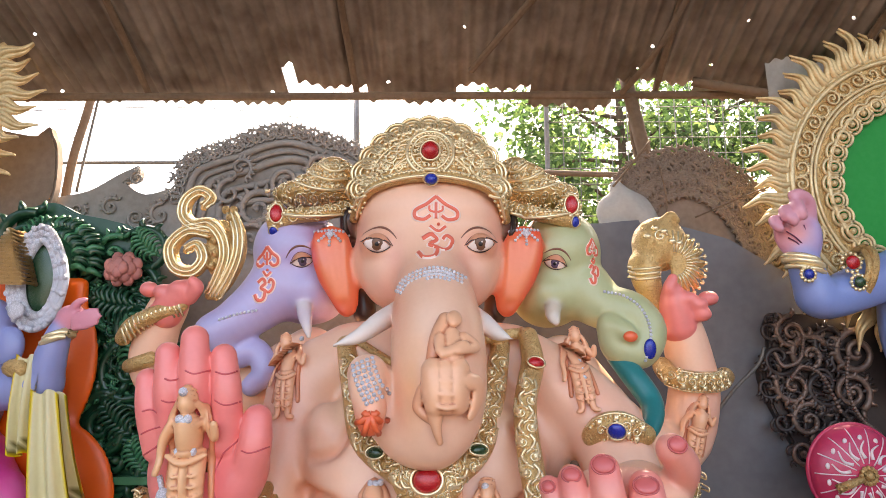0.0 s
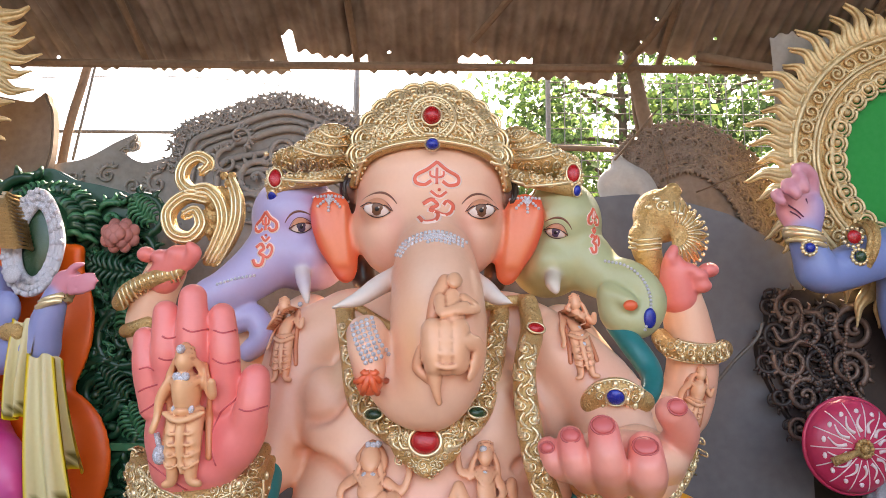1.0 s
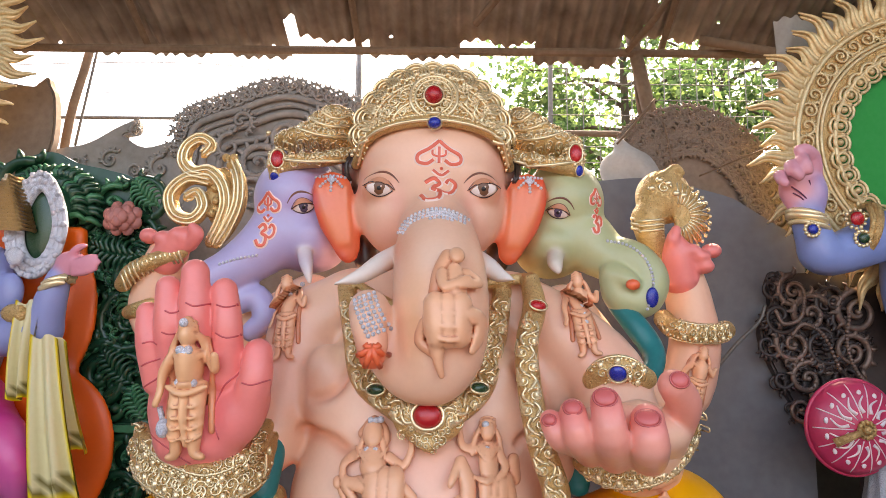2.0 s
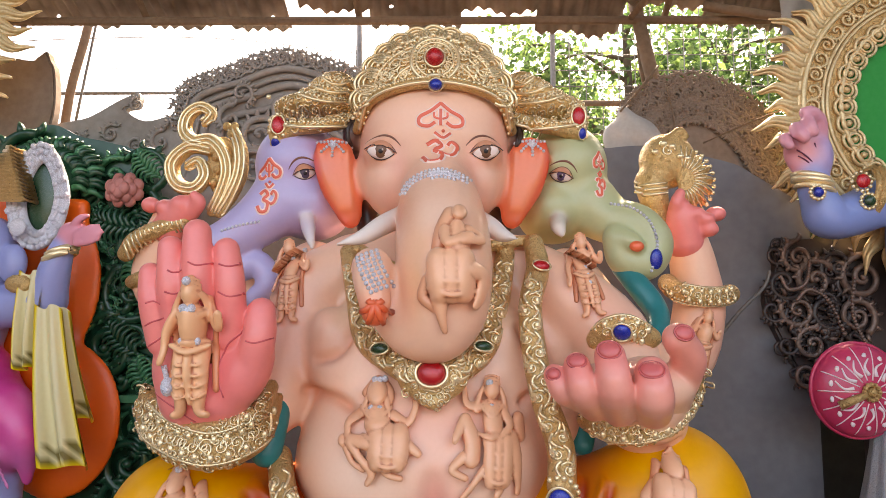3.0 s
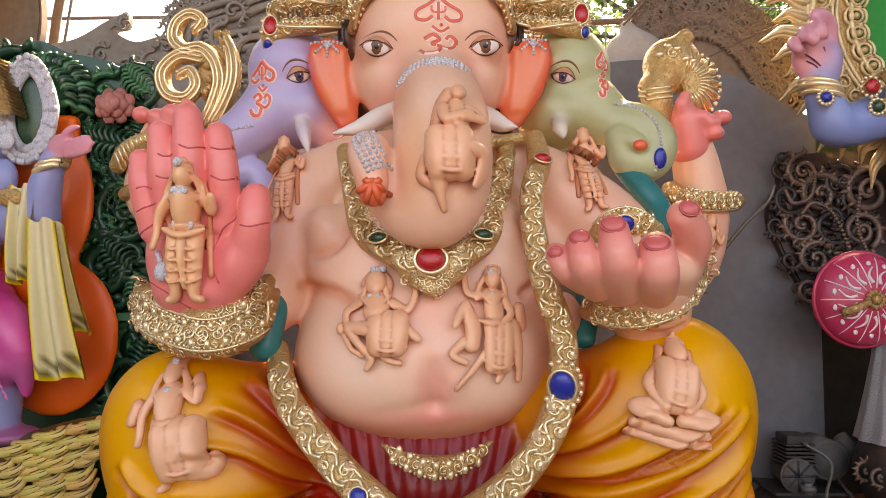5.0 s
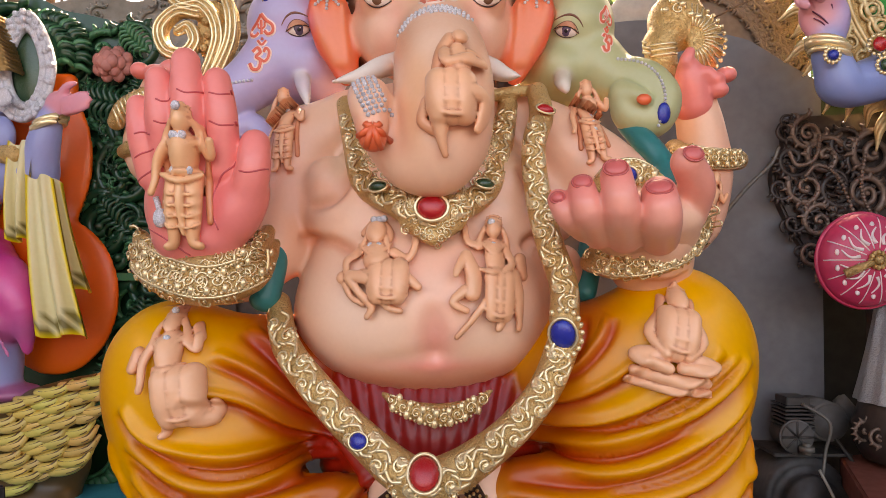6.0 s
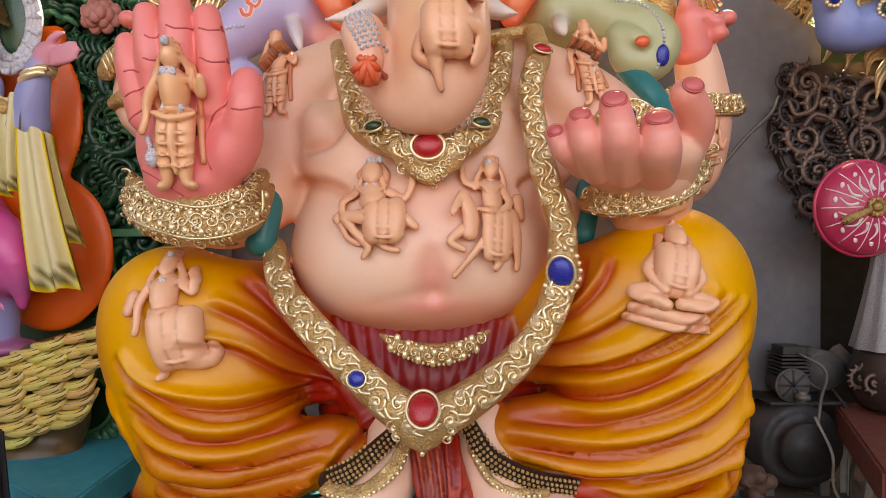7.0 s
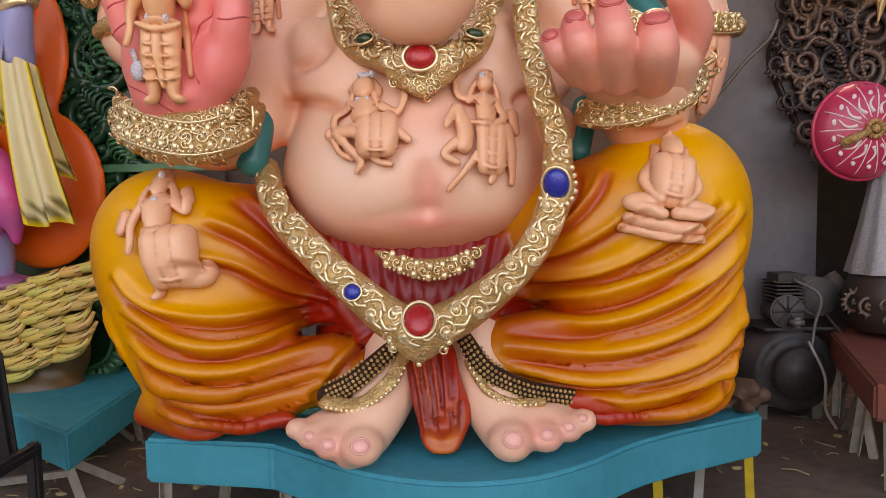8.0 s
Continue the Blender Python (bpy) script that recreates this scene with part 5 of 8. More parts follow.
def foliage(run, half, size):
    """Carved acanthus along a gold band: volutes to either side with leaf tips that break the edge."""
    p = spline(run, 14)
    s = np.concatenate([[0], np.cumsum(np.linalg.norm(np.diff(p, axis=0), axis=1))])
    for i, d in enumerate(np.arange(size, s[-1], size * 1.15)):
        x, z = np.interp(d, s, p[:, 0]), np.interp(d, s, p[:, 1])
        j = min(np.searchsorted(s, d), len(p) - 1)
        t = (p[j] - p[j - 1]) / (np.linalg.norm(p[j] - p[j - 1]) + 1e-9)
        sg = 1 if i % 2 else -1
        n = sg * np.array((-t[1], t[0]))
        c = np.array((x, z)) + n * half * 0.4
        ang = math.degrees(math.atan2(t[1], t[0]))
        statue.scroll(c, size * 0.62, ang - sg * 70, _LINE, turns=1.5, mirror=sg < 0, thick=0.2, lift=0.004)
        for f, w in ((-0.5, 0.95), (0.1, 1.2), (0.7, 0.95)):
            q = c + t * size * f
            tip = q + n * half * w * 0.4 + t * size * 0.4
            statue.draw(spline([c, (q + c) / 2 + n * half * 0.35, tip], 4), np.linspace(0.015, 0.006, 9), _LINE, lift=0.002, sides=5)
        statue.draw(spline([(x, z) - n * half * 0.2 - t * size * 0.6, (x, z) - n * half * 0.55, (x, z) - n * half * 0.2 + t * size * 0.6], 4), 0.008, _LINE, lift=0.008, sides=5)


# garland, chest band, necklace
foliage([(-0.74, 1.635), (-0.705, 1.56), (-0.659, 1.476), (-0.489, 1.307), (-0.316, 1.158), (-0.075, 1.015), (0.196, 1.137), (0.385, 1.323), (0.469, 1.475)], 0.058, 0.06)
foliage([(0.478, 1.625), (0.484, 1.738), (0.416, 1.944), (0.383, 2.153), (0.381, 2.354), (0.423, 2.468)], 0.05, 0.052)
foliage([(-0.489, 2.592), (-0.426, 2.396), (-0.36, 2.205), (-0.216, 2.099), (-0.057, 2.032), (0.098, 2.099), (0.189, 2.191), (0.249, 2.393), (0.289, 2.588)], 0.054, 0.05)
encrust(lambda u, w: abs(u + 0.055) < 0.16 - 0.9 * max(0.0, 2.06 - w) and math.hypot(u + 0.057, w - 2.056) > 0.065, (-0.22, 1.9), (0.12, 2.12), 0.032, 0.019, 12, 2.75)
statue.ground(SKINS)
encrust(lambda u, w: abs(u + 0.34 - 0.35 * (2.35 - w)) < 0.075, (-0.46, 2.16), (-0.2, 2.52), 0.036, 0.02, 13, 3.0)
encrust(lambda u, w: abs(u - 0.19 + 0.35 * (2.35 - w)) < 0.06, (0.08, 2.16), (0.3, 2.52), 0.036, 0.02, 14, 3.0)
statue.ground(GOLDS)
statue.gem((-0.074, 1.051), 0.055, _RED, tall=1.2, lift=0.01)
statue.gem((-0.325, 1.156), 0.034, _BLUE, tall=0.9, lift=0.008)
statue.gem((0.469, 1.553), 0.05, _BLUE, tall=1.25, lift=0.012)
statue.gem((-0.057, 2.056), 0.06, _RED, tall=0.85, lift=0.012)
statue.gem((-0.272, 2.139), 0.042, _GREEN, tall=0.6, lift=0.035)
statue.gem((0.151, 2.148), 0.042, _GREEN, tall=0.6, lift=0.035)
statue.gem((0.449, 2.535), 0.042, _RED, tall=0.7, lift=0.012)
statue.gem((0.813, 2.234), 0.04, _BLUE, tall=1.0, lift=0.01)
for run in (around((-0.052, 2.018), 0.12, 0.13, 200, 340), around((-0.075, 1.015), 0.115, 0.13, 190, 350)):
    statue.pearls(run, 0.013, 0.03, _LINE, lift=0.004)
    for x, z in run[::4]:
        statue.scroll((x, z - 0.004), 0.024, 90, _LINE, turns=1.2, thick=0.2, lift=0.004)
for k in range(18):
    a = 2 * math.pi * k / 18
    x, z = (0.469, 1.553)
    statue.bead(statue.on(x + 0.075 * math.cos(a), z + 0.092 * math.sin(a), 0.004)[0], 0.013, _LINE)
# bracelets
for run, half in (([(-1.31, 1.872), (-1.192, 1.81), (-0.963, 1.755), (-0.808, 1.80), (-0.793, 1.895)], 0.062),
                  ([(0.627, 1.852), (0.695, 1.828), (0.806, 1.838), (0.955, 1.886), (1.09, 1.975)], 0.045),
                  ([(1.311, 2.505), (1.317, 2.461), (1.415, 2.431), (1.565, 2.429), (1.666, 2.452)], 0.05),
                  ([(0.73, 2.204), (0.767, 2.243), (0.842, 2.255), (0.94, 2.209)], 0.05),
                  ([(-0.244, 1.294), (-0.173, 1.252), (-0.026, 1.215), (0.109, 1.253), (0.18, 1.306)], 0.036)):
    filigree(run, half, 0.032)
encrust(lambda u, w: True, (-1.37, 1.64), (-0.76, 1.96), 0.045, 0.024, 21, 2.8)
encrust(lambda u, w: True, (0.6, 1.74), (1.16, 2.06), 0.045, 0.022, 22, 2.8)
for k in range(14):
    t = k / 13
    x0, z0 = (-1.936, 2.694)
    x1, z1 = (-1.604, 2.867)
    x, z = x0 + (x1 - x0) * t, z0 + (z1 - z0) * t + 0.04 * math.sin(math.pi * t)
    statue.draw([(x - 0.012, z + 0.05), (x, z), (x + 0.012, z - 0.05)], 0.008, _LINE, lift=0.002, fallback=3.8)
for run in ([(-0.462, 0.697), (-0.324, 0.694), (-0.191, 0.77), (-0.14, 0.849)], [(0.112, 0.832), (0.177, 0.752), (0.268, 0.705), (0.379, 0.697)]):
    statue.pearls(spline(run, 8), 0.009, 0.021, _LINE, lift=0.004)
statue.ground((dv, df))
for run in ([(-0.459, 0.729), (-0.337, 0.796), (-0.205, 0.898)], [(0.097, 0.934), (0.178, 0.825), (0.33, 0.749), (0.526, 0.699)]):
    p = spline(run, 14)
    for off in (-0.034, -0.017, 0.0, 0.017, 0.034):
        statue.pearls(strip(p, off), 0.0078, 0.0195, _GOLD, lift=0.003)
statue.ground(GOLDS)
# axe and conch engraving
for run, radii in AXE:
    p = spline(run, 7)
    for off in (-0.026, 0.0, 0.026):
        statue.draw(strip(p, off), 0.009, _LINE, lift=0.002, sides=5, fallback=3.88)
for x, z in ((-1.40, 3.5), (-1.35, 3.5), (-1.37, 3.45), (-1.46, 3.3), (-1.45, 3.22), (-1.47, 3.14)):
    statue.bead((x, 3.89, z), 0.028, _GOLD)
statue.scroll((1.31, 3.297), 0.04, 0, _LINE, turns=1.4, lift=0.004)
for k in range(5):
    x, z = (1.244, 3.298)
    statue.bead(statue.on(x + 0.045 * k, z + 0.05 * math.sin(k * 1.3), 0.004)[0], (0.026, 0.016, 0.018), _LINE)
for k in range(17):
    a = radians(-85 + k * 11)
    statue.draw([(1.39 + f * math.cos(a), 3.13 + f * math.sin(a)) for f in (0.07, 0.11, 0.15, 0.2)], 0.006, _LINE, lift=0.003, sides=5, fallback=3.78)
    statue.bead((1.39 + 0.215 * math.cos(a), 3.8, 3.13 + 0.215 * math.sin(a)), 0.014, _LINE, rings=4, sides=6)
for dz in (0, 0.03, 0.06):
    x, z = (1.206, 3.052)
    statue.draw([(x - 0.1 + 0.02 * i, z + dz - 0.015 * math.sin(i / 10 * math.pi)) for i in range(11)], 0.009, _LINE, lift=0.002)

# silver stones
statue.ground(HEADS)
def sparkle(run, half, mat=_SILVER, step=0.02):
    p = spline(run, 12)
    n = int(half / step)
    for k in range(-n, n + 1):
        statue.pearls(strip(p, k * step), 0.0095, step, mat, lift=0.003)


sparkle([(-0.211, 2.865), (-0.16, 2.931), (-0.026, 2.969), (0.108, 2.929)], 0.022)
sparkle([(-0.078, 2.939), (-0.025, 2.95), (0.054, 2.933)], 0.03)
sparkle([(-0.325, 2.552), (-0.286, 2.465), (-0.243, 2.385)], 0.052)
sparkle([(-1.259, 2.77), (-1.156, 2.805), (-1.052, 2.83)], 0.01)
sparkle([(0.897, 2.935), (1.006, 2.905), (1.089, 2.823), (1.12, 2.698), (1.086, 2.551)], 0.012)
for c in ((-0.643, 3.251), (0.468, 3.255)):
    for k in range(5):
        a = radians(180 + 45 * k)
        sparkle([(c[0], c[1] + 0.03), (c[0] + 0.095 * math.cos(a), c[1] + 0.02 + 0.09 * math.sin(a))], 0.012)
    statue.gem(c, 0.02, _SILVER, rim=False, lift=0.01)
statue.gem((1.111, 2.614), 0.035, _BLUE, tall=1.6, rim=False)
# curved hair lines at the temples
for sg, c in ((-1, (-0.543, 3.367)), (1, (0.374, 3.343))):
    for k in range(4):
        statue.draw([(c[0] + 0.02 * sg * k * 0.5, c[1] + 0.06), (c[0] + 0.03 * sg, c[1] - 0.02 * k), (c[0] + 0.01 * sg, c[1] - 0.09)], 0.012, _PAINT, HAIR, lift=0.004)


# forehead signs: raised coral strokes edged in white
def stroke(run, r, fat=True):
    p = spline(run, 8)
    r *= 1.35
    statue.draw(p, r * 8.0, _PAINT, tint(250, 222, 210), -r * 5.4)
    statue.draw(p, r * 4.0, _PAINT, CORAL, -r * 0.9)


def signs(c, k, squeeze=1.0):
    def at(u, v):
        return (c[0] + u * k * squeeze, c[1] + v * k)
    for sg in (-1, 1):
        stroke([at(0, 1.24), at(sg * 0.2, 1.04), at(sg * 0.44, 0.88), at(sg * 0.44, 0.7), at(sg * 0.26, 0.64), at(sg * 0.12, 0.74)], 0.0125 * k)
        stroke([at(sg * 0.14, 1.0), at(sg * 0.13, 0.88), at(0, 0.82)], 0.008 * k)
    stroke([at(0, 1.08), at(0, 0.9), at(0, 0.66)], 0.0105 * k)
    statue.bead(statue.on(*at(0.05, 0.5), 0.004)[0], 0.045 * k, _PAINT, CORAL)
    stroke([at(-0.12, 0.46), at(0.05, 0.32), at(0.2, 0.45)], 0.01 * k)
    stroke([at(-0.28, 0.1), at(-0.1, 0.22), at(0.02, 0.08), at(-0.12, -0.06), at(0.04, -0.18), at(-0.02, -0.42), at(-0.22, -0.45), at(-0.34, -0.28)], 0.0135 * k)
    stroke([at(0.0, -0.12), at(0.16, -0.2), at(0.3, -0.1), at(0.34, 0.1), at(0.22, 0.2), at(0.14, 0.08)], 0.0115 * k)


signs((-0.036, 3.157), 0.21, 1.2)
signs((-1.018, 2.969), 0.185, 0.8)
signs((0.862, 3.057), 0.155, 0.5)


# palm and finger creases, nails
statue.ground(PALMS)
def nail(c, r, colour):
    p, nrm = statue.on(*c, -0.002)
    a = np.cross(nrm, (0, 0, 1.0))
    a /= np.linalg.norm(a)
    ax = np.stack([a, np.cross(a, nrm), nrm])
    statue.bead(p, (r, r * 0.85, 0.013), _PAINT, colour, 6, 14, ax)
    statue.tube([p + r * 1.05 * (ax[0] * math.cos(t) + 0.85 * ax[1] * math.sin(t)) for t in np.linspace(0, 6.28, 17)[:-1]], 0.004, _PAINT, tuple(0.85 * v for v in colour), 5, True)


CREASE = tint(206, 84, 88)
for run in ([(-1.232, 2.341), (-1.199, 2.349), (-1.166, 2.336)], [(-1.237, 2.248), (-1.198, 2.267), (-1.15, 2.281)], [(-1.145, 2.388), (-1.113, 2.379), (-1.072, 2.388)],
            [(-1.14, 2.476), (-1.116, 2.467), (-1.08, 2.476)], [(-1.049, 2.509), (-1.012, 2.495), (-0.966, 2.508)], [(-0.933, 2.503), (-0.889, 2.493), (-0.845, 2.507)],
            [(-0.929, 2.388), (-0.878, 2.369), (-0.823, 2.383)], [(-0.805, 2.19), (-0.762, 2.183), (-0.701, 2.201)], [(-1.24, 2.157), (-1.183, 2.191), (-1.111, 2.248), (-1.071, 2.294)],
            [(-0.9, 1.96), (-0.93, 2.06), (-0.9, 2.16), (-0.83, 2.23)], [(-1.206, 1.973), (-1.112, 1.928), (-1.017, 1.86)],
            [(-1.007, 2.36), (-0.962, 2.292), (-0.908, 2.281)]):
    statue.draw(spline(run, 6), 0.0045, _PAINT, CREASE, -0.0015)
for c, r in (((0.415, 2.074), 0.026), ((0.498, 2.127), 0.034), ((0.61, 2.171), 0.042), ((0.761, 2.101), 0.044), ((0.915, 2.234), 0.036)):
    nail(c, r, tint(214, 104, 100))
statue.ground(SKINS, LEGS)
for c, r in (((-0.295, 0.606), 0.03), ((-0.423, 0.598), 0.022), ((-0.503, 0.616), 0.018), ((0.259, 0.626), 0.032), ((0.391, 0.621), 0.022), ((0.48, 0.63), 0.02), ((0.542, 0.65), 0.016)):
    nail(c, r * 1.1, tint(246, 178, 164))


# small reliefs: plain moulded figures that follow the surface
TERRA = tint(246, 186, 146)


def relief(centre, size, forms, turn=0.0, colour=TERRA, depth=0.58, lift=0.0, silver=()):
    """Moulded low relief. forms: runs of (across, up, out, radius) in units of its height."""
    clay = Clay(0.013)
    for run in forms:
        p = [(1.12 * q[0], -1.15 * q[2], q[1]) for q in run]
        if len(p) == 1:
            clay.ball(p[0], (run[0][3], run[0][3], run[0][3] * 1.15), colour, 0.006)
        else:
            clay.limb(p, [q[3] for q in run], colour, 0.006, 3)
    v, f, c = clay.build(smooth=1)
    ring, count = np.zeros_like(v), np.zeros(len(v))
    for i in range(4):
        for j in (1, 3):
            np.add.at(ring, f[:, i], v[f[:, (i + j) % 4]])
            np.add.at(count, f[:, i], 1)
    # how concave each spot is: recess shade to be painted in
    recess_shade = np.clip(((ring / count[:, None] - v) * normals(v, f)).sum(1) / 0.0016, 0, 1)[:, None]
    cs, sn = math.cos(radians(turn)), math.sin(radians(turn))
    u, w, o = v[:, 0] * size, v[:, 2] * size, -v[:, 1] * size * depth * 2
    x, z = centre[0] + u * cs - w * sn, centre[1] + u * sn + w * cs
    out = np.empty_like(v)
    near = statue.on(*centre)[0][1]
    for i in range(len(v)):
        p, _ = statue.on(x[i], z[i], 0.0, near)
        yy = p[1] if abs(p[1] - near) < 0.25 else near
        out[i] = (x[i], yy - o[i] - lift, z[i])
    # brown wash, stronger near the base and in hollows: recess shade in the colour
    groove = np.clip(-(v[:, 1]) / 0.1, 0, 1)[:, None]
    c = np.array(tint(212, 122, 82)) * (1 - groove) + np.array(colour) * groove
    c = c * (1 - 0.75 * recess_shade) + np.array(tint(176, 84, 48)) * 0.75 * recess_shade
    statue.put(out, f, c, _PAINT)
    for a, b in silver:
        q = (centre[0] + size * (a * cs - b * sn), centre[1] + size * (a * sn + b * cs))
        p, nrm = statue.on(*q)
        statue.bead(p - np.array((0, size * 0.13, 0)), size * 0.036, _SILVER, rings=4, sides=6)


def drape(u0, u1, v0, v1, o=0.05):
    """A skirt of cloth with three soft swags over a full form."""
    m, w = (u0 + u1) / 2, abs(u1 - u0)
    rows = [[(m + f * w, v0, o - 0.02, 0.27 * w), (m + f * w, (v0 + v1) / 2, o - 0.02, 0.27 * w), (m + 0.9 * f * w, v1 + 0.12 * w, o - 0.03, 0.24 * w)] for f in (-0.23, 0.0, 0.23)]
    for k in range(3):
        v = v0 + (v1 - v0) * (k + 0.5) / 3
        rows.append([(m - 0.44 * w, v + 0.03, o - 0.01, 0.014), (m, v - 0.03, o - 0.03 + 0.235 * w, 0.018), (m + 0.44 * w, v, o - 0.01, 0.014)])
    return rows


def dressed(u, v, o, w=0.1):
    """Necklaces, belt and a tiered headdress for a small figure whose neck is at (u, v)."""
    rows = [[(u - w * f, v, o, 0.014), (u - w * 0.5 * f, v - 0.06 * f, o + 0.07, 0.016), (u, v - 0.085 * f, o + 0.085, 0.018), (u + w * 0.5 * f, v - 0.06 * f, o + 0.07, 0.016), (u + w * f, v, o, 0.014)] for f in (0.55, 0.85, 1.2)]
    rows += [[(u - 0.06, v + 0.14 + 0.03 * k, o + 0.015, 0.016 - 0.003 * k), (u, v + 0.15 + 0.035 * k, o + 0.05 - 0.015 * k, 0.02 - 0.004 * k), (u + 0.06, v + 0.14 + 0.03 * k, o + 0.015, 0.016 - 0.003 * k)] for k in range(3)]
    rows += [[(u - sg * 0.07, v + 0.1, o + 0.02, 0.022), (u - sg * 0.1, v + 0.02, o + 0.02, 0.026), (u - sg * 0.115, v - 0.08, o + 0.02, 0.024)] for sg in (-1, 1)]
    rows += [[(u - 0.1, v - 0.25, o + 0.02, 0.018), (u, v - 0.27, o + 0.1, 0.022), (u + 0.1, v - 0.25, o + 0.02, 0.018)]]
    return rows


STANDING = dressed(0, 0.31, 0.03) + [[(0, 0.40, 0.05, 0.065)], [(0, 0.45, 0.04, 0.06), (0, 0.52, 0.03, 0.035)], [(0, 0.33, 0.03, 0.05), (0, 0.2, 0.05, 0.1), (0, 0.05, 0.05, 0.08)],
            [(-0.1, 0.26, 0.04, 0.045), (-0.17, 0.12, 0.05, 0.036), (-0.18, -0.03, 0.07, 0.03), (-0.2, -0.1, 0.07, 0.03)], [(0.1, 0.26, 0.04, 0.045), (0.18, 0.16, 0.05, 0.036), (0.19, 0.26, 0.08, 0.032)],
            [(-0.05, 0.02, 0.05, 0.07), (-0.06, -0.25, 0.05, 0.055), (-0.06, -0.45, 0.04, 0.04), (-0.1, -0.49, 0.06, 0.03)], [(0.05, 0.02, 0.05, 0.07), (0.06, -0.25, 0.05, 0.055), (0.06, -0.45, 0.04, 0.04), (0.11, -0.48, 0.06, 0.03)],
            [(-0.09, 0.38, 0.02, 0.03), (-0.13, 0.25, 0.01, 0.03), (-0.12, 0.0, 0.0, 0.03), (-0.14, -0.3, 0.0, 0.03)], [(0.09, 0.38, 0.02, 0.03), (0.13, 0.25, 0.01, 0.03), (0.13, 0.0, 0.0, 0.03), (0.15, -0.3, 0.0, 0.03)]] + [[(-0.12, 0.03, 0.09, 0.02), (0, -0.02, 0.13, 0.024), (0.12, 0.03, 0.09, 0.02)], [(0, 0.0, 0.1, 0.03), (0.0, -0.2, 0.1, 0.026), (0.01, -0.4, 0.07, 0.016)]] + [[(sg * 0.11, -0.08 - 0.08 * k, 0.06, 0.011), (sg * 0.055, -0.12 - 0.08 * k, 0.115, 0.012), (sg * 0.01, -0.1 - 0.08 * k, 0.08, 0.011)] for sg in (-1, 1) for k in range(4)]
SEATED = dressed(0, 0.26, 0.05, 0.12)[3:6] + [[(0, 0.36, 0.07, 0.085)], [(0, 0.42, 0.05, 0.06), (0, 0.5, 0.04, 0.03)], [(0, 0.26, 0.04, 0.06), (0, 0.12, 0.06, 0.13), (0, -0.06, 0.06, 0.11)],
          [(-0.12, 0.18, 0.04, 0.055), (-0.19, 0.04, 0.06, 0.045), (-0.08, -0.1, 0.12, 0.04)], [(0.12, 0.18, 0.04, 0.055), (0.19, 0.04, 0.06, 0.045), (0.08, -0.1, 0.12, 0.04)],
          [(-0.08, -0.12, 0.06, 0.08), (-0.27, -0.16, 0.08, 0.07), (-0.05, -0.22, 0.12, 0.05)], [(0.08, -0.12, 0.06, 0.08), (0.27, -0.16, 0.08, 0.07), (0.05, -0.2, 0.12, 0.05)],
          [(-0.27, -0.29, 0.04, 0.05), (0, -0.31, 0.07, 0.06), (0.27, -0.29, 0.04, 0.05)], [(-0.3, -0.38, 0.03, 0.04), (0, -0.4, 0.06, 0.045), (0.3, -0.38, 0.03, 0.04)],
          [(-0.1, 0.36, 0.02, 0.035), (-0.12, 0.22, 0.01, 0.03)], [(0.1, 0.36, 0.02, 0.035), (0.12, 0.22, 0.01, 0.03)]] + drape(-0.16, 0.16, 0.22, -0.08, 0.12)
LION = dressed(-0.02, 0.22, 0.05, 0.12) + [[(-0.02, 0.34, 0.08, 0.1)], [(-0.12, 0.33, 0.03, 0.05), (-0.02, 0.45, 0.02, 0.05), (0.09, 0.33, 0.03, 0.05), (0.06, 0.2, 0.03, 0.05)], [(-0.02, 0.22, 0.05, 0.08), (0, 0.08, 0.06, 0.13)],
        [(-0.14, 0.16, 0.04, 0.05), (-0.26, 0.06, 0.05, 0.04), (-0.25, -0.06, 0.07, 0.035)], [(0.14, 0.14, 0.04, 0.05), (0.27, 0.08, 0.05, 0.04), (0.33, 0.22, 0.06, 0.035), (0.32, 0.28, 0.05, 0.03)],
        [(-0.22, -0.08, 0.08, 0.05), (0, -0.1, 0.1, 0.07), (0.22, -0.08, 0.08, 0.06), (0.36, -0.18, 0.06, 0.04)], [(-0.22, -0.1, 0.08, 0.055), (-0.14, -0.22, 0.08, 0.04), (-0.02, -0.36, 0.06, 0.04), (-0.06, -0.46, 0.06, 0.03)],
        [(0.2, -0.12, 0.08, 0.055), (0.08, -0.24, 0.08, 0.05), (0.1, -0.36, 0.06, 0.035), (0.22, -0.4, 0.05, 0.03)], [(-0.3, -0.1, 0.06, 0.05)], [(-0.26, -0.16, 0.05, 0.04), (-0.2, -0.28, 0.05, 0.03), (-0.1, -0.34, 0.05, 0.03)]] + drape(-0.08, 0.3, -0.02, -0.3, 0.11)
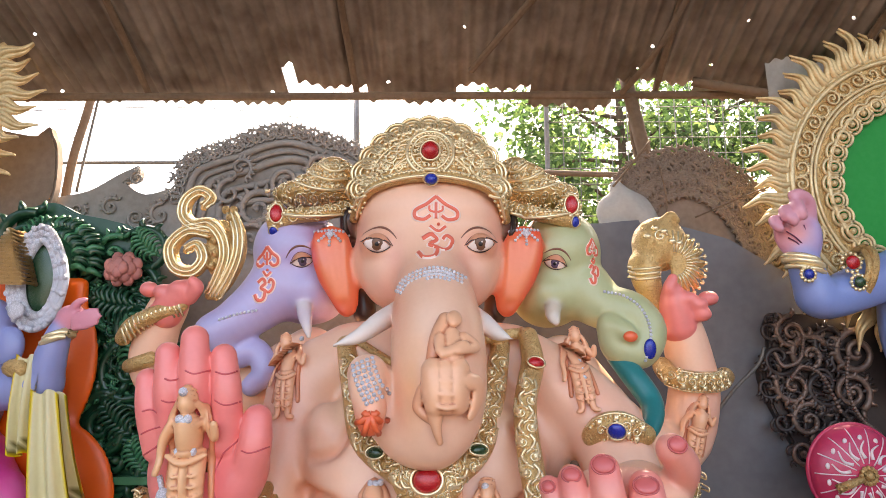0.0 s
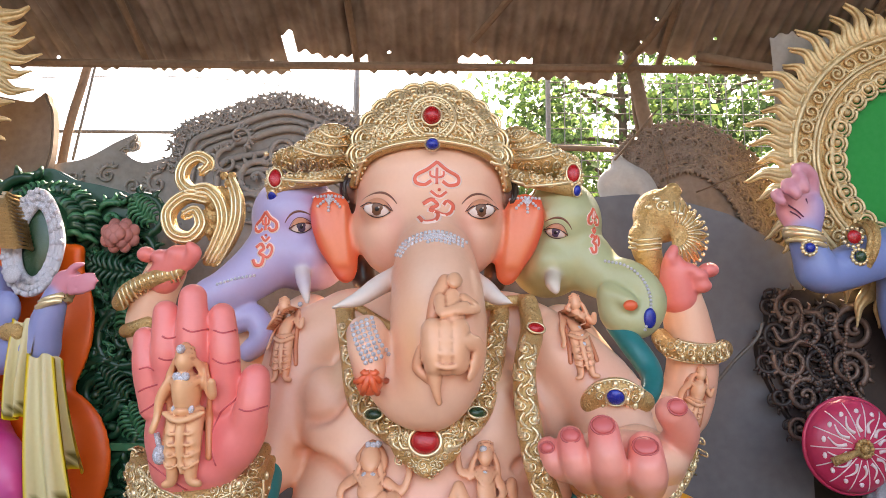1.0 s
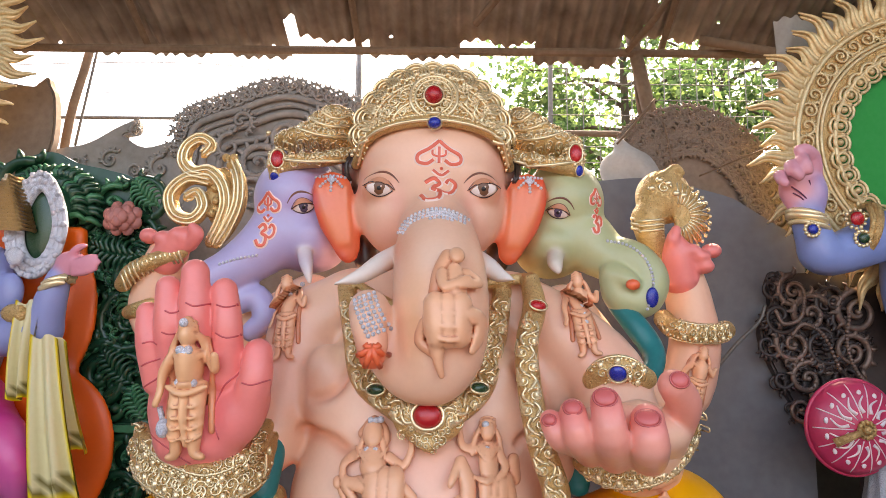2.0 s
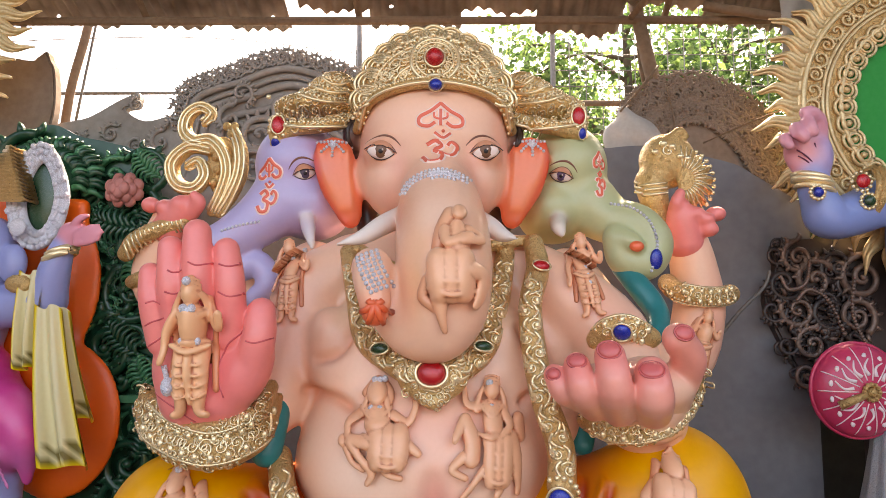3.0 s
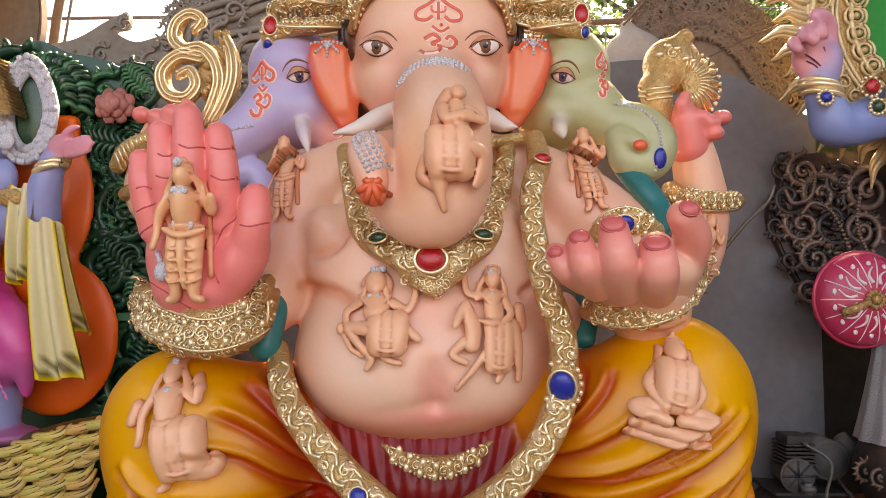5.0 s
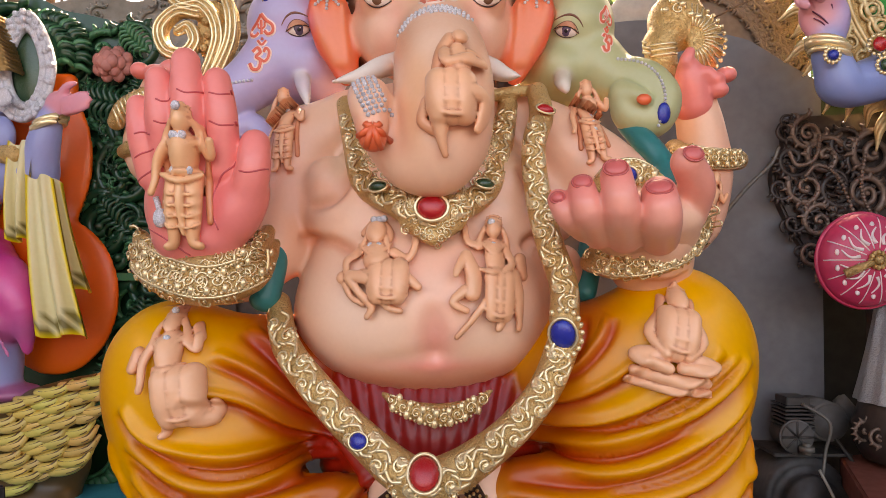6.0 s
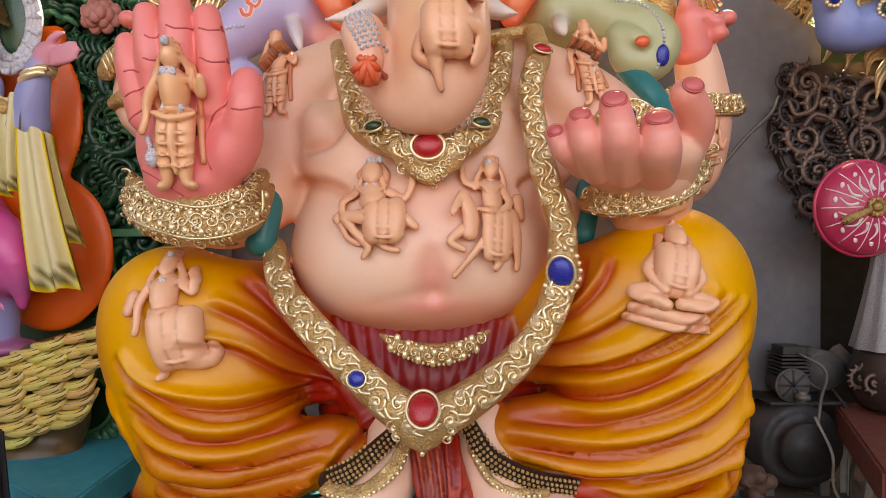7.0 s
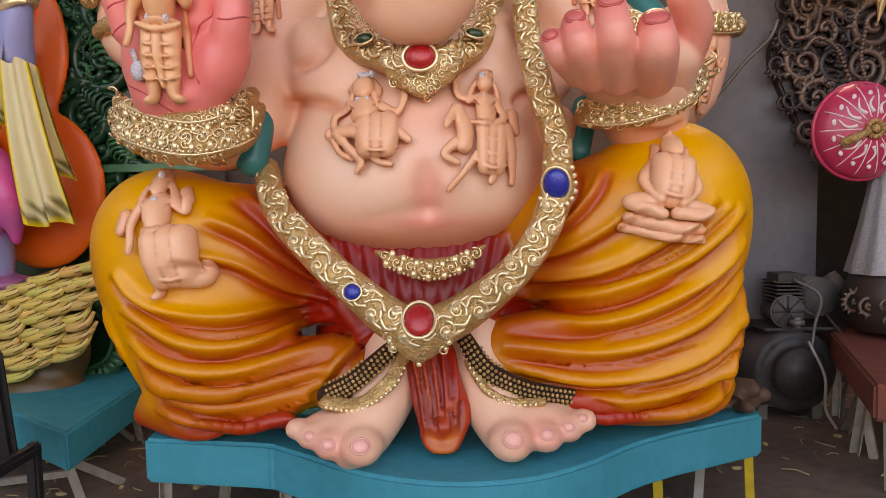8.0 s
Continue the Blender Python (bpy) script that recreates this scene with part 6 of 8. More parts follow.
RIDER = dressed(0.02, 0.31, 0.04, 0.09) + [[(0.02, 0.4, 0.08, 0.065)], [(0.02, 0.46, 0.03, 0.06)], [(0.02, 0.3, 0.05, 0.05), (0.03, 0.18, 0.06, 0.085), (0.05, 0.02, 0.06, 0.075)], [(-0.06, 0.26, 0.05, 0.04), (-0.17, 0.28, 0.05, 0.032), (-0.2, 0.42, 0.05, 0.028)],
         [(0.1, 0.25, 0.05, 0.045), (0.17, 0.12, 0.08, 0.035), (0.09, 0.04, 0.1, 0.03)], [(0.02, 0.0, 0.07, 0.07), (0.08, -0.18, 0.07, 0.06), (0.1, -0.36, 0.06, 0.04), (0.08, -0.42, 0.07, 0.03)],
         [(-0.2, 0.14, 0.07, 0.04), (-0.24, 0.04, 0.1, 0.035), (-0.25, 0.0, 0.1, 0.025)], [(-0.18, 0.16, 0.06, 0.055), (-0.12, 0.0, 0.05, 0.07), (-0.12, -0.14, 0.05, 0.07)], [(0.16, 0.0, 0.04, 0.09), (0.2, -0.14, 0.04, 0.08), (0.24, -0.32, 0.04, 0.035), (0.24, -0.42, 0.04, 0.03)],
         [(-0.18, -0.12, 0.06, 0.045), (-0.26, -0.22, 0.06, 0.035), (-0.16, -0.28, 0.06, 0.03)], [(-0.02, -0.2, 0.07, 0.035), (-0.12, -0.36, 0.06, 0.028), (-0.22, -0.5, 0.05, 0.024)], [(0.24, 0.16, 0.03, 0.06), (0.26, 0.02, 0.02, 0.05)]] + drape(-0.04, 0.2, 0.0, -0.34, 0.1)
HERO = [[(0.08, 0.42, 0.08, 0.06)], [(0.02, 0.42, 0.03, 0.06), (-0.04, 0.28, 0.02, 0.06), (-0.08, 0.1, 0.0, 0.05), (-0.14, -0.12, 0.0, 0.04)], [(0.06, 0.3, 0.05, 0.06), (0.06, 0.16, 0.06, 0.09), (0.04, 0.04, 0.06, 0.075)],
        [(-0.02, 0.26, 0.06, 0.05), (0.0, 0.16, 0.12, 0.04), (0.14, 0.22, 0.12, 0.035)], [(0.14, 0.27, 0.05, 0.05), (0.22, 0.2, 0.08, 0.04), (0.1, 0.18, 0.13, 0.035)],
        [(0.0, 0.0, 0.06, 0.085), (0.12, -0.04, 0.09, 0.075), (0.22, -0.08, 0.09, 0.055), (0.2, -0.22, 0.08, 0.045), (0.16, -0.3, 0.08, 0.03)], [(-0.02, -0.02, 0.06, 0.09), (-0.06, -0.2, 0.05, 0.075), (-0.06, -0.36, 0.05, 0.04), (-0.04, -0.47, 0.05, 0.025)],
        [(-0.14, -0.1, 0.04, 0.05), (-0.18, -0.22, 0.03, 0.04), (-0.1, -0.3, 0.03, 0.04)]] + drape(-0.16, 0.18, 0.04, -0.24, 0.1)
FISHTAIL = STANDING[:15] + [[(0, -0.02, 0.05, 0.1), (0.04, -0.2, 0.06, 0.12), (0.1, -0.34, 0.05, 0.11), (0.24, -0.4, 0.04, 0.08), (0.28, -0.3, 0.03, 0.05)], [(-0.22, 0.2, 0.03, 0.05), (-0.26, 0.08, 0.03, 0.05)], [(0.16, 0.34, 0.03, 0.04), (0.2, 0.24, 0.05, 0.035)]] + drape(-0.12, 0.26, -0.04, -0.4, 0.1)

statue.ground(PALMS)
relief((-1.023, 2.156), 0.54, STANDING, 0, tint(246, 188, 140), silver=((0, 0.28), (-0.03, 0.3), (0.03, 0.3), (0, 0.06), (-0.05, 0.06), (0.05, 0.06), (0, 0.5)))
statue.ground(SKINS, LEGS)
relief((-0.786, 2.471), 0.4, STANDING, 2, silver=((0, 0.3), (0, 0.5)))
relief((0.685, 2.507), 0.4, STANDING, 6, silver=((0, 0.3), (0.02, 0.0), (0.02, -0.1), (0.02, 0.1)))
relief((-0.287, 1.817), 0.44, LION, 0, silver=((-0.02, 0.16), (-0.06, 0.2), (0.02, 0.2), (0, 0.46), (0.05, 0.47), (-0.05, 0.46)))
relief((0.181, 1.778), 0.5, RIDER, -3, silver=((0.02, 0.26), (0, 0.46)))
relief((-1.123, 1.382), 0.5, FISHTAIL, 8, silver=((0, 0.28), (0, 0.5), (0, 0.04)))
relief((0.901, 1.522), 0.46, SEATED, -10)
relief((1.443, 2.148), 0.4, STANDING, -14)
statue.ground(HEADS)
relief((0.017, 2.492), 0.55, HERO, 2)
statue.ground(PALMS)
# mace held by the small figure in the palm
statue.bead(statue.on(*(-1.113, 2.008), 0.02)[0], (0.03, 0.025, 0.04), _SILVER, rings=6, sides=10)
statue.draw([(-1.137, 2.088), (-1.121, 2.038)], 0.012, _SILVER, lift=0.012)
statue.ground(HEADS)
# the tip of the trunk, opened like petals
for k in range(6):
    a = radians(k * 60)
    x, z = (-0.271, 2.314)
    statue.draw([(x, z + 0.03), (x + 0.035 * math.cos(a), z + 0.03 * math.sin(a)), (x + 0.055 * math.cos(a), z - 0.005 + 0.05 * math.sin(a))], 0.014, _PAINT, EAR, lift=0.002)
statue.bead(statue.on(*(1.004, 2.679), 0.0)[0], (0.04, 0.02, 0.03), _PAINT, EAR, rings=6, sides=10)

statue.finish("elephant_headed_statue", label="huge painted seated elephant-headed statue in yellow dhoti on a teal stage", category="statue")


# ---- the stage and tables ----
TEALBOARD = material("teal painted board", tint(14, 142, 160), rough=0.6, grain=18, vary=0.35, bump=0.25, stain=1.6, dark=(0.6, 0.6, 0.55))
REDBOARD = material("red oxide board", tint(126, 66, 52), rough=0.75, grain=18, vary=0.4, bump=0.25, stain=1.6)
LEGPAINT = material("chipped white iron", tint(176, 170, 160), rough=0.6, metal=0.3, grain=14, vary=0.7, bump=0.3, dark=(0.5, 0.42, 0.34))
YELLOWIRON = material("chipped yellow iron", tint(200, 170, 40), rough=0.6, metal=0.2, grain=14, vary=0.6, bump=0.3)


def slab_of(outline, z0, z1, bevel=0.015):
    bm = bmesh.new()
    low = bm.faces.new([bm.verts.new((x, y, z0)) for x, y in outline])
    up = bmesh.ops.extrude_face_region(bm, geom=[low])
    bmesh.ops.translate(bm, vec=(0, 0, z1 - z0), verts=[v for v in up["geom"] if isinstance(v, bmesh.types.BMVert)])
    bmesh.ops.recalc_face_normals(bm, faces=bm.faces[:])
    bmesh.ops.bevel(bm, geom=bm.edges[:], offset=bevel, segments=3, affect="EDGES")
    return bm


def leg(parent, a, b, mat=None, r=0.02):
    """An angle-iron leg."""
    a, b = Vector(a), Vector(b)
    m = Matrix.Translation((a + b) / 2) @ (b - a).to_track_quat("Z", "Y").to_matrix().to_4x4()
    bm = bmesh.new()
    d = (b - a).length
    for size, off in (((2 * r, 0.006, d), (0, r, 0)), ((0.006, 2 * r, d), (r, 0, 0))):
        bmesh.ops.create_cube(bm, size=1, matrix=m @ Matrix.Translation(off) @ Matrix.Diagonal((*size, 1)))
    return part("leg", bm, mat or LEGPAINT, parent)


stage = tagged(new("statue_stage"), "low teal painted stage board on iron legs", "stage")
bulge = [(-1.3, 2.84), (-0.8, 2.76)] + [tuple(p) for p in spline([(-0.72, 2.74), (-0.55, 2.62), (-0.3, 2.44), (0.0, 2.34), (0.3, 2.36), (0.55, 2.49), (0.78, 2.68), (1.0, 2.81)], 4)] + [(1.46, 3.02), (1.5, 3.2), (1.5, 4.1), (-1.35, 4.1)]
part("board", slab_of(bulge, 0.295, 0.492), TEALBOARD, stage)
for x, y, mat in ((-1.26, 2.92, LEGPAINT), (-0.7, 2.86, LEGPAINT), (0.95, 2.92, YELLOWIRON), (1.42, 3.06, YELLOWIRON), (1.4, 3.9, LEGPAINT), (-1.25, 3.9, LEGPAINT)):
    leg(stage, (x, y, 0), (x * 0.99, y, 0.3), mat)
leg(stage, (1.2, 3.1, 0.0), (1.3, 3.3, 0.3))
leg(stage, (-1.1, 3.2, 0.0), (-1.0, 3.0, 0.3))

table_l = tagged(new("low_table"), "low teal painted table on splayed iron legs", "table")
part("top", slab_of([(-1.82, 3.14), (-1.87, 3.98), (-1.92, 4.7), (-3.7, 4.7), (-3.7, 3.7), (-2.27, 3.46)], 0.22, 0.42), TEALBOARD, table_l)
for a, b in (((-1.86, 3.3, 0), (-1.9, 3.26, 0.23)), ((-1.78, 3.55, 0), (-1.93, 3.3, 0.23)), ((-1.96, 4.15, 0), (-1.93, 4.0, 0.23)), ((-2.05, 4.2, 0), (-1.95, 3.8, 0.23)), ((-2.45, 3.5, 0.02), (-1.92, 3.28, 0.16)), ((-3.5, 3.8, 0), (-3.5, 3.8, 0.23)), ((-3.5, 4.5, 0), (-3.5, 4.5, 0.23))):
    leg(table_l, a, b)
table_r = tagged(new("low_table"), "low red-oxide painted table on splayed iron legs", "table")
part("top", slab_of([(2.02, 3.1), (2.56, 4.4), (4.0, 4.8), (4.0, 2.6), (2.3, 2.9)], 0.42, 0.6), REDBOARD, table_r)
for a, b in (((2.34, 3.75, 0), (2.3, 3.6, 0.43)), ((2.42, 3.7, 0), (2.36, 3.75, 0.43)), ((2.62, 4.4, 0), (2.6, 4.35, 0.43)), ((2.2, 3.25, 0), (2.12, 3.15, 0.43)), ((3.9, 2.8, 0), (3.9, 2.8, 0.43)), ((3.9, 4.5, 0), (3.9, 4.5, 0.43)), ((2.5, 4.1, 0), (2.3, 3.6, 0.43))):
    leg(table_r, a, b)

# ---- carved work: volutes and leaves that are shared by the thrones and arches ----
VOLUTES = []
for kind in range(4):
    s = Sculpture()
    turns = (1.35, 1.7, 1.1, 1.5)[kind]
    t = np.linspace(0, 1, 34)
    ang = np.pi * 0.5 + 2 * np.pi * turns * t
    r = 1.0 * (1 - 0.88 * t)
    core = np.stack([r * np.cos(ang), -0.12 * t, r * np.sin(ang)], 1)
    s.tube(core, 0.17 * (1 - 0.45 * t) + 0.02, 0, sides=6)
    s.bead((0, -0.16, 0), 0.15, 0, rings=5, sides=8)
    if kind in (0, 3):
        for q in core[1:26:2]:
            s.bead(q * np.array((0.86, 1, 0.86)) + np.array((0, -0.16, 0)), 0.05, 0, rings=4, sides=6)
    lobes = (7, 5, 9, 6)[kind]
    for k in range(lobes):
        a = np.pi * 0.5 + 2 * np.pi * 0.5 * k / lobes
        rr = 1.0 - 0.4 * k / lobes
        p0 = np.array((rr * math.cos(a), 0.0, rr * math.sin(a)))
        out = np.array((math.cos(a - 0.5), 0, math.sin(a - 0.5)))
        side = np.array((-out[2], 0, out[0]))
        run = np.array([p0, p0 + 0.28 * out + np.array((0, -0.1, 0)), p0 + 0.46 * out + 0.16 * side + np.array((0, -0.05, 0))])
        s.tube(spline(run, 3), [0.11, 0.13, 0.14, 0.12, 0.1, 0.07, 0.03], 0, sides=5)
    ob = s.finish("volute", [CLAYGREY])
    VOLUTES.append(ob.data)
    bpy.data.objects.remove(ob)


s = Sculpture()
rib = spline([(0, 0, -1.0), (0.1, -0.12, -0.3), (0.05, -0.16, 0.4), (-0.2, -0.05, 1.0)], 6)
s.tube(rib, np.linspace(0.1, 0.04, len(rib)), 0, sides=6)
for k in range(2, len(rib) - 1, 2):
    for sg in (-1, 1):
        w = 0.75 * math.sin(math.pi * (k + 2) / (len(rib) + 2))
        p = rib[k]
        s.tube(spline([p, p + np.array((sg * w * 0.5, -0.1, 0.18)), p + np.array((sg * w, 0.02, 0.12)), p + np.array((sg * w * 1.05, 0.06, -0.06))], 3), np.linspace(0.13, 0.03, 10), 0, sides=5)
ob = s.finish("leaf", [CLAYGREY])
VOLUTES.append(ob.data)
bpy.data.objects.remove(ob)


def meshes_in(mat):
    out = []
    for me in VOLUTES:
        m2 = me.copy()
        m2.materials.clear()
        m2.materials.append(mat)
        out.append(m2)
    return out


def volute(parent, meshes, kind, at, size, turn=0.0, mirror=False, deep=1.0, name="scroll"):
    ob = new(name, meshes[kind])
    ob.matrix_basis = pose(*at, 0, turn, 0) @ Matrix.Diagonal((-size if mirror else size, size * deep, size, 1))
    ob.parent = parent
    return ob


def panel(name, outline, y, thick, mat, parent, label="", bevel=0.015):
    """A board with that outline of x and z, its front at y."""
    bm = bmesh.new()
    face = bm.faces.new([bm.verts.new((x, y, z)) for x, z in outline])
    up = bmesh.ops.extrude_face_region(bm, geom=[face])
    bmesh.ops.translate(bm, vec=(0, thick, 0), verts=[v for v in up["geom"] if isinstance(v, bmesh.types.BMVert)])
    bmesh.ops.recalc_face_normals(bm, faces=bm.faces[:])
    bmesh.ops.bevel(bm, geom=[e for e in bm.edges if abs(e.verts[0].co.y - e.verts[1].co.y) < 1e-4], offset=bevel, segments=2, affect="EDGES")
    return part(name, bm, mat, parent, label)


# ---- green carved throne ----
DEEPGREEN = material("deep green paint", tint(16, 70, 46), rough=0.35, grain=30, vary=0.45, bump=0.15, coat=0.3, stain=3, dark=(0.35, 0.5, 0.4))
LIGHTGREEN = material("brushed light green", tint(58, 122, 84), rough=0.38, grain=26, vary=0.6, bump=0.2, coat=0.2, stain=6, dark=(0.3, 0.5, 0.4))
ROSE = material("dusty rose paint", tint(196, 130, 122), rough=0.5, grain=30, vary=0.4, bump=0.2)
throne = tagged(new("carved_throne"), "deep green carved throne back with scrolls and a rose", "throne")
outline = spline([(-4.383, 3.761), (-3.23, 3.476), (-3.113, 3.601), (-2.869, 3.684), (-2.656, 3.598), (-2.447, 3.554), (-2.216, 3.469), (-2.082, 3.198), (-2.001, 2.708), (-1.849, 1.915), (-1.839, 1.644)], 5).tolist() + [(-1.838, 1.605), (-4.189, 1.604)]
panel("panel", outline, 4.42, 0.12, DEEPGREEN, throne)
base_out = [(-2.836, 1.781), (-1.983, 1.762), (-2.017, 1.11), (-2.061, 0.247), (-3.683, 0.277), (-3.568, 1.796)]
panel("base", base_out, 4.46, 0.3, DEEPGREEN, throne)
part("rail", boxed((1.9, 0.1, 0.05), (-2.298, 4.36, 1.761)), LIGHTGREEN, throne)
gm = meshes_in(DEEPGREEN)
gl = meshes_in(LIGHTGREEN)
rng = random.Random(5)
for k, (c, size, turn, mir) in enumerate((((-2.367, 3.294), 0.11, 30, False), ((-2.132, 3.312), 0.1, -40, True), ((-2.452, 3.037), 0.12, 80, False), ((-2.179, 3.036), 0.1, 10, True), ((-2.346, 2.861), 0.13, -60, True),
                                          ((-2.147, 2.763), 0.12, 140, False), ((-2.275, 2.609), 0.12, 40, True), ((-2.163, 2.455), 0.13, -20, False), ((-2.322, 2.379), 0.1, 90, True), ((-2.327, 2.095), 0.14, 20, False),
                                          ((-2.138, 2.151), 0.12, 170, True), ((-2.202, 1.889), 0.13, -90, False), ((-2.432, 2.648), 0.1, 0, True), ((-3.005, 3.398), 0.12, 20, False), ((-2.557, 3.156), 0.09, 60, True),
                                          ((-3.069, 3.159), 0.12, 60, True), ((-2.11, 1.556), 0.11, 0, False), ((-2.127, 1.337), 0.12, 100, True), ((-2.201, 1.084), 0.11, 20, False), ((-2.053, 1.964), 0.1, -30, True),
                                          ((-2.433, 1.926), 0.1, 120, False), ((-2.004, 1.704), 0.1, 60, True), ((-2.099, 2.996), 0.09, 200, False), ((-2.054, 2.608), 0.09, 80, True), ((-2.51, 2.303), 0.1, -40, False))):
    volute(throne, gl if k % 4 == 0 else gm, k % 4, (c[0], 4.39, c[1]), size * (1.75 if k % 2 else 1.3), turn, mir, 1.2)
    if k % 3 == 1:
        volute(throne, gl if k % 2 else gm, 4, (c[0] + rng.uniform(-0.08, 0.08), 4.37, c[1] + rng.uniform(-0.1, 0.1)), size * 1.3, turn * 1.7 + 20, mir, 1.1, "leaf")
for k in range(15):
    a = radians(-62 + k * 120 / 14)
    volute(throne, gl if k % 2 else gm, 2, (-2.909 + 0.66 * math.cos(a), 4.36, 2.43 + 0.8 * math.sin(a)), 0.055, -math.degrees(a) + 90 * (k % 2), bool(k % 2), 1.2)
# beast's mane at the top of the throne: tapering locks round a plain boss
s = Sculpture()
mx_, mz_ = (-2.729, 3.229)
s.bead((mx_, 4.3, mz_), (0.16, 0.14, 0.2), 0, rings=8, sides=14)
s.bead((mx_ + 0.02, 4.18, mz_ - 0.06), (0.08, 0.08, 0.07), 0, rings=6, sides=10)
m_ = s.finish("boss", [DEEPGREEN])
m_.parent = throne
for row, (rad, length) in enumerate(((0.13, 0.13), (0.2, 0.15))):
    for k in range(26):
        a = radians(-20 + k * 220 / 25)
        d = np.array((math.cos(a), 0, math.sin(a)))
        e = np.array((-d[2], 0, d[0])) * (0.045 if k % 2 else 0.03)
        p0 = np.array((mx_, 4.3 + 0.04 * row, mz_)) + d * rad
        s = Sculpture()
        s.tube(spline([p0, p0 + d * length * 0.5 + e + np.array((0, -0.04, 0)), p0 + d * length * 0.9 + 0.4 * e], 4), np.linspace(0.036, 0.014, 9), 0, sides=5)
        m_ = s.finish("lock", [LIGHTGREEN if k % 4 == 0 else DEEPGREEN])
        m_.parent = throne
s = Sculpture()
rx_, rz_ = (-2.236, 3.174)
for ring, (n, rad) in enumerate(((4, 0.03), (6, 0.065), (8, 0.1))):
    for k in range(n):
        a = 2 * math.pi * k / n + ring
        s = Sculpture()
        s.bead((rx_ + rad * math.cos(a), 4.22 + 0.035 * ring, rz_ + 0.8 * rad * math.sin(a)), (0.045, 0.035, 0.05), 0, rings=5, sides=8)
        m_ = s.finish("petal", [ROSE])
        m_.parent = throne
# pearl border of the oval back and the petal ring of the foot
s = Sculpture()
ox, oz = (-2.909, 2.496)
for k in range(44):
    a = radians(-80 + k * 160 / 43)
    s.bead((ox + 0.50 * math.cos(a), 4.34, oz + 0.62 * math.sin(a)), 0.02, 0, rings=4, sides=6)
m_ = s.finish("pearl_border", [GOLD])
m_.parent = throne
s = Sculpture()
ox, oz = (-2.366, 0.65)
for k in range(24):
    a = radians(-120 + k * 240 / 23)
    d = np.array((math.cos(a), 0, math.sin(a)))
    s.bead(np.array((ox, 4.3, oz)) + 0.25 * d, (0.04, 0.035, 0.055), 0, rings=5, sides=8, axes=np.array([np.cross(d, (0, 1, 0)), (0, 1, 0), d]))
s.tube([np.array((ox, 4.28, oz)) + 0.19 * np.array((math.cos(a), 0, math.sin(a))) for a in np.radians(np.linspace(-120, 120, 40))], 0.014, 0)
m_ = s.finish("petal_ring", [LIGHTGREEN])
m_.parent = throne

# ---- blue figure in front of the green throne: one plain painted statue ----
BLUE_SKIN, MAGENTA, ORANGE = tint(148, 156, 205), tint(214, 62, 140), tint(244, 104, 26)
c = Clay(0.016)
c.ball((-3.175, 4.15, 2.374), (0.3, 0.2, 0.5), BLUE_SKIN, 0.05)
c.ball((-3.013, 4.1, 2.74), (0.2, 0.18, 0.22), BLUE_SKIN, 0.04)
c.limb([(-2.988, 4.1, 2.371), (-2.732, 4.05, 2.368), (-2.527, 4, 2.401)], [0.16, 0.13, 0.11], BLUE_SKIN, 0.03)
c.limb([(-2.527, 4, 2.401), (-2.477, 3.96, 2.575), (-2.423, 3.94, 2.733)], [0.11, 0.095, 0.07], BLUE_SKIN, 0.03)
c.ball((-2.35, 3.93, 2.813), (0.1, 0.06, 0.085), tint(226, 150, 165), 0.03)
for run, r in (([(-2.348, 3.9, 2.833), (-2.297, 3.88, 2.9), (-2.24, 3.87, 2.923)], 0.026), ([(-2.292, 3.88, 2.812), (-2.212, 3.86, 2.843), (-2.151, 3.85, 2.855)], 0.024),
               ([(-2.291, 3.88, 2.784), (-2.203, 3.86, 2.801), (-2.128, 3.85, 2.82)], 0.024), ([(-2.296, 3.88, 2.749), (-2.208, 3.86, 2.759), (-2.146, 3.86, 2.78)], 0.022)):
    c.limb(run, [r * 1.15, r, r * 0.7], tint(230, 150, 165), 0.01)
c.ball((-2.784, 4.02, 2.637), (0.09, 0.06, 0.13), BLUE_SKIN, 0.02)
c.limb([(-3.029, 4.1, 1.902), (-2.798, 4, 1.701), (-2.669, 3.96, 1.502)], [0.24, 0.19, 0.14], MAGENTA, 0.04)
c.ball((-2.851, 4, 1.701), (0.24, 0.2, 0.26), MAGENTA, 0.05)
c.limb([(-2.713, 3.95, 1.747), (-2.562, 3.92, 1.577), (-2.518, 3.92, 1.325)], [0.16, 0.1, 0.03], MAGENTA, 0.03)
for k in range(5):
    c.limb([(-2.786, 3.86, 1.968), (-2.95 + 0.05 * k, 3.8, 1.75 - 0.02 * k), (-2.92 + 0.09 * k, 3.82, 1.3)], [0.012, 0.016, 0.012], tint(238, 130, 190), 0.02)
c.limb([(-2.791, 4, 1.598), (-2.766, 4, 1.224), (-2.786, 4, 0.99)], [0.16, 0.15, 0.14], BLUE_SKIN, 0.03)
c.ball((-2.685, 4, 1.057), (0.2, 0.16, 0.06), tint(160, 90, 130), 0.03)
fv, ff, fc = c.build(smooth=1, mixing=0.012)
airbrush(fv, fc, [((-2.571, 3.8, 1.431), (0.3, 0.4, 0.12), tint(150, 90, 130), 0.6), ((-2.559, 3.8, 1.756), (0.06, 0.4, 0.3), tint(240, 120, 180), 0.5)])
idol = Sculpture()
idol.put(fv, ff, fc, _PAINT)
back = Clay(0.02)
back.slab((-2.911, 4.3, 2.534), (0.44, 0.05, 0.58), 0.05, ORANGE, 0.02)
back.ball((-2.833, 4.3, 2.534), (0.48, 0.06, 0.62), ORANGE, 0.02)
back.ball((-2.575, 4.28, 1.632), (0.42, 0.07, 0.52), ORANGE, 0.05)
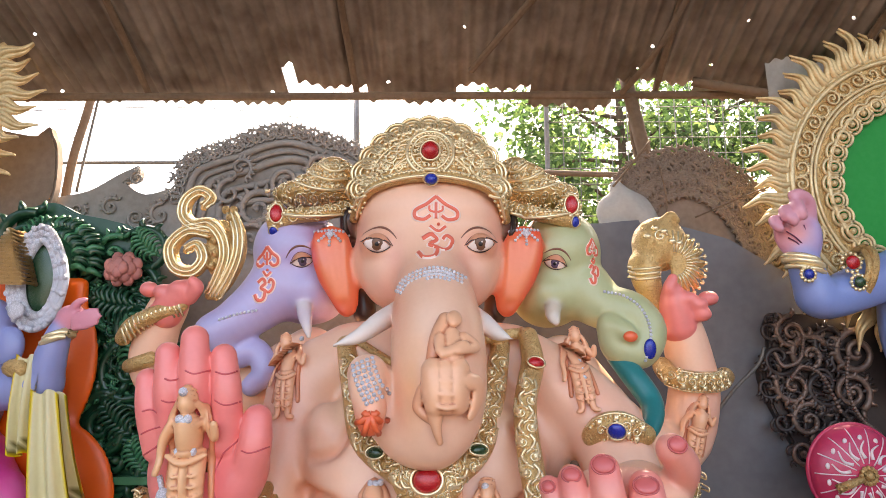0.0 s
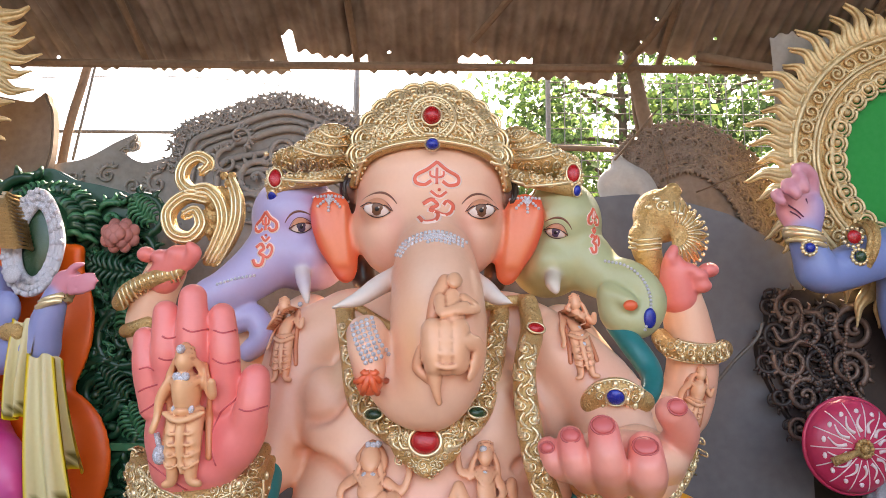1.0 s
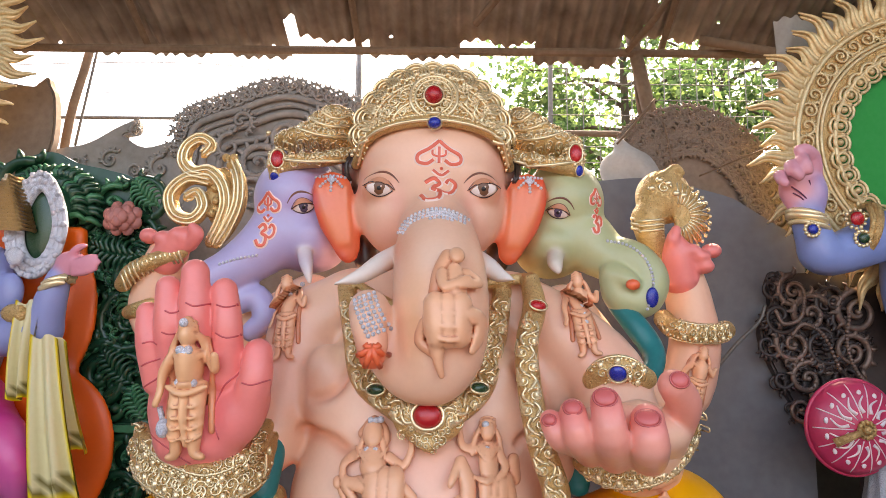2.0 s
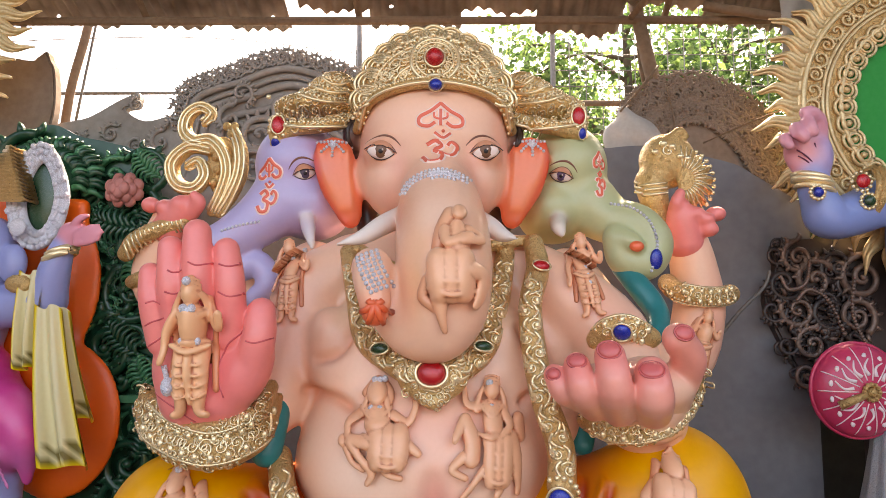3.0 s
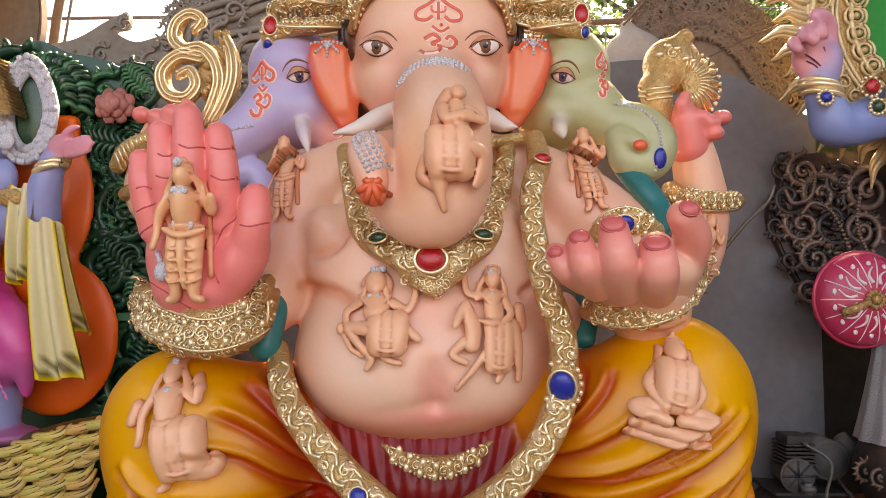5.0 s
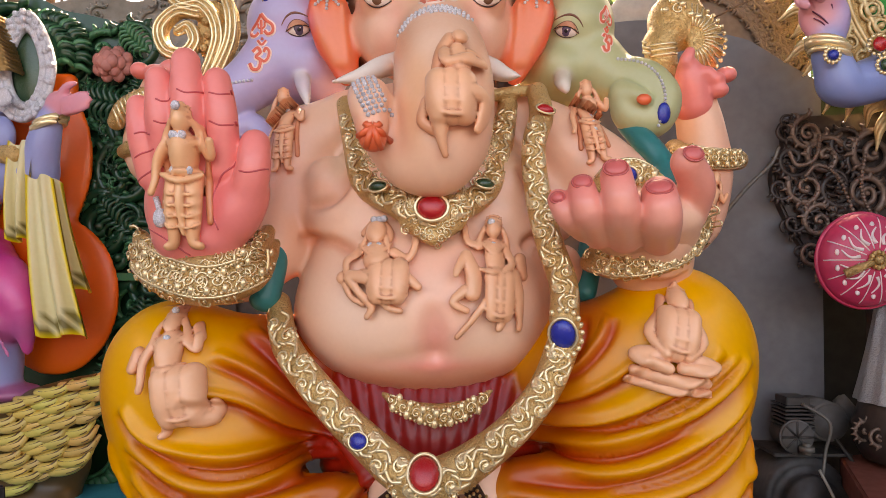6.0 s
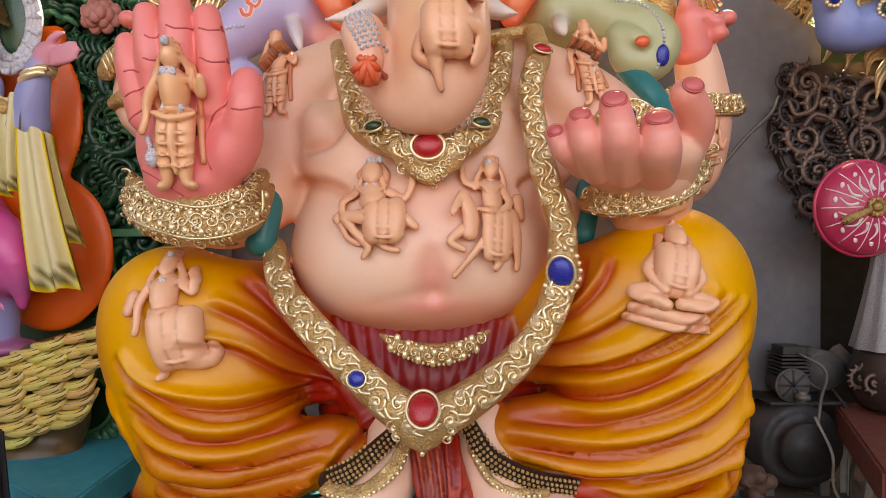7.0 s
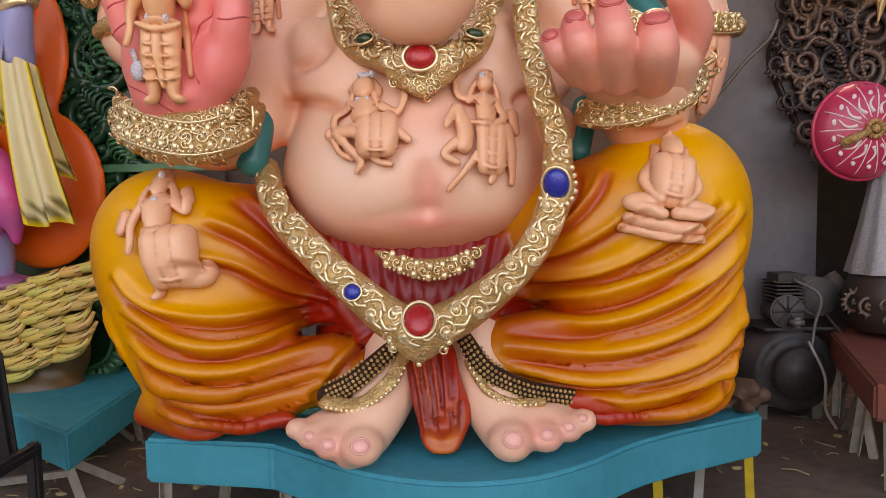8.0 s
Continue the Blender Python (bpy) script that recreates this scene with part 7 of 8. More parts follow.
a_, b_, c_ = back.build(smooth=2)
idol.put(a_, b_, c_, _CLOTH)
# sash ends of printed yellow and white cloth, hanging in soft folds
def sash(top, bottom, w0, w1, y, colour=tint(222, 210, 160), edge=tint(232, 200, 16)):
    n, rows = 15, 24
    u, v = np.meshgrid(np.linspace(-1, 1, n), np.linspace(0, 1, rows), indexing="ij")
    half = w0 + (w1 - w0) * v
    x = top[0] + (bottom[0] - top[0]) * v + u * half
    z = top[1] + (bottom[1] - top[1]) * v + 0.015 * np.sin(u * 5)
    yy = y - 0.035 * np.sin(u * 7) * (0.4 + v) - 0.03 * np.sin(v * 3)
    front = np.stack([x, yy, z], -1).reshape(-1, 3)
    backs = front + np.array((0, 0.012, 0))
    i, j = np.meshgrid(np.arange(n - 1), np.arange(rows - 1), indexing="ij")
    k = (i * rows + j).ravel()
    f = np.stack([k, k + 1, k + rows + 1, k + rows], 1)
    pattern = (np.abs(u) > 0.7) | (v > 0.97)
    col = np.where(pattern[..., None], np.array(edge), np.array(colour))
    hem = (v > 0.84) & (v < 0.96)
    col = np.where(hem[..., None] & (np.sin(u * 30 + v * 60) > 0)[..., None], np.array(tint(120, 105, 50)), col)
    idol.put(np.vstack([front, backs]), np.vstack([f, f[:, ::-1] + len(front)]), np.vstack([col.reshape(-1, 3)] * 2), _CLOTH)


sash((-2.579, 2.572), (-2.572, 1.983), 0.085, 0.075, 3.9)
sash((-2.437, 2.36), (-2.279, 1.414), 0.09, 0.17, 3.86)
sash((-2.414, 2.344), (-2.26, 1.679), 0.08, 0.12, 3.93)
for q, r in (((-2.416, 3.93, 2.707), 0.085), ((-2.428, 3.93, 2.678), 0.088)):
    idol.tube([np.array(q) + r * np.array((math.cos(a), 0.8 * math.sin(a), 0.35 * math.cos(a))) for a in np.linspace(0, 6.28, 19)[:-1]], 0.022, _LINE, closed=True)
for k in range(14):
    q = np.array((-2.788, 4, 3.09))
    idol.tube([(q[0] - 0.3 + 0.016 * k, 4.02, q[2] - 0.05 + 0.026 * k + 0.02), (q[0] + 0.08 - 0.008 * k, 3.94, q[2] - 0.05 + 0.026 * k), (q[0] + 0.11 - 0.009 * k, 4.05, q[2] - 0.05 + 0.026 * k)], 0.018, _GOLD)
idol.bead((-2.725, 3.95, 2.861), (0.055, 0.03, 0.06), _SILVER, rings=6, sides=12)
idol.bead((-2.657, 3.9, 2.5), (0.085, 0.04, 0.06), _GOLD, rings=6, sides=12)
# silver leaf-shaped halo piece round a green stone
hx, hz = (-2.666, 3.082)
for ring, (w, h, r) in enumerate(((0.12, 0.25, 0.03), (0.16, 0.3, 0.026), (0.19, 0.34, 0.02))):
    pts = [(hx + w * math.cos(a) * (1 - 0.25 * max(0, math.sin(a))), 4.06 - 0.01 * ring, hz + h * math.sin(a)) for a in np.linspace(0, 6.28, 41)[:-1]]
    idol.tube(pts, r, _SILVER, closed=True)
    for p in pts[::2]:
        idol.bead((p[0], p[1] - 0.02, p[2]), 0.022, _SILVER, rings=4, sides=6)
idol.bead((hx, 4.09, hz), (0.11, 0.03, 0.24), _GREEN, rings=8, sides=16)
idol.finish("blue_figure_statue", label="blue painted figure statue in magenta cloth with yellow sash", category="statue")

# golden winged mount on the low table: feathers laid row over row
wing = Sculpture()
bx = Clay(0.02)
bx.ball((-2.648, 4.1, 0.626), (0.42, 0.2, 0.35), tint(96, 70, 32), 0.05)
bx.limb([(-2.706, 4, 0.859), (-2.284, 3.95, 1.03), (-1.97, 3.95, 1.16)], [0.16, 0.12, 0.05], tint(96, 70, 32), 0.05)
bx.ball((-2.559, 4.05, 0.386), (0.3, 0.2, 0.16), tint(96, 70, 32), 0.05)
a_, b_, c_ = bx.build()
wing.put(a_, b_, c_, _PAINT)
rng = random.Random(8)
# long lapped feathers: each row sweeps from the shoulder up to its tip
WING = (((-1.909, 1.147), (-2.706, 0.959)), ((-2.028, 1.035), (-2.702, 0.848)), ((-2.138, 0.906), (-2.699, 0.738)), ((-2.182, 0.777), (-2.696, 0.627)), ((-2.226, 0.648), (-2.693, 0.536)))
for row, (tip, root) in enumerate(WING):
    tip, root = np.array(tip), np.array(root)
    d = (tip - root) / np.linalg.norm(tip - root)
    side = np.array((-d[1], d[0]))
    span = np.linalg.norm(tip - root)
    n = int(span / 0.13)
    for k in range(n):
        for lane in (0, 1):
            p = root + d * (span * (k + 0.5 * lane) / n) + side * (0.06 * lane - 0.035 + 0.04 * math.sin(math.pi * k / n))
            ln = 0.25 * rng.uniform(0.85, 1.15)
            bend = side * rng.uniform(0.01, 0.03)
            y0 = 3.8 + 0.02 * row - 0.02 * lane + 0.012 * (k % 2)
            run = [(p[0], y0 + 0.03, p[1]), (*(p + d * ln * 0.4 - bend)[:1], y0 - 0.02, (p + d * ln * 0.4 - bend)[1]), ((p + d * ln * 0.8 - bend)[0], y0 - 0.02, (p + d * ln * 0.8 - bend)[1]), ((p + d * ln + bend)[0], y0 + 0.02, (p + d * ln + bend)[1])]
            c0 = tint(224 + rng.randint(-12, 12), 190 + rng.randint(-12, 12), 104)
            run = spline(run, 4)
            t = np.linspace(0, 1, len(run))
            wing.tube(run, 0.026 * np.sin(np.pi * (0.2 + 0.72 * t)) + 0.004, _PAINT, c0, sides=8)
            for sg in (-1, 1):
                q = run[2:-1] + np.array((side[0], 0, side[1])) * 0.012 * sg + np.array((0, -0.02, 0))
                wing.tube(q, 0.005, _PAINT, tint(112, 76, 28), sides=5)
wing.finish("winged_mount_statue", label="golden bird mount statue with layered feathers on a low table", category="statue")


# ---- sun halo and its blue figure ----
GREENDISC = material("flat green board", tint(0, 150, 62), rough=0.7, grain=30, vary=0.1, bump=0.05)
PALEGOLD = material("pale gold flame", tint(234, 210, 162), rough=0.38, metal=0.35, grain=60, vary=0.5, bump=0.2, stain=7, dark=(0.5, 0.36, 0.2))
halo = tagged(new("sun_halo"), "golden sun halo with wavy flame rays round a green disc", "halo")
HX, HZ = (3.502, 3.825)


def disc(r0, r1, y, thick, n=64):
    bm = bmesh.new()
    rows = []
    for r, yy in ((r0, y + thick), (r0, y), (r1, y), (r1, y + thick)):
        rows.append([bm.verts.new((HX + r * math.cos(2 * math.pi * k / n), yy, HZ + r * math.sin(2 * math.pi * k / n))) for k in range(n)])
    for a, b in ((0, 1), (1, 2), (2, 3), (3, 0)):
        for k in range(n):
            bm.faces.new((rows[a][k], rows[a][(k + 1) % n], rows[b][(k + 1) % n], rows[b][k]))
    bmesh.ops.recalc_face_normals(bm, faces=bm.faces[:])
    return bm


part("green_disc", disc(0.001, 0.76, 4.52, 0.05), GREENDISC, halo, smooth=False)
part("ring_band", disc(0.72, 1.0, 4.48, 0.08), GOLD, halo)
for r, t in ((0.70, 0.018), (0.80, 0.014), (0.83, 0.014), (0.97, 0.022), (1.0, 0.014)):
    s = Sculpture()
    s.tube([(HX + r * math.cos(a), 4.47, HZ + r * math.sin(a)) for a in np.linspace(0, 2 * np.pi, 97)[:-1]], t, 0, closed=True)
    o = s.finish("moulding", [PALEGOLD])
    o.parent = halo
goldv = meshes_in(PALEGOLD)
for k in range(46):
    a = 2 * math.pi * k / 46
    volute(halo, goldv, k % 4, (HX + 0.90 * math.cos(a), 4.47, HZ + 0.90 * math.sin(a)), 0.062, math.degrees(-a) + (90 if k % 2 else 0), bool(k % 2), 0.9, "floret")
s = Sculpture()
s.tube([(0.075 * math.cos(a), 0, 0.075 * math.sin(a)) for a in np.linspace(0, 6.28, 17)[:-1]], 0.013, 0, closed=True)
s.tube([(0.045 * math.cos(a), -0.01, 0.045 * math.sin(a)) for a in np.linspace(0, 6.28, 13)[:-1]], 0.011, 0, closed=True)
s.bead((0, -0.01, 0), 0.025, 0)
scallop = s.finish("scallop", [PALEGOLD])
me_scallop = scallop.data
bpy.data.objects.remove(scallop)
for k in range(34):
    a = 2 * math.pi * k / 34
    o = new("scallop", me_scallop)
    o.matrix_basis = pose(HX + 0.67 * math.cos(a), 4.47, HZ + 0.67 * math.sin(a))
    o.parent = halo
# wavy flame ray, three ribs joined at the tip
rays = []
for kind in range(3):
    s = Sculpture()
    for j, off in enumerate((-0.045, 0.0, 0.045)):
        t = np.linspace(0, 1, 15)
        ln = (0.36, 0.3, 0.25)[kind] * (1.0 if j == 1 else 0.92)
        run = np.stack([ln * t, -0.03 * np.sin(np.pi * t) - (0.015 if j == 1 else 0), off * (1 - t ** 1.5) + 0.030 * np.sin(2 * np.pi * (t * 1.1 + 0.1)) * t ** 0.5], 1)
        s.tube(run, 0.031 * (1 - 0.85 * t) + 0.003, 0, sides=6)
    o = s.finish("flame_ray", [PALEGOLD])
    rays.append(o.data)
    bpy.data.objects.remove(o)


def flames(parent, cx, cz, r, y, n, a0=0.0, a1=360.0):
    for k in range(n):
        a = radians(a0 + (a1 - a0) * k / n)
        o = new("flame_ray", rays[k % 3])
        o.matrix_basis = pose(cx + r * math.cos(a), y, cz + r * math.sin(a), 0, -math.degrees(a), 0)
        o.parent = parent


flames(halo, HX, HZ, 0.99, 4.5, 58)
part("post", boxed((0.1, 0.08, 2.2), (HX, 4.62, 1.6)), WOOD, halo)

halo_l = tagged(new("sun_halo"), "pale gold sun halo edge with wavy flame rays", "halo")
lx, lz = (-4.271, 4.599)
s = Sculpture()
for r, t in ((0.78, 0.05), (0.68, 0.03), (0.6, 0.03)):
    s.tube([(lx + r * math.cos(a), 4.6, lz + r * math.sin(a)) for a in np.linspace(0, 6.28, 65)[:-1]], t, 0, closed=True)
o = s.finish("ring_band", [PALEGOLD])
o.parent = halo_l
flames(halo_l, lx, lz, 0.8, 4.6, 50)
part("post", boxed((0.1, 0.08, 3.6), (lx, 4.7, 1.8)), WOOD, halo_l)

c = Clay(0.016)
BLUE2 = tint(132, 152, 208)
c.ball((3.304, 4.3, 2.813), (0.35, 0.22, 0.6), BLUE2, 0.05)
c.limb([(3.148, 4.25, 3.184), (2.78, 4.15, 3.051), (2.48, 4.08, 2.947), (2.4, 4.06, 2.98)], [0.16, 0.15, 0.13, 0.12], BLUE2, 0.03)
c.limb([(2.406, 4.06, 2.961), (2.344, 4.04, 3.121), (2.302, 4.02, 3.243)], [0.125, 0.105, 0.085], BLUE2, 0.03)
ROSY = tint(226, 158, 172)
c.ball((2.285, 4.02, 3.37), (0.14, 0.075, 0.16), ROSY, 0.04)
c.ball((2.36, 4.0, 3.34), (0.075, 0.08, 0.14), tint(170, 158, 204), 0.04)
for run, r in (([(2.37, 4.0, 3.46), (2.35, 3.96, 3.56), (2.28, 3.92, 3.6), (2.225, 3.9, 3.595)], 0.044), ([(2.3, 3.98, 3.48), (2.25, 3.92, 3.54), (2.23, 3.86, 3.5), (2.245, 3.85, 3.45)], 0.042),
               ([(2.24, 3.98, 3.45), (2.175, 3.92, 3.5), (2.165, 3.86, 3.45), (2.19, 3.85, 3.41)], 0.04), ([(2.19, 3.98, 3.39), (2.115, 3.94, 3.44), (2.095, 3.89, 3.4), (2.11, 3.87, 3.37)], 0.036)):
    c.limb(run, [r * 1.1, r, r * 0.95, r * 0.8], ROSY, 0.008)
fv, ff, fc = c.build(smooth=1, mixing=0.014)
airbrush(fv, fc, [((2.25, 3.95, 3.36), (0.09, 0.2, 0.09), tint(232, 150, 146), 0.7)])
idol2 = Sculpture()
idol2.put(fv, ff, fc, _PAINT)
for q, r, t in (((2.306, 4.02, 3.2), 0.1, 0.022), ((2.315, 4.02, 3.171), 0.105, 0.026), ((2.327, 4.02, 3.127), 0.108, 0.018)):
    idol2.tube([np.array(q) + r * np.array((math.cos(a), 0.9 * math.sin(a), -0.25 * math.cos(a))) for a in np.linspace(0, 6.28, 21)[:-1]], t, _LINE, closed=True)
for q, r, t in (((2.722, 4.12, 3.119), 0.17, 0.03), ((2.686, 4.12, 3.112), 0.165, 0.02)):
    idol2.tube([np.array(q) + r * np.array((0.25 * math.cos(a), math.sin(a), math.cos(a))) for a in np.linspace(0, 6.28, 25)[:-1]], t, _GOLD, closed=True)
for q, r, m in (((2.282, 3.9, 3.088), 0.032, _BLUE), ((2.591, 3.95, 3.169), 0.045, _RED), ((2.624, 3.95, 3.044), 0.035, _GREEN)):
    idol2.bead(q, (r, 0.02, r), m, rings=6, sides=12)
    for k in range(12):
        a = k * math.pi / 6
        idol2.bead(np.array(q) + 1.35 * r * np.array((math.cos(a), 0.3, math.sin(a))), 0.014, _LINE, rings=4, sides=6)
for run in ([(2.19, 3.952, 3.37), (2.24, 3.942, 3.33), (2.29, 3.947, 3.28)], [(2.2, 3.957, 3.33), (2.245, 3.948, 3.3), (2.28, 3.955, 3.26)], [(2.3, 3.942, 3.41), (2.31, 3.939, 3.34), (2.3, 3.947, 3.27)]):
    idol2.tube(spline(run, 4), 0.005, _PAINT, tint(110, 50, 80))
idol2.finish("blue_figure_statue", label="blue painted figure statue with raised hand and golden bangles", category="statue")

# ---- dark brown carved throne ----
DARKBROWN = material("dark bronze paint", tint(58, 46, 42), rough=0.45, grain=30, vary=0.6, bump=0.3, coat=0.1, stain=5, dark=(0.35, 0.3, 0.28))
BRONZE = material("brushed bronze", tint(128, 106, 94), rough=0.4, metal=0.4, grain=40, vary=0.6, bump=0.3, stain=6, dark=(0.35, 0.28, 0.25))
dthrone = tagged(new("carved_throne"), "dark bronze carved throne wing with beaded scrolls", "throne")
out = spline([(2.501, 2.884), (2.32, 2.844), (2.322, 2.662), (2.24, 2.461), (2.307, 2.222), (2.449, 1.946), (2.613, 1.751), (2.782, 1.674), (3.512, 1.636)], 5).tolist() + [(3.616, 2.939)]
panel("panel", out, 4.56, 0.1, DARKBROWN, dthrone)
dv_, bvv = meshes_in(DARKBROWN), meshes_in(BRONZE)
for k, (c, size, turn, mir) in enumerate((((2.306, 2.77), 0.09, 30, True), ((2.461, 2.749), 0.12, 0, False), ((2.354, 2.572), 0.13, 120, True), ((2.568, 2.591), 0.15, 60, False), ((2.729, 2.689), 0.13, 200, True),
                                          ((2.898, 2.609), 0.16, 10, False), ((2.266, 2.376), 0.1, 80, True), ((2.44, 2.376), 0.13, -40, False), ((2.651, 2.375), 0.15, 90, True), ((2.841, 2.336), 0.14, 150, False),
                                          ((2.35, 2.143), 0.1, 20, True), ((2.522, 2.143), 0.13, 70, False), ((2.711, 2.104), 0.13, -60, True), ((2.472, 1.932), 0.1, 40, True), ((2.659, 1.874), 0.11, -20, False), ((2.558, 1.779), 0.08, 90, True))):
    volute(dthrone, bvv if k % 2 else dv_, k % 4, (c[0], 4.53, c[1]), size, turn, mir)
    volute(dthrone, dv_, (k + 1) % 4, (c[0] + rng.uniform(-0.1, 0.1), 4.54, c[1] + rng.uniform(-0.1, 0.1)), size * 0.7, turn + 140, not mir)
for run in ([(2.286, 2.601), (2.338, 2.517), (2.454, 2.562), (2.493, 2.716)], [(2.391, 2.447), (2.47, 2.516), (2.598, 2.447), (2.697, 2.218)], [(2.789, 2.599), (2.759, 2.37), (2.825, 2.18), (2.948, 2.067)]):
    s = Sculpture()
    for x, z in spline(run, 9):
        s.bead((x, 4.43, z), 0.016, 0, rings=4, sides=6)
    o = s.finish("bead_string", [BRONZE])
    o.parent = dthrone
part("post", boxed((0.5, 0.08, 1.5), (3.2, 4.68, 1.2)), DARKBROWN, dthrone)

# ---- pink round bolster, silver draped leg, carved pot ----
PINKCLOTH = material("deep pink satin paint", tint(200, 52, 90), rough=0.4, grain=35, vary=0.3, bump=0.1, coat=0.2, stain=3)
WHITEPAINT = material("white motif paint", tint(238, 220, 220), rough=0.5, grain=40, vary=0.2, bump=0.1)
ux, uz = (2.553, 1.872)
bolster = tagged(new("round_bolster"), "deep pink round bolster with white motifs and gold rosette", "bolster")
s = Sculpture()
s.bead((ux, 4.1, uz), (0.285, 0.14, 0.29), 0, rings=14, sides=32)
s.tube([(ux + 0.285 * math.cos(a), 4.1, uz + 0.29 * math.sin(a)) for a in np.linspace(0, 6.28, 49)[:-1]], 0.014, 0, closed=True)
o = s.finish("cushion", [PINKCLOTH])
o.parent = bolster


def dome(r, a, lift=0.0):
    return (ux + r * math.cos(a), 4.1 - 0.14 * math.sqrt(max(0.02, 1 - (r / 0.287) ** 2)) - lift, uz + r * math.sin(a))


for k in range(14):
    a = 2 * math.pi * k / 14
    s = Sculpture()
    s.tube([dome(r, a) for r in np.linspace(0.07, 0.27, 10)], 0.004, 0, sides=5)
    b = a + math.pi / 14
    s.tube([dome(r, b + 0.12 * math.sin((r - 0.1) * 40)) for r in np.linspace(0.1, 0.2, 10)], np.linspace(0.012, 0.004, 10), 0, sides=5)
    s.bead(dome(0.215, b), (0.016, 0.006, 0.02), 0, rings=4, sides=6)
    o = s.finish("motif", [WHITEPAINT])
    o.parent = bolster
s = Sculpture()
for k in range(12):
    a = 2 * math.pi * k / 12
    s.bead(dome(0.045, a, 0.01), 0.017, 0, rings=4, sides=6)
s.bead(dome(0.0, 0, 0.01), 0.03, 0)
s.tube([dome(0.04, radians(200), 0.02), dome(0.12, radians(203), 0.02), dome(0.2, radians(205), 0.02)], [0.02, 0.026, 0.03], 0)
o = s.finish("rosette", [GOLD])
o.parent = bolster

SILVERCLOTH = material("silver brocade cloth", tint(176, 178, 182), rough=0.45, metal=0.3, grain=90, vary=0.5, bump=0.4, relief=0.5, relief_scale=60)


def lathe(name, at, profile, mat, parent=None, n=28, flute=0.0, flutes=12):
    s = Sculpture()
    rows = len(profile)
    v = [(at[0] + r * (1 + flute * math.cos(flutes * 2 * math.pi * k / n)) * math.cos(2 * math.pi * k / n), at[1] + r * (1 + flute * math.cos(flutes * 2 * math.pi * k / n)) * math.sin(2 * math.pi * k / n), at[2] + z) for r, z in profile for k in range(n)]
    f = [(i * n + k, i * n + (k + 1) % n, (i + 1) * n + (k + 1) % n, (i + 1) * n + k) for i in range(rows - 1) for k in range(n)]
    s.put(v, np.array(f), (1, 1, 1), 0)
    o = s.finish(name, [mat])
    if parent is not None:
        o.parent = parent
    return o


foot = tagged(new("throne_leg"), "carved bronze throne leg wrapped in silver brocade cloth", "throne leg")
fx = (2.791, 4.2, 0.933)
lathe("carved_bell", (fx[0], 4.15, 0.62), [(0.05, 0.0), (0.2, 0.02), (0.25, 0.12), (0.26, 0.25), (0.22, 0.36), (0.2, 0.4), (0.02, 0.41)], DARKBROWN, foot)
lathe("silver_cloth", (fx[0], 4.15, 1.0), [(0.24, 0.0), (0.21, 0.12), (0.17, 0.3), (0.13, 0.5), (0.11, 0.65), (0.02, 0.66)], SILVERCLOTH, foot, 48, 0.05, 10)
for k in range(9):
    volute(foot, bvv, k % 4, (fx[0] + 0.25 * math.sin(radians(-80 + 20 * k)), 4.15 - 0.26 * math.cos(radians(-80 + 20 * k)), 0.62 + 0.2), 0.07, 90 * k, bool(k % 2))

# ---- air compressor ----
GREASE = material("greasy black iron", tint(74, 71, 70), rough=0.55, metal=0.4, grain=22, vary=0.7, bump=0.3, stain=4)
DUSTY = material("dusty grey machine paint", tint(96, 92, 90), rough=0.8, grain=20, vary=0.5, bump=0.3, stain=3)
comp = tagged(new("air_compressor"), "dusty black air compressor with a round tank", "compressor")
KX, KY = 2.30, 4.42


def lie(name, x, y, z, r, length, mat, axis="Y", sides=32, bevel=0.02):
    bm = bmesh.new()
    turn = pose(x, y, z, 90, 0, 0) if axis == "Y" else pose(x, y, z, 0, 90, 0) if axis == "X" else pose(x, y, z)
    bmesh.ops.create_cone(bm, cap_ends=True, segments=sides, radius1=r, radius2=r, depth=length, matrix=turn)
    bmesh.ops.bevel(bm, geom=[e for e in bm.edges if len(e.link_faces) == 2 and any(len(f.verts) > 4 for f in e.link_faces)], offset=bevel, segments=4, affect="EDGES")
    return part(name, bm, mat, comp, smooth=True)


lie("tank", KX, KY + 0.35, 0.34, 0.27, 1.1, GREASE, bevel=0.1)
lie("pump_body", KX - 0.02, KY + 0.05, 0.72, 0.085, 0.26, DUSTY)
for k in range(7):
    part("cooling_fin", boxed((0.19, 0.2, 0.012), (KX - 0.03, KY, 0.78 + 0.025 * k), bevel=0.003), GREASE, comp)
part("cylinder_head", boxed((0.15, 0.16, 0.05), (KX - 0.03, KY, 0.96)), GREASE, comp)
lie("flywheel", KX - 0.06, KY - 0.1, 0.74, 0.11, 0.04, DUSTY, bevel=0.01)
lie("filter_pot", KX - 0.03, KY - 0.17, 0.68, 0.045, 0.07, IRON, "Z", 16)
lie("motor", KX + 0.19, KY + 0.1, 0.82, 0.13, 0.3, DUSTY)
part("belt_guard", boxed((0.5, 0.03, 0.34), (KX + 0.05, KY + 0.32, 0.8), bevel=0.01), DUSTY, comp)
part("mount_plate", boxed((0.5, 0.5, 0.02), (KX + 0.05, KY + 0.15, 0.62)), GREASE, comp)
for x in (-0.18, 0.18):
    part("foot", boxed((0.06, 0.8, 0.1), (KX + x, KY + 0.35, 0.05)), IRON, comp)
wire("pipe", [(KX - 0.02, KY - 0.1, 0.95), (KX + 0.1, KY - 0.2, 0.85), (KX + 0.08, KY - 0.18, 0.66), (KX + 0.05, KY - 0.2, 0.5)], 0.011, IRON, comp)
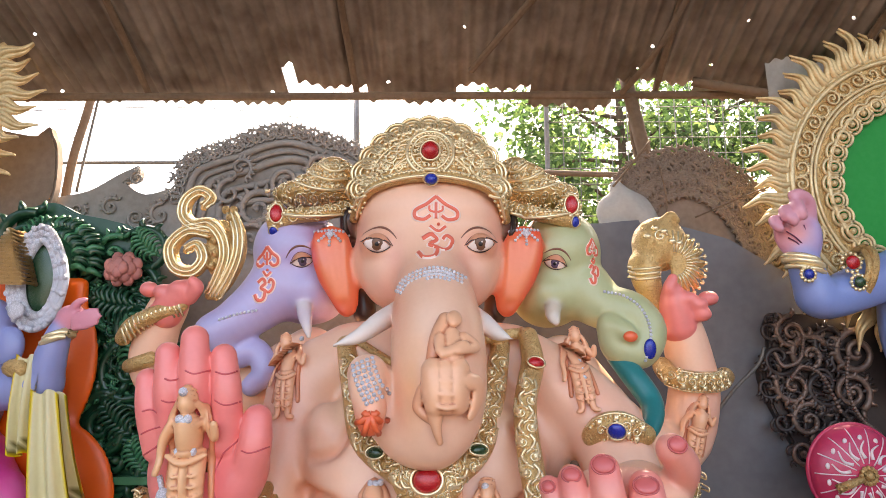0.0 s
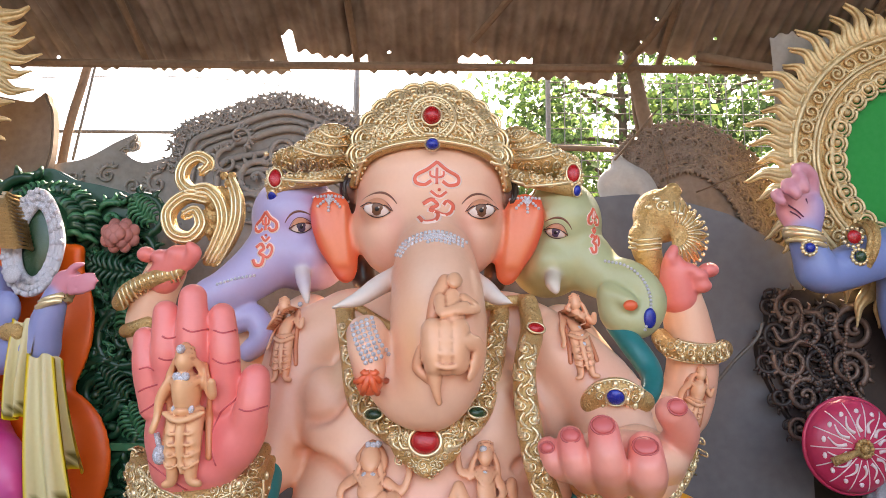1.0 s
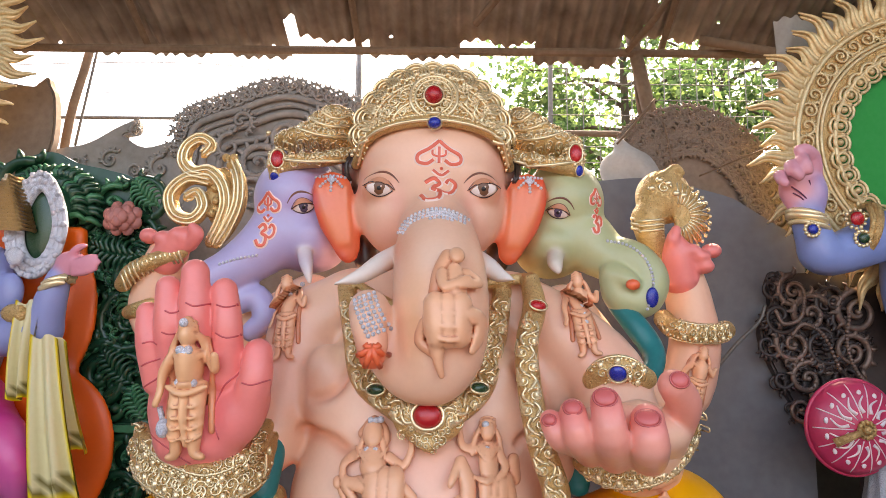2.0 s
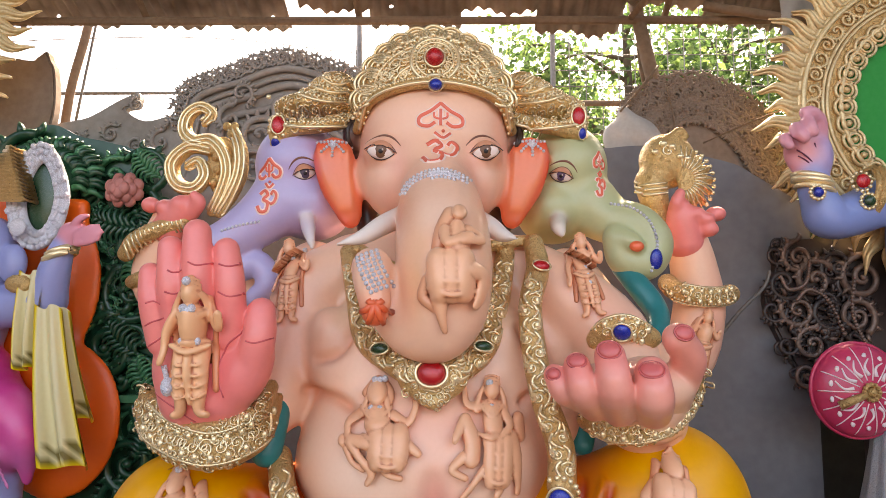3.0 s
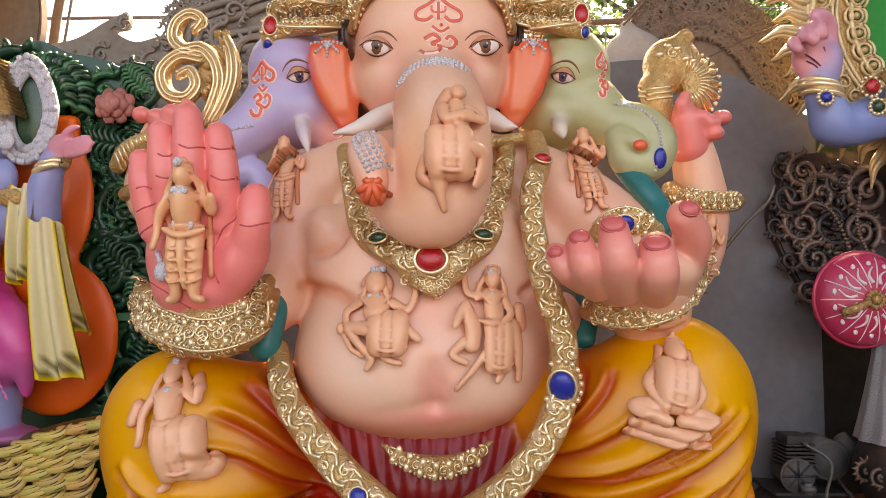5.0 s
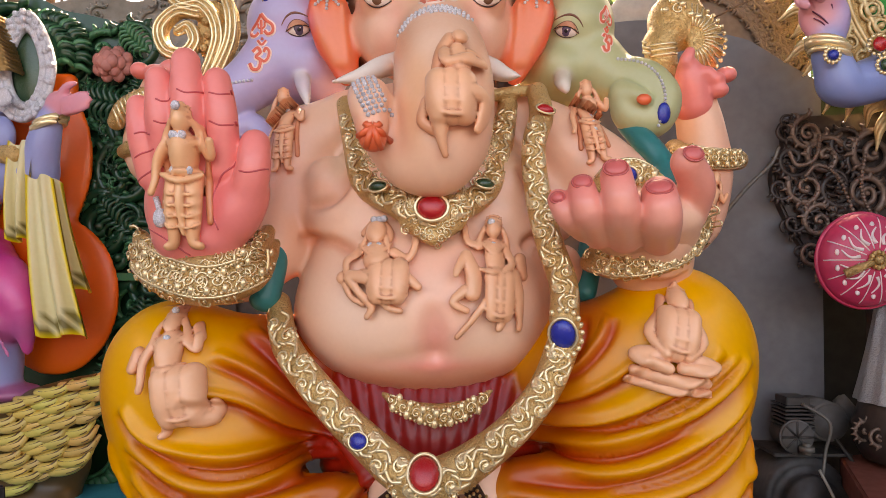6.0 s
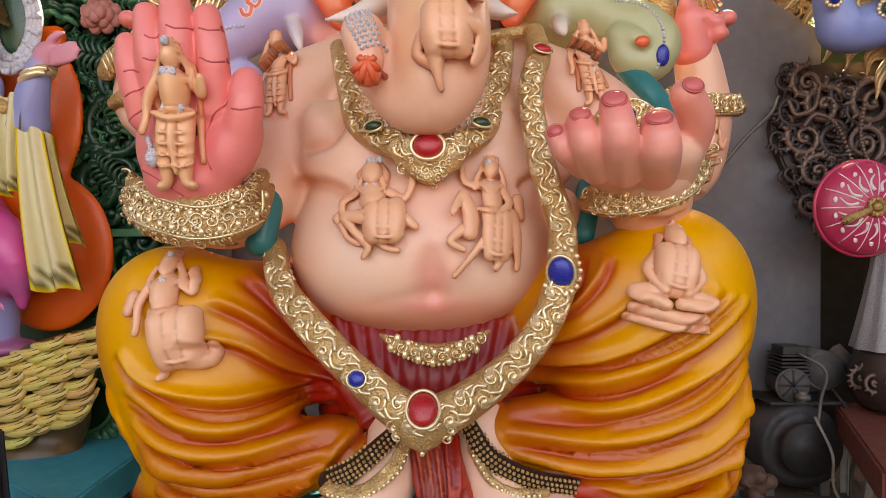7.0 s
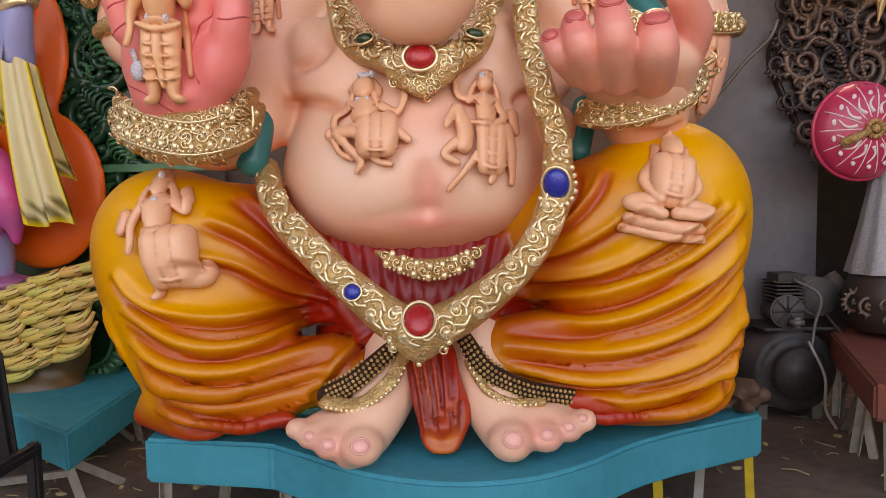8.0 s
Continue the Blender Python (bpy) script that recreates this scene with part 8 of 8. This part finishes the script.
wire("hose", [(KX + 0.03, KY - 0.2, 0.56), (KX + 0.08, KY - 0.3, 0.36), (KX + 0.1, KY - 0.28, 0.15), (KX + 0.16, KY - 0.3, 0.02)], 0.010, LEGPAINT, comp)
wire("hose", [(KX + 0.22, KY - 0.0, 0.75), (KX + 0.28, KY - 0.22, 0.5), (KX + 0.22, KY - 0.26, 0.2), (KX + 0.2, KY - 0.3, 0.03)], 0.012, GREASE, comp)
s = Sculpture()
for k in range(8):
    s.tube([(KX - 0.06, KY - 0.12, 0.74), (KX - 0.06 + 0.1 * math.cos(k * 0.785), KY - 0.12, 0.74 + 0.1 * math.sin(k * 0.785))], 0.008, 0)
o = s.finish("spokes", [GREASE])
o.parent = comp
tagged(wire("plank", [(2.62, 4.5, 0.95), (2.9, 4.45, 0.62)], 0.05, DUSTY), "dusty grey board leaning behind the machine", "board")


# ---- unpainted clay arches behind ----
arch = tagged(new("clay_arch"), "unpainted grey clay arch with carved scrolls and beads", "clay arch")
rim = spline([(-2.255, 3.795), (-2.177, 4.126), (-2.009, 4.242), (-1.782, 4.319), (-1.556, 4.417), (-1.325, 4.456), (-1.044, 4.393), (-0.763, 4.298), (-0.391, 4.122), (-0.113, 3.802)], 5)
ac = (-0.82, 3.113)
out = [tuple(p + 0.025 * math.sin(i * 1.9) * (p - np.array(ac)) / np.linalg.norm(p - np.array(ac))) for i, p in enumerate(rim)]
panel("panel", out + [(0.073, 2.16), (-2.311, 2.146)], 4.95, 0.14, CLAYGREY, arch)
ag = meshes_in(CLAYGREY)
for k in range(1, len(rim) - 1):
    d = rim[k] - np.array(ac)
    d /= np.linalg.norm(d)
    q = rim[k] - 0.05 * d
    volute(arch, ag, 1 + 2 * (k % 2), (q[0], 4.94, q[1]), 0.07, -math.degrees(math.atan2(d[1], d[0])) + 60, bool(k % 2))
for off, r, beads in ((0.16, 0.03, False), (0.24, 0.016, True), (0.31, 0.035, False), (0.46, 0.03, False), (0.54, 0.016, True), (0.62, 0.03, False)):
    s = Sculpture()
    pts = []
    for p in rim:
        d = p - np.array(ac)
        pts.append((*(p - off * d / np.linalg.norm(d)), 0))
    pts = np.array(pts)[:, [0, 2, 1]] + np.array((0, 4.93, 0))
    if beads:
        for p in spline(pts, 3):
            s.bead(p, 0.02, 0, rings=4, sides=6)
    else:
        s.tube(pts, r, 0)
    o = s.finish("moulding", [CLAYGREY])
    o.parent = arch
for k, (c, size, turn, mir) in enumerate((((-1.507, 3.738), 0.16, 40, False), ((-1.291, 3.972), 0.14, 100, True), ((-1.74, 3.877), 0.12, 10, False), ((-1.539, 3.486), 0.15, -60, True), ((-1.022, 4.066), 0.13, 60, False), ((-1.814, 3.599), 0.1, 90, True), ((-1.661, 4.088), 0.1, 150, False))):
    volute(arch, ag, k % 4, (c[0], 4.9, c[1]), size, turn, mir)
wing_l = tagged(new("clay_arch"), "unpainted grey clay wing with a curled crest", "clay arch")
lo = spline([(-3.527, 3.804), (-3.163, 3.876), (-2.936, 3.925), (-2.715, 4.054), (-2.616, 4.103), (-2.534, 4.132), (-2.535, 4.021), (-2.639, 3.987), (-2.469, 3.893), (-2.242, 3.95)], 4).tolist()
panel("panel", lo + [(-1.983, 2.145), (-3.434, 2.137)], 4.98, 0.1, CLAYGREY, wing_l)
for k, (c, size, turn, mir) in enumerate((((-2.731, 3.781), 0.08, 40, False), ((-2.52, 3.689), 0.08, 100, True), ((-2.318, 3.713), 0.1, 10, False), ((-2.533, 4.024), 0.06, 0, False), ((-3.001, 3.757), 0.07, 60, True), ((-2.21, 3.461), 0.12, 60, True))):
    volute(wing_l, ag, k % 4, (c[0], 4.97, c[1]), size, turn, mir)
far_l = tagged(new("clay_arch"), "unpainted brown clay arch edge with a hooked crest", "clay arch")
panel("panel", spline([(-3.959, 4.469), (-3.394, 4.351), (-3.296, 4.375), (-3.228, 4.423), (-3.193, 4.351), (-3.145, 4.233), (-3.13, 3.905), (-3.219, 3.538)], 4).tolist() + [(-3.823, 3.355)], 4.84, 0.1, CLAYBROWN, far_l)
part("post", boxed((0.12, 0.08, 3.4), ((-3.518, 3.918)[0], 4.96, 1.7)), CLAYBROWN, far_l)
arch_r = tagged(new("clay_arch"), "unpainted brown clay arch with deep carved scrolls", "clay arch")
ro = spline([(1.35, 3.366), (1.355, 3.859), (1.441, 4.042), (1.667, 4.157), (1.935, 4.191), (2.194, 4.08), (2.403, 3.907), (2.562, 3.682), (2.669, 3.371)], 5)
panel("panel", ro.tolist() + [(2.55, 2.937), (1.441, 2.932)], 4.82, 0.12, CLAYBROWN, arch_r)
ab = meshes_in(CLAYBROWN)
rc = np.array((1.92, 3.106))
for k in range(1, len(ro), 1):
    d = (ro[k] - rc) / np.linalg.norm(ro[k] - rc)
    for row, off in ((0, 0.04), (1, 0.16), (2, 0.28)):
        q = ro[k] - off * d
        volute(arch_r, ab, (k + row) % 4, (q[0], 4.8, q[1]), 0.075 + 0.015 * row, -math.degrees(math.atan2(d[1], d[0])) + 60 * row + 40, bool((k + row) % 2))
part("post", boxed((0.16, 0.1, 3.0), (1.7, 4.98, 1.5)), CLAYBROWN, arch_r)

# ---- trees and creepers behind the open gap ----
def leafmat(name, c):
    m = material(name, c, rough=0.55, grain=8, vary=0.5, bump=0.1, stain=2)
    b = m.node_tree.nodes["Principled BSDF"]
    b.inputs["Transmission Weight"].default_value = 0.0
    t = m.node_tree.nodes.new("ShaderNodeBsdfTranslucent")
    t.inputs["Color"].default_value = (*[min(1, v * 2.2) for v in c], 1)
    mixs = m.node_tree.nodes.new("ShaderNodeMixShader")
    mixs.inputs[0].default_value = 0.45
    o = m.node_tree.nodes["Material Output"]
    m.node_tree.links.new(b.outputs[0], mixs.inputs[1])
    m.node_tree.links.new(t.outputs[0], mixs.inputs[2])
    m.node_tree.links.new(mixs.outputs[0], o.inputs["Surface"])
    return m


LEAF_A, LEAF_B = leafmat("leaf green", tint(58, 80, 42)), leafmat("pale leaf", tint(94, 114, 62))
BARK = material("bark", tint(92, 78, 64), rough=0.95, grain=20, vary=0.6, bump=0.7)


def tree(x, y, height, spread, seed, leaves, low=2.6, size=0.075):
    """Trunk with limbs and a loose crown of leaves in clusters."""
    r = random.Random(seed)
    t = tagged(new("tree"), "leafy green tree behind the shed", "tree", "trees behind the shed")
    s = Sculpture()
    trunk = spline([(x, y, 0), (x + r.uniform(-.2, .2), y, height * 0.35), (x + r.uniform(-.3, .3), y, height * 0.7), (x, y, height)], 6)
    s.tube(trunk, np.linspace(0.13, 0.04, len(trunk)), 0, sides=9)
    tips = []
    for k in range(16):
        b = trunk[r.randint(len(trunk) // 3, len(trunk) - 1)]
        a = r.uniform(0, 6.28)
        e = b + np.array((spread * math.cos(a) * r.uniform(.5, 1), 0.5 * spread * math.sin(a), r.uniform(-0.5, 0.8)))
        s.tube(spline([b, (b + e) / 2 + np.array((0, 0, 0.2)), e], 5), np.linspace(0.035, 0.008, 11), 0, sides=5)
        tips += [b + (e - b) * f for f in (0.45, 0.7, 0.9, 1.0)]
    o = s.finish("trunk", [BARK])
    o.parent = t
    v, f, m = [], [], []
    for k in range(leaves):
        c = tips[r.randint(0, len(tips) - 1)] + np.array((r.gauss(0, 0.28), r.gauss(0, 0.25), r.gauss(0, 0.26)))
        if c[2] < low:
            c[2] = low + r.random() * 0.6
        d = Vector((r.gauss(0, 1), r.gauss(0, 1), r.gauss(-0.6, 0.8))).normalized()
        n = d.cross(Vector((r.gauss(0, 1), r.gauss(0, 1), r.gauss(0, 1)))).normalized()
        w = d.cross(n)
        ln = size * r.uniform(0.7, 1.5)
        c = Vector(c)
        i = len(v)
        v += [tuple(c), tuple(c + d * ln * 0.45 + w * ln * 0.42 + n * 0.008), tuple(c + d * ln * 1.25), tuple(c + d * ln * 0.45 - w * ln * 0.42 + n * 0.008)]
        f += [(i, i + 1, i + 2), (i, i + 2, i + 3)]
        m += [k % 3 == 0] * 2
    s = Sculpture()
    s.put(v, np.array(f), (1, 1, 1), 0)
    s.m = [np.array(m).astype(int)]
    o = tagged(s.finish("crown", [LEAF_A, LEAF_B], smooth=False), kind="stuff")
    o.parent = t
    return t


tree(2.3, 8.2, 6.4, 1.6, 3, 8500, 2.8)
tree(3.9, 8.6, 6.6, 1.7, 4, 5200, 2.8)
tree(1.9, 9.6, 5.4, 1.1, 5, 5200, 2.8)
tree(5.6, 9.0, 6.6, 1.8, 6, 4200, 2.8)
tree(-4.8, 10.5, 4.6, 1.4, 7, 2600, 2.6)
tree(-2.9, 11.5, 4.7, 1.1, 8, 1800, 2.6)
# wire mesh in the gap in front of the leaves
fence = tagged(new("wire_mesh"), "square rusty wire mesh across the gap", "fence")
for k in range(24):
    x = 1.0 + 0.16 * k
    wire("wire", [(x, 6.05, 3.2), (x, 6.05, 5.4)], 0.005, IRON, fence, n=1)
for k in range(13):
    z = 3.3 + 0.16 * k
    wire("wire", [(1.0, 6.04, z), (4.7, 6.04, z)], 0.005, IRON, fence, n=1)
for k in (0, 1):
    part("post", rod((1.0 + 3.7 * k, 6.06, 0), (1.0 + 3.7 * k, 6.06, 5.5), 0.025), IRON, fence)

# ---- small things ----
lump = Clay(0.015)
rng = random.Random(4)
for k in range(22):
    lump.ball((1.36 + rng.gauss(0, 0.055), 3.06 + rng.gauss(0, 0.04), 0.52 + abs(rng.gauss(0, 0.06))), (rng.uniform(0.025, 0.05), rng.uniform(0.025, 0.05), rng.uniform(0.02, 0.04)), (1, 1, 1), 0.01)
s = Sculpture()
s.put(*lump.build(smooth=1)[:2], (1, 1, 1), 0)
MUD = material("wet brown clay", tint(92, 64, 50), rough=0.7, grain=25, vary=0.6, bump=0.6)
tagged(s.finish("clay_lump", [MUD]), "rough lump of brown clay on the stage edge", "clay")
BLACKPL = material("black plastic", tint(38, 36, 38), rough=0.4, grain=30, vary=0.3, bump=0.1)
chair = tagged(new("plastic_chair"), "black plastic chair edge beside the low table", "chair")
part("backrest", boxed((0.5, 0.05, 0.5), (-2.071, 2.75, 0.678), (8, 0, 4), 0.02), BLACKPL, chair)
part("arm", boxed((0.06, 0.45, 0.05), (-1.757, 2.6, 0.468), (0, 0, 0), 0.015), BLACKPL, chair)
part("leg", boxed((0.05, 0.05, 0.5), ((-1.757, 2.6, 0.468)[0], 2.4, 0.25), (0, 0, 0), 0.01), BLACKPL, chair)
part("leg", boxed((0.05, 0.05, 0.5), ((-1.757, 2.6, 0.468)[0], 2.8, 0.25), (0, 0, 0), 0.01), BLACKPL, chair)
rng = random.Random(21)
STRAW = material("straw litter", tint(170, 150, 110), rough=0.9, grain=40, vary=0.5, bump=0.2)
s = Sculpture()
for k in range(260):
    x, y = rng.uniform(-3.2, 3.4), rng.uniform(2.6, 4.9)
    a, ln = rng.uniform(0, 6.28), rng.uniform(0.03, 0.14)
    s.tube([(x, y, 0.006), (x + ln * 0.5 * math.cos(a), y + ln * 0.5 * math.sin(a), 0.012), (x + ln * math.cos(a + 0.3), y + ln * math.sin(a + 0.3), 0.006)], rng.uniform(0.0015, 0.005), 0, sides=4)
for k in range(60):
    s.bead((rng.uniform(-3, 3.2), rng.uniform(2.8, 4.8), 0.005), (rng.uniform(0.01, 0.04), rng.uniform(0.01, 0.04), 0.012), 0, rings=4, sides=6)
tagged(s.finish("litter", [STRAW]), "straw and chips littered on the floor", "litter", kind="stuff")
